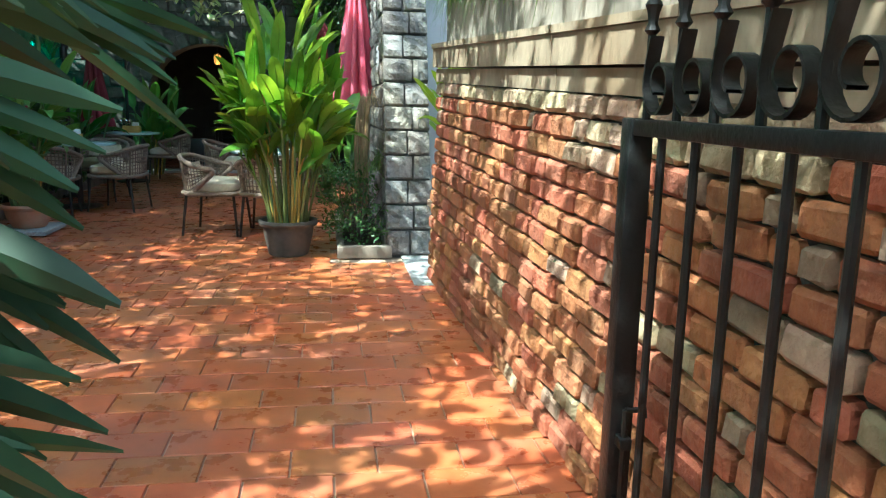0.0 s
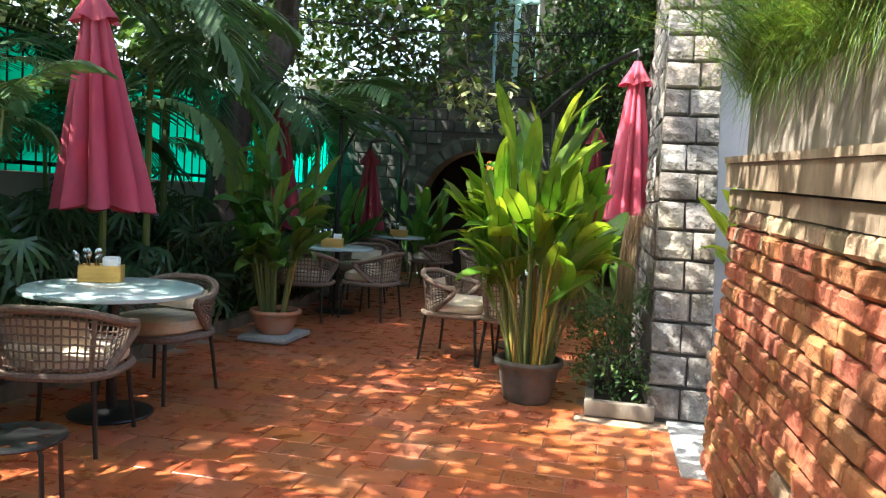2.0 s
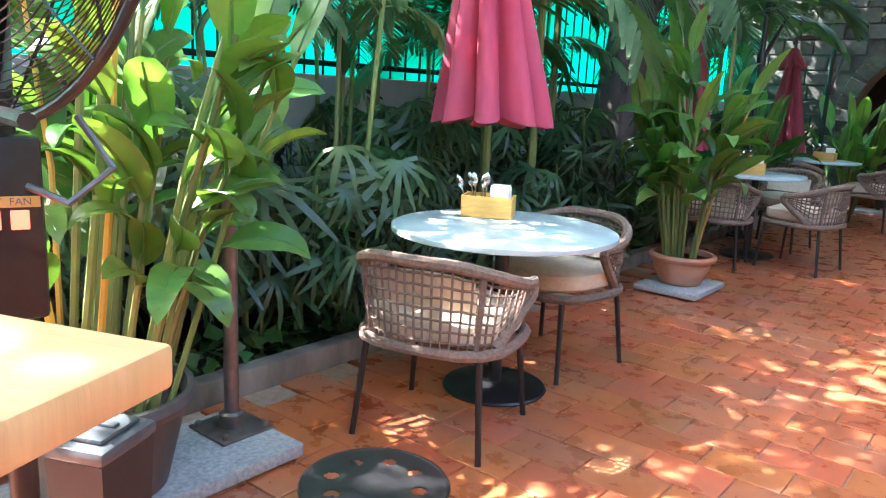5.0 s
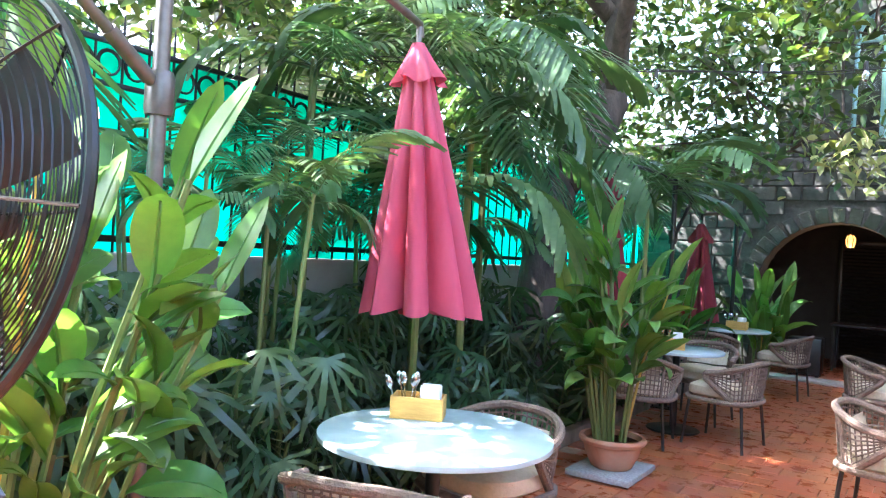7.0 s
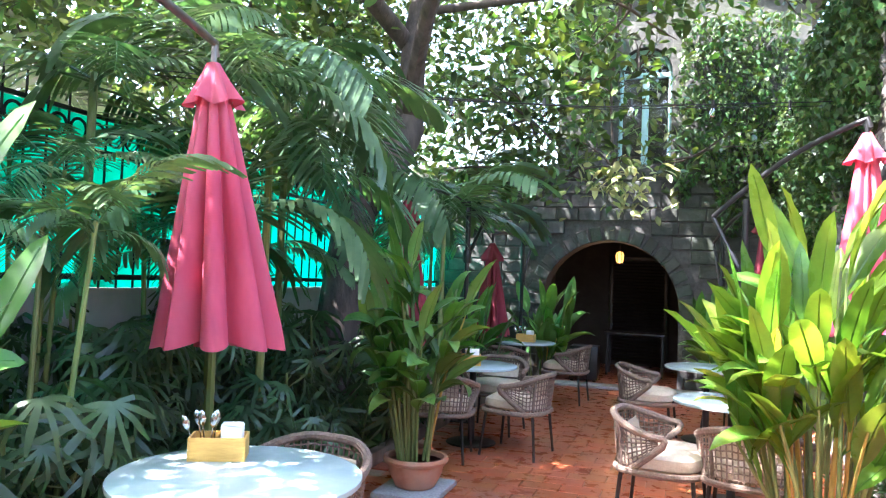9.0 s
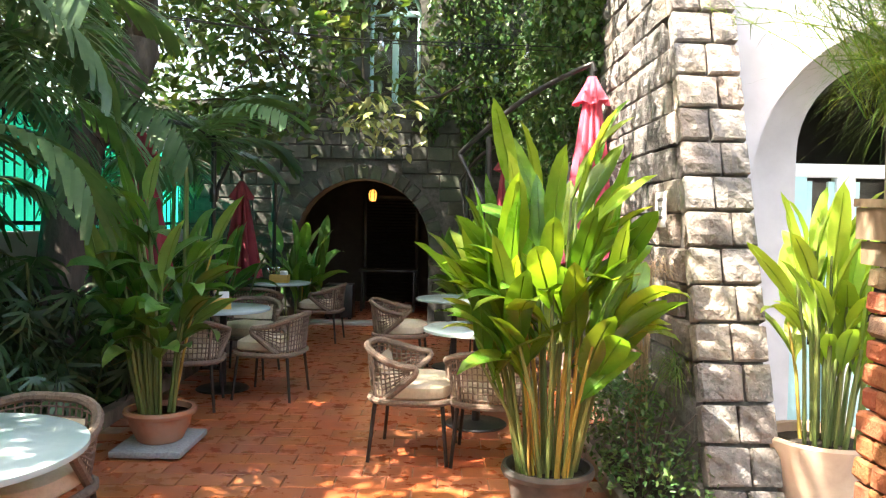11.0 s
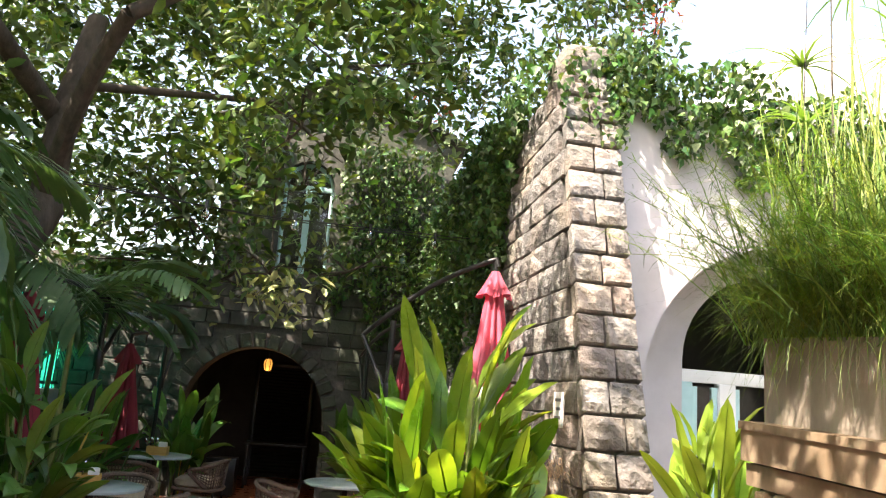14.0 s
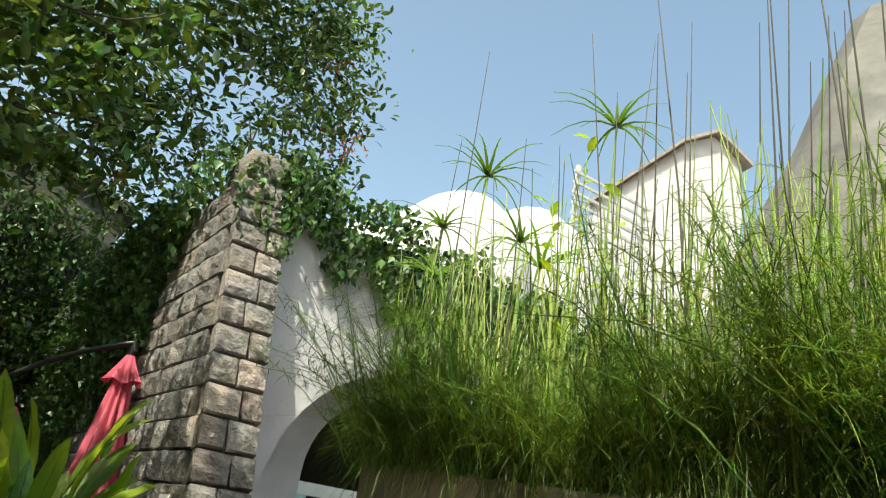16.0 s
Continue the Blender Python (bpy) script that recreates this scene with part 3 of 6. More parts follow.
# far wall with the dark arch, the upper window
FY = 17.4
fx0, fx1 = -5.2, 0.76
CX, CR, CS = -1.88, 1.04, 1.18
far_wall = solid("wall_north", arch_wall(fx0, fx1, 3.4, CX, CR, CS, FY, FY + 0.45), STONE_JOINT, "stone wall with a low arched opening, shade put into its colour", "wall", kind="structure", smooth=False)
upper = Shape()
WX, WW, WZ0, WZS = -1.42, 0.40, 3.85, 4.85
up_arch = arch_wall(-2.75, 0.9, 2.35, WX, WW, 1.45, FY + 0.10, FY + 0.5, 14)
upper.add([(a, b, c + 3.402) for a, b, c in up_arch.v], up_arch.f)
solid("wall_upper", upper, STONE_SHADED, "grey stone upper storey with an arched window", "wall", kind="structure", smooth=False)
win = thing("window_1", "pale teal arched window frame with glazing bars", "window", kind="structure")
wy = FY + 0.28
arc = [(WX - WW * 0.93 * math.cos(math.pi * i / 14), wy, 4.852 + WW * 0.93 * math.sin(math.pi * i / 14)) for i in range(15)]
part("window_frame", Shape().tube([(WX - WW * 0.93, wy, 3.42)] + arc + [(WX + WW * 0.93, wy, 3.42)], 0.035, 6), TEAL_PAINT, win)
arc2 = [(WX - 0.17 * math.cos(math.pi * i / 10), wy, 4.86 + 0.17 * math.sin(math.pi * i / 10)) for i in range(11)]
part("fanlight_ring", Shape().tube(arc2, 0.018, 5), TEAL_PAINT, win)
for a in (0.8, 1.57, 2.34):
    part("glazing_bar", Shape().tube([(WX + 0.17 * math.cos(a), wy, 4.86 + 0.17 * math.sin(a)), (WX + 0.37 * math.cos(a), wy, 4.86 + 0.37 * math.sin(a))], 0.014, 5), TEAL_PAINT, win)
part("transom", Shape().box((WX - 0.37, wy - 0.04, 4.80), (WX + 0.37, wy + 0.03, 4.88), 0.005), TEAL_PAINT, win)
part("mullion", Shape().box((WX - 0.05, wy - 0.04, 3.42), (WX + 0.05, wy + 0.03, 4.80), 0.005), TEAL_PAINT, win)
pn = part("pane", Shape().box((WX - 0.37, wy + 0.01, 3.42), (WX + 0.37, wy + 0.018, 5.2)), PANE, win, smooth=False)
solid("wall_back", Shape().box((-2.7, FY + 0.9, 3.3), (0.9, FY + 1.0, 5.8)), ROOM_SHADE, "room wall behind the upper window, painted dark as shade", "wall", kind="structure", smooth=False)
gable = Shape()
for sx in (-1, 1):
    for i in range(9):
        q0, q1 = i / 9, (i + 1.15) / 9
        xa, xb = -0.95 + sx * 2.05 * (1 - q0), -0.95 + sx * 2.05 * (1 - q1)
        gable.add([(xa, FY - 0.12, 5.76 + q0), (xa, FY + 2.4, 5.76 + q0), (xb, FY + 2.4, 5.74 + q1), (xb, FY - 0.12, 5.74 + q1), (xa, FY - 0.12, 5.80 + q0), (xa, FY + 2.4, 5.80 + q0), (xb, FY + 2.4, 5.75 + q1), (xb, FY - 0.12, 5.75 + q1)],
                  [(0, 1, 2, 3), (4, 5, 6, 7), (0, 1, 5, 4), (0, 3, 7, 4), (1, 2, 6, 5), (2, 3, 7, 6)])
gable.add([(-2.7, FY + 0.12, 5.753), (0.8, FY + 0.12, 5.753), (-0.95, FY + 0.12, 6.62), (-2.7, FY + 0.4, 5.753), (0.8, FY + 0.4, 5.753), (-0.95, FY + 0.4, 6.62)], [(0, 1, 2), (5, 4, 3), (0, 1, 4, 3), (1, 2, 5, 4), (2, 0, 3, 5)])
solid("roof", gable, STONE_SHADED, "dark slate gable roof over the upper window", "roof", kind="structure", smooth=False)
cave = Shape()
cave.box((-3.3, 20.4, 0), (-0.2, 20.5, 2.5)).box((-3.3, FY + 0.46, 0), (-3.2, 20.4, 2.5)).box((-0.3, FY + 0.46, 0), (-0.2, 20.4, 2.5)).box((-3.3, FY + 0.46, 2.5), (-0.2, 20.5, 2.6))
solid("wall_alcove", cave, ROOM_SHADE, "room walls behind the arch, painted dark as shade", "wall", kind="structure", smooth=False)
solid("floor_alcove", Shape().box((-3.3, 17.3, -0.1), (-0.2, 20.4, 0.012)), TILE, "dim terracotta floor inside the arch", "floor", kind="structure", smooth=False)
# unseen wall added to close the place behind and cut the sky's fill light
solid("wall_south", Shape().box((-4.6, 0.6, -0.1), (3.2, 0.8, 4.4)), LOWWALL, "unseen plain grey wall added to block sky light", "wall", kind="structure", smooth=False)


# ---- things: furniture ----
def rope_chair():
    c = thing("rope_chair", "brown rope-woven tub chair with beige cushion and black legs", "chair", group="cafe chairs")
    W, D = 0.296, 0.28
    ring = []
    for i in range(24):
        a = 2 * math.pi * i / 24
        ca, sa = math.cos(a), math.sin(a)
        k = (abs(ca) ** 3.2 + abs(sa) ** 3.2) ** (-1 / 3.2)
        ring.append((W * ca * k, D * sa * k, 0.40))
    part("seat_frame", Shape().tube(ring, 0.022, 8, closed=True), ROPE, c)
    cush = Shape()
    prof = [(0.0, 0.415), (0.88, 0.415), (0.98, 0.435), (1.0, 0.465), (0.97, 0.50), (0.85, 0.518), (0.5, 0.528), (0.0, 0.53)]
    vs, fs = [], []
    for r, z in prof:
        for (px, py, _) in ring:
            vs.append((px * r * 0.95, py * r * 0.97 + 0.005, z + 0.006 * math.sin(px * 17) * r))
    for i in range(len(prof) - 1):
        for k in range(24):
            fs.append((i * 24 + k, i * 24 + (k + 1) % 24, (i + 1) * 24 + (k + 1) % 24, (i + 1) * 24 + k))
    cush.add(vs, fs)
    part("seat_cushion", cush, CUSHION, c)
    # top rail: rises diagonally from the side of the seat to the arm's tip, runs round the back, and down again
    def at_height(u, out, z):
        a = math.pi * (0.05 - 1.10 * u)
        ca, sa = math.cos(a), math.sin(a)
        k = (abs(ca) ** 2.3 + abs(sa) ** 2.3) ** (-1 / 2.3)
        return Vector(((W + out) * ca * k, (D + out) * sa * k, z))

    rail, low, brace = [], [], 0.2
    for i in range(33):
        u = i / 32
        e = min(u, 1 - u)
        q = min(1.0, e / 0.42)
        rail.append(at_height(u, 0.035, 0.635 + 0.10 * q * q * (3 - 2 * q)))
    for i in range(33):
        u = i / 32
        e = min(u, 1 - u)
        if e < brace:
            foot, tip = at_height(brace if u < 0.5 else 1 - brace, 0.0, 0.41), rail[0 if u < 0.5 else 32] - Vector((0, 0, 0.04))
            low.append(foot.lerp(tip, 1 - e / brace))
        else:
            low.append(at_height(u, 0.0, 0.40))
    ends = [[at_height(q, 0.0, 0.41), at_height(q, 0.0, 0.41).lerp(rail[j] - Vector((0, 0, 0.05)), 0.55), rail[j] - Vector((0, 0, 0.05)), rail[j] + Vector((0, 0.012, -0.018))] for q, j in ((brace, 0), (1 - brace, 32))]
    part("top_rail", Shape().tube(ends[0] + rail + ends[1][::-1], 0.023, 8), ROPE, c)
    net = Shape()
    for i in range(1, 32):
        net.tube([low[i], low[i].lerp(rail[i], 0.5) + Vector((0.003 * math.sin(i * 7.0), 0, 0)), rail[i]], 0.0050, 4, cap=False)
    for j in range(1, 8):
        q = j / 8
        run = [low[i].lerp(rail[i], q) + Vector((0, 0, 0.0025 * math.sin(i * 2.1 + j))) for i in range(1, 32)]
        net.tube(run, 0.0052, 4, cap=False)
    part("rope_weave", net, ROPE, c)
    for s in (9, 23):
        part("side_post", Shape().tube([low[s], low[s].lerp(rail[s], 0.5), rail[s]], 0.014, 6), ROPE, c)
    for sx in (-1, 1):
        for sy in (-1, 1):
            part("leg", Shape().tube([(sx * 0.228, sy * 0.216, 0.41), (sx * 0.235, sy * 0.225, 0.33), (sx * 0.262, sy * 0.255, 0.02), (sx * 0.264, sy * 0.257, 0.0)], [0.014, 0.014, 0.012, 0.013], 8), BLACK_STEEL, c)
    bc = Shape()
    bc.add([(px, py, pz) for px, py, pz in [(x * 0.2, -0.19 + 0.05 * (1 - abs(x)) * 0 - 0.03 * t2 + 0.045 * d2 * (1 - x * x), 0.54 + 0.13 * t2) for d2 in (0, 1) for t2 in (0, 0.5, 1) for x in (-1, -0.5, 0, 0.5, 1)]],
           [(k * 15 + j * 5 + i, k * 15 + j * 5 + i + 1, k * 15 + (j + 1) * 5 + i + 1, k * 15 + (j + 1) * 5 + i) for k in (0, 1) for j in (0, 1) for i in range(4)])
    part("back_cushion", bc, CUSHION, c)
    return c


def round_table(r=0.5, label="round pale marble cafe table on a black disc base"):
    t = thing("round_table", label, "table", group="cafe tables")
    part("tabletop", Shape().lathe([(r - 0.012, 0.722), (r - 0.002, 0.726), (r, 0.736), (r - 0.002, 0.746), (r - 0.01, 0.75)], 56), TABLETOP, t)
    part("column", Shape().tube([(0, 0, 0.02), (0, 0, 0.72)], 0.032, 16), BLACK_STEEL, t)
    part("top_plate", Shape().box((-0.16, -0.16, 0.708), (0.16, 0.16, 0.722), 0.004), BLACK_STEEL, t)
    part("base", Shape().lathe([(0.235, 0.0), (0.24, 0.008), (0.232, 0.016), (0.08, 0.024), (0.045, 0.035)], 40), BLACK_STEEL, t)
    return t


def caddy():
    c = thing("cutlery_caddy", "light wooden caddy holding cutlery and white paper napkins", "caddy", group="table caddies")
    w, d, h, k = 0.12, 0.075, 0.10, 0.009
    for lo_, hi_ in (((-w, -d, 0), (w, d, k)), ((-w, -d, k), (-w + k, d, h)), ((w - k, -d, k), (w, d, h)), ((-w + k, -d, k), (w - k, -d + k, h)), ((-w + k, d - k, k), (w - k, d, h)), ((-0.01, -d + k, k), (0, d - k, h - 0.01))):
        part("board", Shape().box(lo_, hi_, 0.0015), WOODBOX, c)
    for i in range(7):
        part("napkin", Shape().box((0.012, -0.055 + i * 0.015, 0.012), (0.10, -0.045 + i * 0.015, 0.145 + 0.008 * math.sin(i * 2)), 0.002), PAPER, c)
    for i, (x, yy, lean, turn) in enumerate([(-0.08, -0.03, -38, 90), (-0.06, 0.02, -12, 30), (-0.04, -0.02, 10, 10), (-0.03, 0.03, 6, 60), (-0.07, 0.04, -20, 0)]):
        s = Shape().tube([(0, 0, 0.0), (0, 0, 0.12)], 0.0035, 5)
        s.lathe([(0.003, 0.12), (0.013, 0.135), (0.018, 0.155), (0.014, 0.178), (0.003, 0.19)], 8)
        part("spoon", s, CUTLERY, c, at=pose(x, yy, 0.012, 0, lean * 0.6, turn * 0) @ Matrix.Diagonal((1, 0.5, 1, 1)))
    return c


chair = rope_chair()
CHAIRS = [(-2.36, 7.86, 15), (-2.47, 8.86, 172), (-2.17, 12.42, 82), (-2.78, 11.98, 8), (-2.62, 13.3, 175), (-2.22, 15.55, 85), (-2.95, 14.95, 5),
          (-0.86, 10.82, -98), (-0.32, 10.72, -8), (-1.08, 13.6, -95), (-0.2, 14.4, 150)]
chair.matrix_basis = pose(CHAIRS[0][0], CHAIRS[0][1], 0, 0, 0, CHAIRS[0][2])
for x, y, a in CHAIRS[1:]:
    copy_thing(chair, pose(x, y, 0, 0, 0, a))
table = round_table(0.50)
table.matrix_basis = pose(-2.44, 8.34, 0)
table_s = round_table(0.42, "small round white cafe table on a black base")
table_s.matrix_basis = pose(-2.66, 12.62, 0)
for x, y in ((-2.78, 15.55), (-0.40, 11.55), (-0.52, 13.85)):
    copy_thing(table_s, pose(x, y, 0))
box = caddy()
box.matrix_basis = pose(-2.66, 8.52, 0.751, 0, 0, 26)
copy_thing(box, pose(-2.68, 12.5, 0.751, 0, 0, 15))
copy_thing(box, pose(-2.75, 15.5, 0.751, 0, 0, 0))


def stool():
    s = thing("stool", "low black metal stool with a round pierced seat", "stool", pose(-1.68, 6.77, 0, 0, 0, 25))
    R, n, rings = 0.165, 144, 33
    holes = [(0.105 * math.cos(2 * math.pi * k / 8), 0.105 * math.sin(2 * math.pi * k / 8)) for k in range(8)]
    seat = Shape()
    for z in (0.436, 0.440):
        seat.v += [(R * j / rings * math.cos(2 * math.pi * k / n), R * j / rings * math.sin(2 * math.pi * k / n), z) for j in range(1, rings + 1) for k in range(n)]
    low = rings * n
    open_cells = set()
    for j in range(rings - 1):
        for k in range(n):
            rm, am = R * (j + 1.5) / rings, 2 * math.pi * (k + 0.5) / n
            if any(math.hypot(rm * math.cos(am) - hx, rm * math.sin(am) - hy) < 0.018 for hx, hy in holes):
                open_cells.add((j, k))
    for j in range(rings - 1):
        for k in range(n):
            if (j, k) not in open_cells:
                c = [j * n + k, (j + 1) * n + k, (j + 1) * n + (k + 1) % n, j * n + (k + 1) % n]
                seat.f += [tuple(low + i for i in c), tuple(reversed(c))]
    seat.f += [tuple(range(n)), tuple(low + k for k in range(n))]
    seat.f += [((rings - 1) * n + k, (rings - 1) * n + (k + 1) % n, low + (rings - 1) * n + (k + 1) % n, low + (rings - 1) * n + k) for k in range(n)]
    part("seat", seat, BLACK_STEEL, s, smooth=False)
    rim = Shape()
    rim.tube([(R * math.cos(2 * math.pi * q / 40), R * math.sin(2 * math.pi * q / 40), 0.434) for q in range(40)], 0.008, 6, closed=True)
    part("rim", rim, BLACK_STEEL, s)
    for k in range(4):
        a = math.pi / 4 + k * math.pi / 2
        c_, s_ = math.cos(a), math.sin(a)
        part("leg", Shape().tube([(0.10 * c_, 0.10 * s_, 0.425), (0.145 * c_, 0.145 * s_, 0.425), (0.163 * c_, 0.163 * s_, 0.405), (0.185 * c_, 0.185 * s_, 0.0)], 0.0095, 8), BLACK_STEEL, s)
    return s


stool()

counter = thing("bar_counter", "light wooden bar counter top on black steel legs", "counter", pose(-0.95, 5.85, 0, 0, 0, 21))
part("counter_top", Shape().box((-0.9, -0.42, 1.150), (0, 0, 1.175), 0.004), COUNTERWOOD, counter)
for lx, ly in ((-0.17, -0.05), (-0.84, -0.05), (-0.84, -0.37), (-0.17, -0.37)):
    part("leg", Shape().box((lx - 0.02, ly - 0.02, 0), (lx + 0.02, ly + 0.02, 1.149), 0.003), BLACK_STEEL, counter)
part("apron", Shape().box((-0.82, -0.06, 1.10), (-0.19, -0.04, 1.149), 0.002), BLACK_STEEL, counter)


def misting_fan():
    f = thing("misting_fan", "black pedestal misting fan with wire guard and switch box", "fan", pose(-1.84, 6.10, 0, 0, 0, -20))
    part("pole", Shape().tube([(0, 0, 0.04), (0, 0, 1.60)], 0.022, 14), BLACK_STEEL, f)
    part("base", Shape().lathe([(0.13, 0), (0.13, 0.03), (0.1, 0.05), (0.05, 0.06)], 28), BLACK_STEEL, f)
    sb = part("switch_box", Shape().box((0.03, -0.05, 0.95), (0.09, 0.05, 1.22), 0.008), BLACK_STEEL, f)
    part("label_plate", Shape().box((0.0905, -0.045, 1.120), (0.0915, 0.045, 1.136)), WOODBOX, sb, smooth=False)
    for yy in (-0.018, 0.018):
        part("switch", Shape().box((0.0905, yy - 0.012, 1.088), (0.096, yy + 0.012, 1.116), 0.002), RED_SWITCH, sb, "red rocker switch")
    part("cable", Shape().tube([(0.09, 0.03, 1.15), (0.13, 0.08, 1.13), (0.13, 0.14, 1.18), (0.08, 0.10, 1.25)], 0.006, 6), GREY_POLE, f)
    part("water_pipe", Shape().tube([(0.03, 0.0, 1.25), (0.24, 0.03, 1.25)], 0.012, 8), BLACK_STEEL, f)
    head = pose(0.03, 0.04, 1.546, 0, 82, -62)
    R = 0.31
    dome = lambda r: 0.075 * math.cos(r / R * 1.5)
    for side in (-1, 1):
        for k in range(24):
            r = 0.045 + (R - 0.05) * k / 23
            part("guard_ring", Shape().tube([head @ Vector((r * math.cos(2 * math.pi * q / 40), r * math.sin(2 * math.pi * q / 40), side * dome(r))) for q in range(40)], 0.0013, 3, closed=True), BLACK_STEEL, f)
        for k in range(8):
            a = 2 * math.pi * k / 8
            part("guard_spoke", Shape().tube([head @ Vector((r * math.cos(a), r * math.sin(a), side * (dome(r) + 0.003))) for r in (0.03, 0.1, 0.17, 0.25, R)], 0.0024, 4), BLACK_STEEL, f)
    part("rim", Shape().tube([head @ Vector((R * math.cos(2 * math.pi * q / 64), R * math.sin(2 * math.pi * q / 64), 0)) for q in range(64)], 0.008, 8, closed=True), BLACK_STEEL, f)
    hub = Shape().lathe([(0.015, 0.07), (0.035, 0.068), (0.04, 0.05), (0.042, -0.08), (0.03, -0.12)], 20)
    hub.v = [tuple(head @ Vector(p)) for p in hub.v]
    part("motor", hub, BLACK_STEEL, f)
    for k in range(3):
        b = Shape()
        a0 = k * 2 * math.pi / 3
        grid = []
        for i in range(6):
            r = 0.04 + 0.225 * i / 5
            for j in range(4):
                a = a0 + (j / 3 - 0.5) * 0.75 * (1 - 0.3 * i / 5)
                grid.append(head @ Vector((r * math.cos(a), r * math.sin(a), 0.05 * (j / 3 - 0.5))))
        b.add(grid, [(i * 4 + j, i * 4 + j + 1, i * 4 + j + 5, i * 4 + j + 4) for i in range(5) for j in range(3)])
        part("blade", b, BLACK_STEEL, f)
    return f


misting_fan()


def writing(body, size, at, material, parent):
    cu = bpy.data.curves.new("text", "FONT")
    cu.body, cu.size, cu.extrude, cu.align_x, cu.align_y = body, size, 0.0005, "CENTER", "CENTER"
    cu.materials.append(material)
    ob = new("lettering", cu)
    ob.parent = parent
    ob.matrix_basis = at
    return ob


fan_box = bpy.data.objects["switch_box"]
writing("MIST  FAN", 0.015, pose(0.0921, 0, 1.128, 90, 0, 90), INK, fan_box)

bin_ = thing("waste_bin", "dark grey plastic waste bin with pale grey hinged lid", "bin", pose(-2.20, 6.40, 0, 0, 0, 25) @ Matrix.Diagonal((0.76, 0.76, 0.87, 1)))
body = Shape()
lo, hi = (0.075, 0.09), (0.098, 0.12)
body.add([(sx * lo[0], sy * lo[1], 0) for sx, sy in ((-1, -1), (1, -1), (1, 1), (-1, 1))] + [(sx * hi[0], sy * hi[1], 0.55) for sx, sy in ((-1, -1), (1, -1), (1, 1), (-1, 1))],
         [(3, 2, 1, 0), (4, 5, 6, 7), (0, 1, 5, 4), (1, 2, 6, 5), (2, 3, 7, 6), (3, 0, 4, 7)])
part("body", body, DARK_PLASTIC, bin_, smooth=False)
part("lid", Shape().box((-0.108, -0.13, 0.55), (0.108, 0.13, 0.594), 0.016).box((-0.075, -0.09, 0.594), (0.075, 0.09, 0.610), 0.010), LID_PLASTIC, bin_)
part("lid_ridge", Shape().box((-0.06, -0.015, 0.610), (0.06, 0.015, 0.620), 0.005), LID_PLASTIC, bin_)

solid("power_cable", Shape().tube([(-1.99, 6.20, 0.50), (-1.98, 6.22, 0.38), (-2.0, 6.28, 0.22), (-1.97, 6.33, 0.08), (-1.92, 6.37, 0.007), (-1.84, 6.36, 0.006), (-1.83, 6.28, 0.006), (-1.93, 6.20, 0.006)], 0.005, 6), BLACK_STEEL,
      "thin black power cable hanging beside the waste bin", "cable")

# stone slabs under pots and mast
slab_near = solid("stone_slab", Shape().box((-2.96, 6.20, 0.012), (-2.52, 7.28, 0.062), 0.008).box((-2.9, 6.25, 0), (-2.6, 6.4, 0.013)).box((-2.9, 7.05, 0), (-2.6, 7.2, 0.013)), GRANITE,
                  "speckled pale granite slab under the mast and pot", "slab")
slab_far = solid("stone_slab", Shape().box((-2.80, 10.55, 0.012), (-2.34, 11.12, 0.055), 0.008).box((-2.75, 10.6, 0), (-2.6, 10.75, 0.013)).box((-2.55, 10.9, 0), (-2.4, 11.05, 0.013)), GRANITE,
                 "pale granite slab under a terracotta pot", "slab")


# ---- umbrellas ----
def closed_canopy(height, r_low, folds=9, seed=1):
    """A furled canopy hanging from the origin downwards, with pleats and a little top valance."""
    s = Shape()
    r = random.Random(seed)
    n, rows = folds * 10, 18
    ph = [r.uniform(-0.25, 0.25) for _ in range(folds)]
    for j in range(rows + 1):
        u = j / rows
        for k in range(n):
            a = 2 * math.pi * k / n
            w = 2.0 * abs(math.sin(folds * a / 2 + 0.35 * math.sin(2 * a))) ** 0.8 - 1.0
            base = 0.035 + (r_low - 0.035) * u ** 0.85
            rad = base * (0.92 + (0.23 + 0.22 * u) * w)
            z = -height * u - (0.02 * w + 0.025 * math.sin(a + 1)) * (1 if j == rows else 0) * 1.2
            s.v.append((rad * math.cos(a), rad * math.sin(a), z))
    for j in range(rows):
        for k in range(n):
            s.f.append((j * n + k, (j + 1) * n + k, (j + 1) * n + (k + 1) % n, j * n + (k + 1) % n))
    # folded-in lining at the mouth
    k0 = len(s.v)
    for k in range(n):
        x, y_, z = s.v[rows * n + k]
        s.v.append((x * 0.45, y_ * 0.45, z + 0.10))
    for k in range(n):
        s.f.append((rows * n + k, k0 + k, k0 + (k + 1) % n, rows * n + (k + 1) % n))
    return s


def valance(h, r0, r1, folds=8):
    s = Shape()
    n = folds * 8
    for j in range(5):
        u = j / 4
        for k in range(n):
            a = 2 * math.pi * k / n
            rad = (r0 + (r1 - r0) * u) * (1 + 0.26 * u * math.sin(folds * a + 0.6 * math.sin(2 * a)))
            s.v.append((rad * math.cos(a), rad * math.sin(a), -h * u - 0.02 * u * math.cos(folds * a * 0.5)))
    for j in range(4):
        for k in range(n):
            s.f.append((j * n + k, (j + 1) * n + k, (j + 1) * n + (k + 1) % n, j * n + (k + 1) % n))
    return s


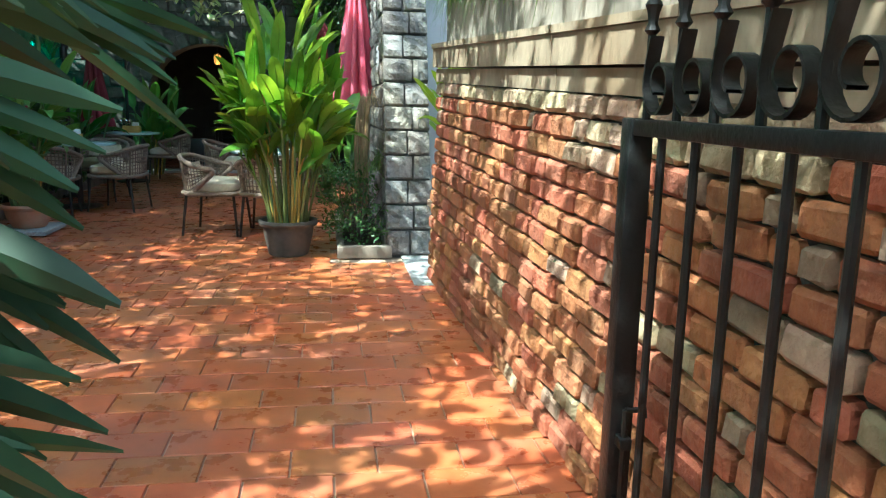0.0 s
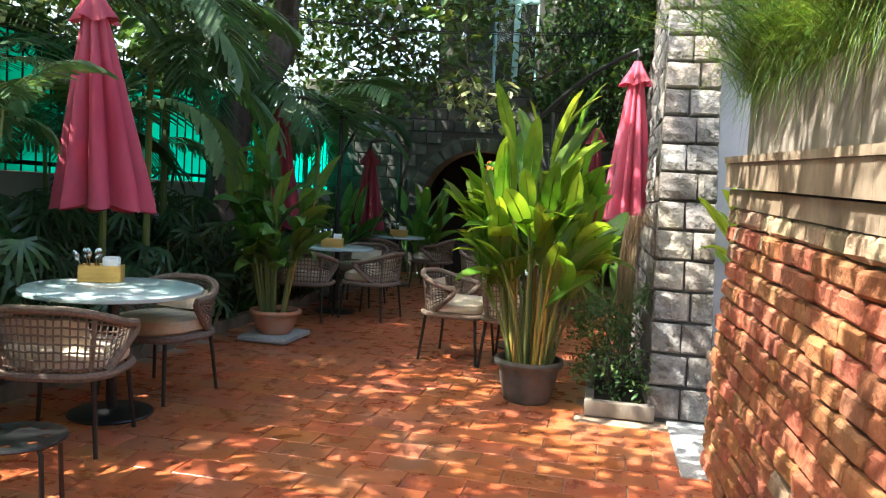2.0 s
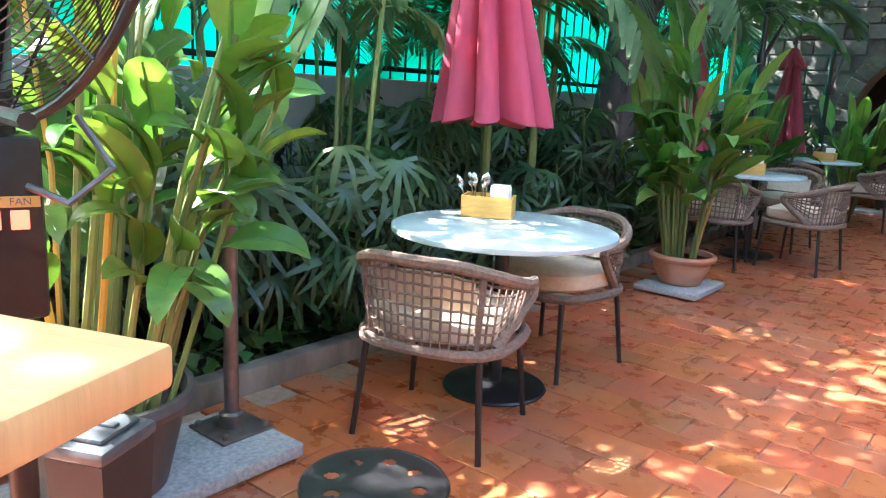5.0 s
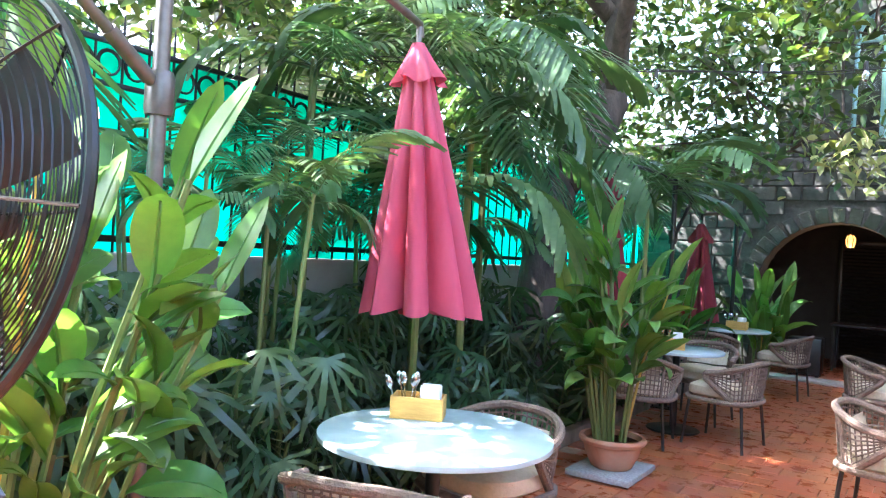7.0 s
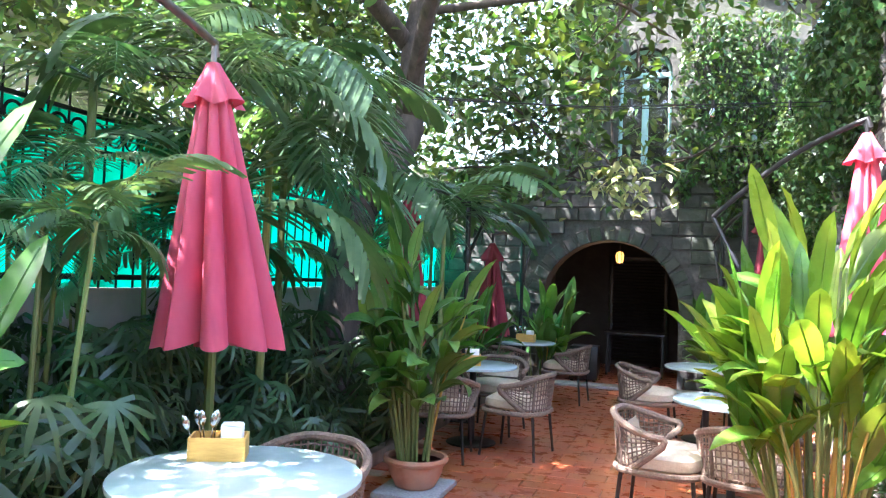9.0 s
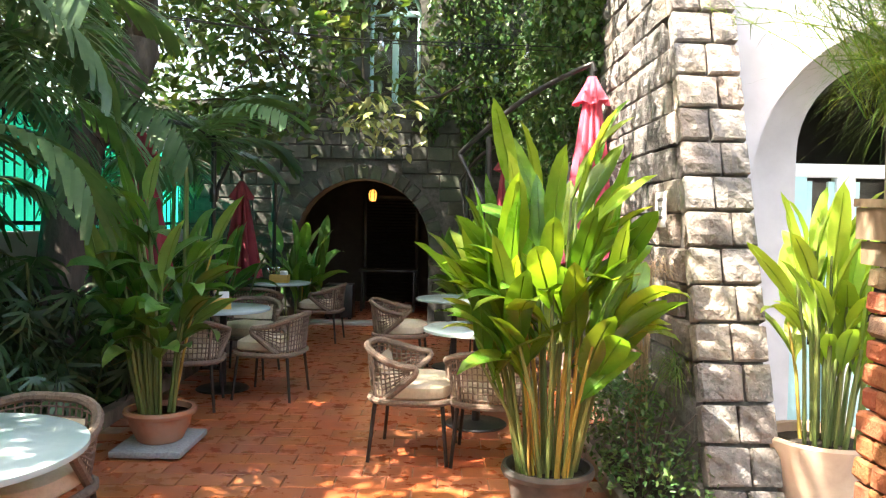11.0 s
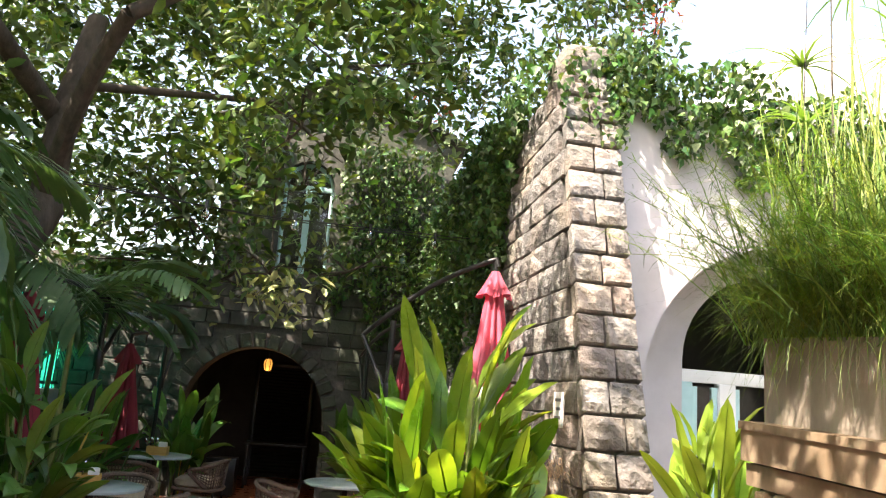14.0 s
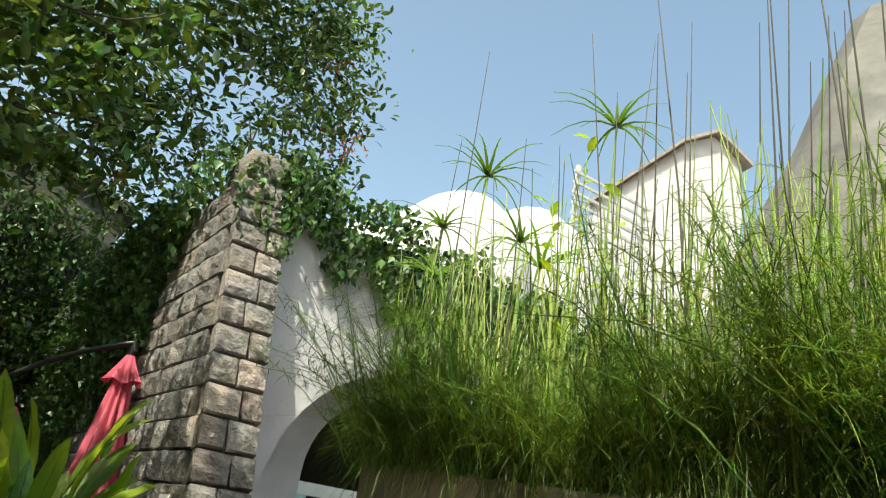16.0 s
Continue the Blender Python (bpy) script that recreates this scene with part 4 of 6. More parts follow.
def umbrella(base, tip, mast_top, collar, height, r_low, canvas, label, seed, back=0.7, pole=GREY_POLE, lean=(0, 0)):
    """Cantilever umbrella: mast at base, arm to the tip from which the furled canopy hangs."""
    u = thing("cantilever_umbrella", label, "umbrella", group="garden umbrellas")
    b, t = Vector(base), Vector(tip)
    part("mast", Shape().tube([b, Vector((b.x, b.y, mast_top))], 0.027, 14), pole, u)
    part("base_plate", Shape().box((b.x - 0.11, b.y - 0.11, b.z), (b.x + 0.11, b.y + 0.11, b.z + 0.012), 0.003), pole, u)
    for sx in (-1, 1):
        for sy in (-1, 1):
            part("bolt", Shape().lathe([(0.011, 0), (0.011, 0.016), (0.005, 0.02)], 8, (b.x + sx * 0.085, b.y + sy * 0.085, b.z + 0.012)), pole, u)
    part("foot_collar", Shape().lathe([(0.045, 0), (0.045, 0.05), (0.034, 0.06)], 14, (b.x, b.y, b.z + 0.012)), pole, u)
    d = Vector((t.x - b.x, t.y - b.y, 0))
    length = d.length
    d.normalize()
    top = Vector((b.x, b.y, mast_top))
    rear = top - d * back + Vector((0, 0, -0.45 * back))
    pts = []
    for i in range(19):
        q = i / 18
        p = rear.lerp(t + Vector((0, 0, 0.10)), q)
        p.z += 0.16 * math.sin(math.pi * q) * length * 0.6
        pts.append(p)
    pts.append(t + Vector((0, 0, 0.03)) + d * 0.02)
    part("arm", Shape().tube(pts, 0.022, 12), pole, u)
    cz = Vector((b.x, b.y, collar))
    part("collar", Shape().lathe([(0.042, -0.07), (0.046, -0.05), (0.046, 0.05), (0.04, 0.07)], 14, cz), pole, u)
    part("strut", Shape().tube([cz + Vector((0, 0, 0.0)), cz - d * 0.06 + Vector((0, 0, 0.05)), rear], 0.019, 10), pole, u)
    part("strut_sleeve", Shape().tube([cz - d * 0.05 + Vector((0, 0, 0.04)), (cz - d * 0.05).lerp(rear, 0.3) + Vector((0, 0, 0.03))], 0.025, 10), pole, u)
    part("hanger", Shape().tube([t + Vector((0, 0, 0.09)), t - Vector((0, 0, 0.06))], 0.018, 10), pole, u)
    can = part("canopy", closed_canopy(height, r_low, seed=seed), canvas, u, at=pose(t.x, t.y, t.z - 0.03, lean[0], lean[1], 0) @ pose(0, 0, 0, 0, 0, seed * 40))
    part("valance", valance(0.22, 0.035, 0.135), canvas, can, at=pose(0, 0, 0.02))
    return u


umbrella((-2.80, 7.17, 0.062), (-3.14, 9.01, 2.66), 2.62, 1.97, 1.46, 0.25, UMBRELLA, "furled crimson cantilever umbrella on a steel mast beside the bed", 1, 0.6, BRONZE, (1.6, -3.6))
umbrella((-0.28, 12.45, 0.0), (0.52, 11.95, 2.78), 2.32, 1.70, 1.48, 0.20, UMBRELLA, "furled crimson umbrella hanging against the stone wall", 2, 0.3, BLACK_STEEL)
umbrella((-3.05, 13.6, 0.0), (-3.30, 12.35, 2.30), 2.42, 1.8, 1.35, 0.22, UMBRELLA_DARK, "furled dark red umbrella half hidden by palms", 3, 0.4, BLACK_STEEL)
umbrella((-3.0, 16.3, 0.0), (-3.20, 15.3, 2.05), 2.2, 1.6, 1.2, 0.2, UMBRELLA_DARK, "furled maroon umbrella deep in the shade", 4, 0.3, BLACK_STEEL)
umbrella((-0.3, 16.2, 0.0), (0.12, 15.0, 2.45), 2.3, 1.6, 1.3, 0.15, UMBRELLA_DARK, "furled maroon umbrella beside the ivy wall", 5, 0.3, BLACK_STEEL)


# ---- pots and upright plants ----
def pot(name, label, at, prof, material, soil_r, soil_z, n=40):
    p = thing(name, label, "pot", at)
    part("bowl", Shape().lathe(prof, n), material, p)
    part("soil", Shape().lathe([(soil_r * 0.2, soil_z - 0.01), (soil_r, soil_z)], 24), SOIL, p)
    return p


dark_profile = [(0.17, 0), (0.19, 0.01), (0.235, 0.2), (0.245, 0.27), (0.275, 0.275), (0.285, 0.30), (0.275, 0.325), (0.255, 0.325), (0.245, 0.29), (0.24, 0.24)]
terra_profile = [(0.13, 0), (0.145, 0.01), (0.19, 0.10), (0.205, 0.17), (0.23, 0.18), (0.238, 0.20), (0.23, 0.22), (0.205, 0.22), (0.20, 0.18)]
bowl_profile = [(0.16, 0), (0.19, 0.02), (0.25, 0.18), (0.285, 0.38), (0.30, 0.42), (0.305, 0.45), (0.29, 0.465), (0.265, 0.46), (0.26, 0.40)]


def lance_plant(name, label, at, stems, height, spread, leaf_len, leaf_w, leaf_mat, cane_mat, seed, z0=0.28, rbase=0.16, leaves_per=3, droop=1.0, low=0.35, upright=1.0, dry=0.15):
    """Clump of canes with long upright leaves; every leaf is its own part."""
    r = random.Random(seed)
    p = thing(name, label, "plant", at)
    kinds = [leaf_mesh("leaf", leaf_len * q, leaf_w * w, b * droop, 0.22, leaf_mat, seed=seed + i, stalk=0.10)
             for i, (q, w, b) in enumerate([(1.0, 1.0, 0.35), (0.85, 1.0, 0.75), (1.1, 0.9, 0.15), (0.8, 1.1, 1.2), (0.95, 0.85, 1.7)])]
    canes = Shape()
    for i in range(stems):
        a = r.uniform(0, 2 * math.pi)
        rb = rbase * math.sqrt(r.random())
        q = math.sqrt(r.random())
        lean = spread * q
        x0, y0 = rb * math.cos(a), rb * math.sin(a)
        h = height * (1 - 0.45 * q * r.uniform(0.3, 1.0)) * r.uniform(0.55, 1.0) * 0.62
        x1, y1 = x0 + lean * math.cos(a) * 0.75, y0 + lean * math.sin(a) * 0.75
        mid = ((x0 + x1) / 2 - 0.02 * math.cos(a), (y0 + y1) / 2, z0 + h * 0.55)
        rad = r.uniform(0.009, 0.015)
        cane = Shape().tube([(x0, y0, z0 - 0.04), mid, (x1, y1, z0 + h)], [rad, rad * 0.9, rad * 0.6], 6)
        part("cane", cane, cane_mat if r.random() > dry else CANE_DRY, p)
        for k in range(leaves_per):
            u = low + (1 - low) * (k + r.uniform(0.4, 1.0)) / leaves_per
            u = min(u, 1.0)
            if u < 0.55:
                px, py, pz = [x0 + (mid[0] - x0) * u / 0.55, y0 + (mid[1] - y0) * u / 0.55, z0 + (mid[2] - z0) * u / 0.55]
            else:
                w = (u - 0.55) / 0.45
                px, py, pz = [mid[0] + (x1 - mid[0]) * w, mid[1] + (y1 - mid[1]) * w, mid[2] + (z0 + h - mid[2]) * w]
            top = k == leaves_per - 1
            kind = kinds[r.choice((0, 0, 2, 1)) if top else r.choice((0, 1, 1, 3, 4))]
            heading = math.degrees(a) + r.uniform(-70, 70) + (0 if k % 2 else r.uniform(-60, 60))
            tilt = (r.uniform(2, 20) if top else r.uniform(14, 46)) * upright
            sc = r.uniform(0.75, 1.1)
            m = pose(px, py, pz, 0, 0, heading) @ pose(0, 0, 0, 0, tilt, 0) @ pose(0, 0, 0, 0, 0, r.uniform(-50, 50)) @ Matrix.Scale(sc, 4)
            part("leaf", kind, None, p, at=m)
    return p


pot("plant_pot", "round black plastic plant pot on the tiles", pose(-0.13, 9.68, 0), [(a * 0.86, b * 0.92) for a, b in dark_profile], DARK_POT, 0.2, 0.25)
lance_plant("lance_leaf_plant", "tall bright green lance-leaved plant with yellow canes", pose(-0.13, 9.68, 0, 0, 0, 20), 38, 2.66, 0.38, 0.58, 0.14, LEAF_BIG, CANE, 11, rbase=0.16, low=0.50, upright=1.0, leaves_per=4, droop=1.0, dry=0.4)
pot("plant_pot", "wide terracotta pot on a granite slab", pose(-2.57, 10.83, 0.056), terra_profile, TERRACOTTA, 0.2, 0.18)
lance_plant("lance_leaf_plant", "tall deep green lance-leaved plant with brown canes", pose(-2.57, 10.83, 0.056), 20, 2.95, 0.34, 0.46, 0.135, LEAF_DEEP, CANE, 12, z0=0.18, rbase=0.13, low=0.36, upright=1.1, droop=1.4, leaves_per=6)
pot("plant_pot", "weathered grey bowl pot on the granite slab", pose(-2.74, 6.66, 0.062), dark_profile, DARK_POT, 0.24, 0.27)
lance_plant("broad_leaf_plant", "broad-leaved plant with torn sunlit green leaves", Matrix.Translation((-2.74, 6.66, 0.062)) @ Matrix.Rotation(radians(8), 4, Vector((-0.55, 0.83, 0))) @ pose(0, 0, 0, 0, 0, 75), 22, 3.1, 0.36, 0.34, 0.115, LEAF_DEEP, CANE, 13, z0=0.28, rbase=0.17, low=0.42, leaves_per=6, droop=1.3, upright=1.25)
pot("plant_pot", "large cream bowl pot behind the brick wall", pose(1.33, 9.72, 0.006), bowl_profile, WHITE_POT, 0.26, 0.41)
lance_plant("lance_leaf_plant", "sunlit lime green lance-leaved plant in a bowl", pose(1.33, 9.72, 0.006), 26, 1.95, 0.15, 0.50, 0.105, LEAF_LIME, CANE, 14, z0=0.42, rbase=0.18, low=0.45, upright=0.7)
for i, (x, y, h) in enumerate([(0.05, 15.7, 2.3), (-0.15, 16.8, 2.0), (-2.75, 16.75, 2.1), (0.35, 13.0, 1.6), (-3.4, 14.4, 1.8)]):
    lance_plant("broad_leaf_plant", "dark broad-leaved plant growing in deep shade", pose(x, y, -0.02, 0, 0, i * 70), 15, h, 0.45, 0.7, 0.17, LEAF_DEEP, CANE, 20 + i, z0=0.05, rbase=0.2, low=0.4)


# ---- lady palms and ground plants in the bed ----
def fan_leaf(name, n, length, seed):
    r = random.Random(seed)
    s = Shape()
    for i in range(n):
        a = radians(-95 + 190 * i / (n - 1)) + r.uniform(-0.06, 0.06)
        L = length * (0.72 + 0.28 * math.cos(a * 0.8)) * r.uniform(0.85, 1.05)
        w = 0.019 * r.uniform(0.75, 1.25)
        ca, sa = math.cos(a), math.sin(a)
        seg = 4
        vs = []
        for k in range(seg + 1):
            u = k / seg
            ww = w * (0.35 + 1.2 * u - 1.0 * u * u) * (1 if k < seg else 0.5)
            z = 0.06 * u - 0.22 * u * u * (0.6 + 0.7 * r.random())
            x, y_ = L * u * ca, L * u * sa
            vs += [(x - sa * ww, y_ + ca * ww, z * length / 0.35), (x + sa * ww, y_ - ca * ww, z * length / 0.35)]
        s.add(vs, [(2 * k, 2 * k + 1, 2 * k + 3, 2 * k + 2) for k in range(seg)])
    return s.mesh(name, LEAF_FAN, True)


FANS = [fan_leaf("fan_leaf", 7 + i % 3, 0.20 + 0.023 * i, 60 + i) for i in range(5)]


def lady_palm(at, height, stems, seed):
    r = random.Random(seed)
    p = thing("lady_palm", "dark green lady palm with fan leaves in the bed", "palm", at, group="lady palms in the bed")
    for i in range(stems):
        st = Shape()
        a, rb = r.uniform(0, 6.28), 0.28 * math.sqrt(r.random())
        x0, y0 = rb * math.cos(a), rb * math.sin(a)
        h = height * r.uniform(0.45, 1.0)
        x1, y1 = x0 + 0.14 * math.cos(a), y0 + 0.14 * math.sin(a)
        st.tube([(x0, y0, -0.02), ((x0 + x1) / 2, (y0 + y1) / 2, h * 0.5), (x1, y1, h)], 0.009, 5)
        for k in range(12):
            b = r.uniform(0, 6.28)
            d = r.uniform(0.10, 0.32)
            z = h * (0.30 + 0.70 * k / 11)
            px, py = x0 + (x1 - x0) * z / h, y0 + (y1 - y0) * z / h
            ex, ey, ez = px + d * math.cos(b), py + d * math.sin(b), z + d * r.uniform(0.2, 0.8)
            st.tube([(px, py, z), (ex, ey, ez)], 0.004, 4, cap=False)
            part("fan_leaf", r.choice(FANS), None, p, at=pose(ex, ey, ez, 0, 0, math.degrees(b)) @ pose(0, 0, 0, r.uniform(-30, 30), r.uniform(15, 75), 0) @ Matrix.Scale(r.uniform(0.8, 1.25), 4))
        part("stem", st, CANE, p)
    return p


rb = random.Random(5)
k = 0
for y in [5.2, 5.9, 6.6, 7.2, 7.75, 8.3, 8.85, 9.4, 9.95, 10.5, 11.2, 12.0, 12.8, 13.7, 14.6, 15.6]:
    for x in (-3.55, -4.15):
        k += 1
        lady_palm(pose(x + rb.uniform(-0.12, 0.12), y + rb.uniform(-0.2, 0.2), 0.03, 0, 0, rb.uniform(0, 360)), rb.uniform(0.75, 1.25) if x > -4 else rb.uniform(0.9, 1.45), 5, 100 + k)

rng = np.random.default_rng(3)
n = 1500
at = np.stack([rng.uniform(-3.55, -3.27, n), rng.uniform(5.5, 16.5, n), 0.03 + rng.uniform(0.02, 0.16, n)], 1)
tagged(new("ground_cover", many("ground_cover", IVYLEAF, poses(turns(rng, n, 0.6, 0.1), at, rng.uniform(0.06, 0.14, n)), LEAF_IVY)), "low heart-leaved ground cover along the kerb", "ground cover", kind="stuff")


# ---- feather palms ----
def frond_mesh(name, length, pairs, leaflet, width, sag, seed, material=LEAF_PALM):
    """A feather frond: from the origin along +x, arching and hanging."""
    r = random.Random(seed)
    s = Shape()
    N = 14
    line, x, z, ang = [], 0.0, 0.0, 0.45
    for i in range(N + 1):
        line.append(Vector((x, 0, z)))
        ang -= sag / N * (0.5 + i / N)
        x += math.cos(ang) * length / N
        z += math.sin(ang) * length / N
    s.tube(line, [0.011 * (1 - 0.85 * i / N) for i in range(N + 1)], 5)
    for i in range(pairs):
        u = 0.16 + 0.84 * i / (pairs - 1)
        q = u * N
        a = min(int(q), N - 1)
        p = line[a].lerp(line[a + 1], q - a)
        t = (line[a + 1] - line[a]).normalized()
        L = leaflet * (0.55 + 0.9 * math.sin(math.pi * min(1, u * 0.92 + 0.05)) * 0.6) * r.uniform(0.9, 1.08)
        for side in (-1, 1):
            fwd = 0.55 + 0.55 * u
            d = (t * fwd + Vector((0, side, 0)) * 1.0 + Vector((0, 0, r.uniform(-0.15, 0.1)))).normalized()
            w = width * r.uniform(0.85, 1.1)
            perp = d.cross(Vector((0, 0, 1))).normalized()
            vs = []
            for k in range(5):
                v_ = k / 4
                c = p + d * L * v_ + Vector((0, 0, -0.36 * L * v_ * v_))
                ww = w * (0.35, 0.9, 1.0, 0.92, 0.45)[k] * 0.5
                vs += [c + perp * ww + Vector((0, 0, ww * 0.3)), c - perp * ww + Vector((0, 0, ww * 0.3))]
            s.add(vs, [(2 * k, 2 * k + 1, 2 * k + 3, 2 * k + 2) for k in range(4)])
    return s.mesh(name, material, True)


FRONDS = [frond_mesh("frond", 1.5, 24, 0.38, 0.043, 1.5, 1), frond_mesh("frond", 1.3, 21, 0.35, 0.040, 1.9, 2), frond_mesh("frond", 1.7, 27, 0.40, 0.043, 1.2, 3), frond_mesh("frond", 1.0, 16, 0.29, 0.040, 1.6, 4)]


def feather_palm(x, y, height, fronds, seed, stems=1, size=1.0, label="feather palm with arching green fronds over the bed", headings=()):
    r = random.Random(seed)
    p = thing("feather_palm", label, "palm", pose(x, y, 0), group="feather palms")
    for s_ in range(stems):
        a = r.uniform(0, 6.28)
        bx, by = (0.12 * math.cos(a), 0.12 * math.sin(a)) if stems > 1 else (0, 0)
        h = height * r.uniform(0.75, 1.0) if stems > 1 else height
        tx, ty = bx * 2.2, by * 2.2
        part("stem", Shape().tube([(bx, by, -0.05), ((bx + tx) / 2, (by + ty) / 2, h * 0.5), (tx, ty, h)], [0.035 * min(1, size), 0.03 * min(1, size), 0.026 * min(1, size)], 8), CANE, p)
        for k, (hd, tilt) in enumerate(headings):
            part("frond", FRONDS[k % 3], None, p, at=pose(tx, ty, h - 0.04 * k, 0, 0, hd) @ pose(0, 0, 0, r.uniform(-10, 10), tilt, 0) @ Matrix.Scale(size, 4))
        for k in range(fronds):
            hd = 360 * k / fronds + r.uniform(-25, 25)
            part("frond", r.choice(FRONDS), None, p, at=pose(tx, ty, h - 0.15 * r.random(), 0, 0, hd) @ pose(0, 0, 0, r.uniform(-15, 15), r.uniform(-45, 20), 0) @ Matrix.Scale(size * r.uniform(0.8, 1.1), 4))
    return p


for i, (x, y, h, n, st) in enumerate([(-4.25, 9.35, 2.75, 7, 1), (-3.6, 10.35, 2.45, 6, 1), (-4.25, 6.5, 2.9, 5, 2), (-3.85, 12.6, 2.5, 7, 1), (-3.3, 13.5, 2.2, 7, 1), (-4.0, 15.0, 2.6, 7, 2), (-3.55, 9.7, 1.9, 4, 1), (-3.8, 10.9, 3.2, 7, 1)]):
    feather_palm(x, y, h, n, 40 + i, st)
feather_palm(-3.72, 9.92, 2.95, 0, 61, 1, 0.92, "feather palm whose fronds hang round the furled umbrella", ((222, 12), (236, -14), (-22, 8), (8, 14), (-48, -12), (35, -6), (95, 5), (150, 0)))
# slender bamboo palms in front of the fence
for i, (x, y, h, n, st, size) in enumerate([(-4.15, 6.9, 2.2, 5, 3, 0.42), (-4.2, 7.6, 2.4, 5, 3, 0.42), (-4.05, 8.15, 1.9, 5, 3, 0.40), (-4.25, 9.0, 2.2, 5, 3, 0.48), (-4.1, 9.9, 2.2, 6, 3, 0.6), (-4.2, 10.8, 2.2, 6, 3, 0.6), (-3.5, 8.25, 1.95, 5, 2, 0.46), (-4.2, 5.9, 2.2, 5, 3, 0.45)]):
    feather_palm(x, y, h, n, 140 + i, st, size, "slender bamboo palm with ringed canes before the fence")
# unseen tall palms added at the entrance so their fronds break up the sun
for i, (x, y, h) in enumerate([(-2.5, 4.2, 3.6), (-1.5, 3.0, 3.5), (-3.0, 5.6, 3.9), (-1.9, 1.6, 3.8)]):
    feather_palm(x, y, h, 8, 90 + i, 1, 1.1, "unseen tall slender feather palm, added to break up the sun")
# the fan palm whose leaves hang beside the entrance
near_palm = thing("fan_palm", "dark green fan palm leaning over the entrance path", "palm", pose(-0.62, 3.90, 0))
part("stem", Shape().tube([(-0.12, -0.05, -0.05), (-0.06, -0.02, 0.8), (0, 0, 1.5)], [0.04, 0.035, 0.028], 8), CANE, near_palm)


def drooping_fan(hub, tip, blades, spread, seed):
    """One palm leaf: a stalk from the stem and narrow blades fanning out from its end."""
    r = random.Random(seed)
    base = Vector((-0.62, 3.90, 0))
    hub, tip = Vector(hub) - base, Vector(tip) - base
    run = tip - hub
    s = Shape()
    for i in range(blades):
        a = spread * ((i + 0.5) / blades - 0.5) + r.uniform(-0.05, 0.05)
        d = Matrix.Rotation(a, 4, "Y") @ run * r.uniform(0.82, 1.06)
        d.y += r.uniform(-0.05, 0.05)
        flat = d.cross(Vector((0.2, 1, r.uniform(-0.5, 0.5)))).normalized()
        w = 0.0135 * r.uniform(0.7, 1.2)
        vs = []
        for k in range(8):
            u = k / 7
            c = hub + d * u + Vector((0, 0, -0.16 * d.length * u * u))
            ww = w * (0.25, 0.7, 0.95, 1.0, 1.0, 0.9, 0.65, 0.15)[k]
            vs += [c + flat * ww + Vector((0, ww * 0.5, 0)), c, c - flat * ww + Vector((0, ww * 0.5, 0))]
        s.add(vs, [q for k in range(7) for q in ((3 * k, 3 * k + 1, 3 * k + 4, 3 * k + 3), (3 * k + 1, 3 * k + 2, 3 * k + 5, 3 * k + 4))])
    leaf = part("frond", s, LEAF_SHADY, near_palm)
    part("stalk", Shape().tube([(0, 0, 1.36 + 0.02 * seed % 0.12), (hub + Vector((0, 0, 1.4))) * 0.5 + Vector((0, 0, 0.02)), hub], 0.006, 6), CANE, leaf)


for i, (hub, tip, blades, spread) in enumerate([
        ((-0.16, 3.90, 1.37), (0.04, 3.90, 1.295), 9, 1.0), ((-0.13, 3.88, 1.285), (0.06, 3.88, 1.21), 7, 0.75), ((-0.14, 3.93, 1.20), (0.055, 3.93, 1.125), 7, 0.6),
        ((-0.16, 3.90, 1.11), (0.055, 3.90, 1.06), 6, 0.55), ((-0.17, 3.92, 1.03), (0.045, 3.92, 1.01), 6, 0.5),
        ((-0.24, 4.45, 1.41), (0.04, 4.52, 1.33), 7, 0.5), ((-0.30, 4.35, 1.50), (-0.06, 4.42, 1.42), 8, 0.7)]):
    drooping_fan(hub, tip, blades, spread, i)


# ---- trees ----
def limb(s, a, b, r0, r1, bow=0.1, n=7, seed=0):
    r = random.Random(seed)
    a, b = Vector(a), Vector(b)
    off = Vector((r.uniform(-1, 1), r.uniform(-1, 1), r.uniform(-0.3, 1))) * bow * (b - a).length
    pts = [a.lerp(b, i / n) + off * math.sin(math.pi * i / n) for i in range(n + 1)]
    s.tube(pts, [r0 + (r1 - r0) * i / n for i in range(n + 1)], 9)
    return pts


def leaf_cloud(rng, blobs, per, size, template, material, name, tilt=0.9, down=0.25, shell=0.55):
    """Leaves in clumps: blobs are (centre, radii); leaves gather on twigs inside each."""
    ats, szs = [], []
    for c, rad in blobs:
        n = int(per * rad[0] * rad[1] * rad[2])
        tw = max(4, n // 14)
        d = rng.normal(size=(tw, 3))
        d /= np.linalg.norm(d, axis=1)[:, None]
        centre = np.array(c) + d * (rng.uniform(shell ** 3, 1, tw) ** (1 / 3))[:, None] * np.array(rad)
        idx = rng.integers(0, tw, n)
        ats.append(centre[idx] + rng.normal(size=(n, 3)) * np.array([size * 1.3, size * 1.3, size * 0.8]))
        szs.append(rng.uniform(0.7, 1.25, n) * size)
    at = np.concatenate(ats)
    return many(name, template, poses(turns(rng, len(at), tilt, down), at, np.concatenate(szs)), material)


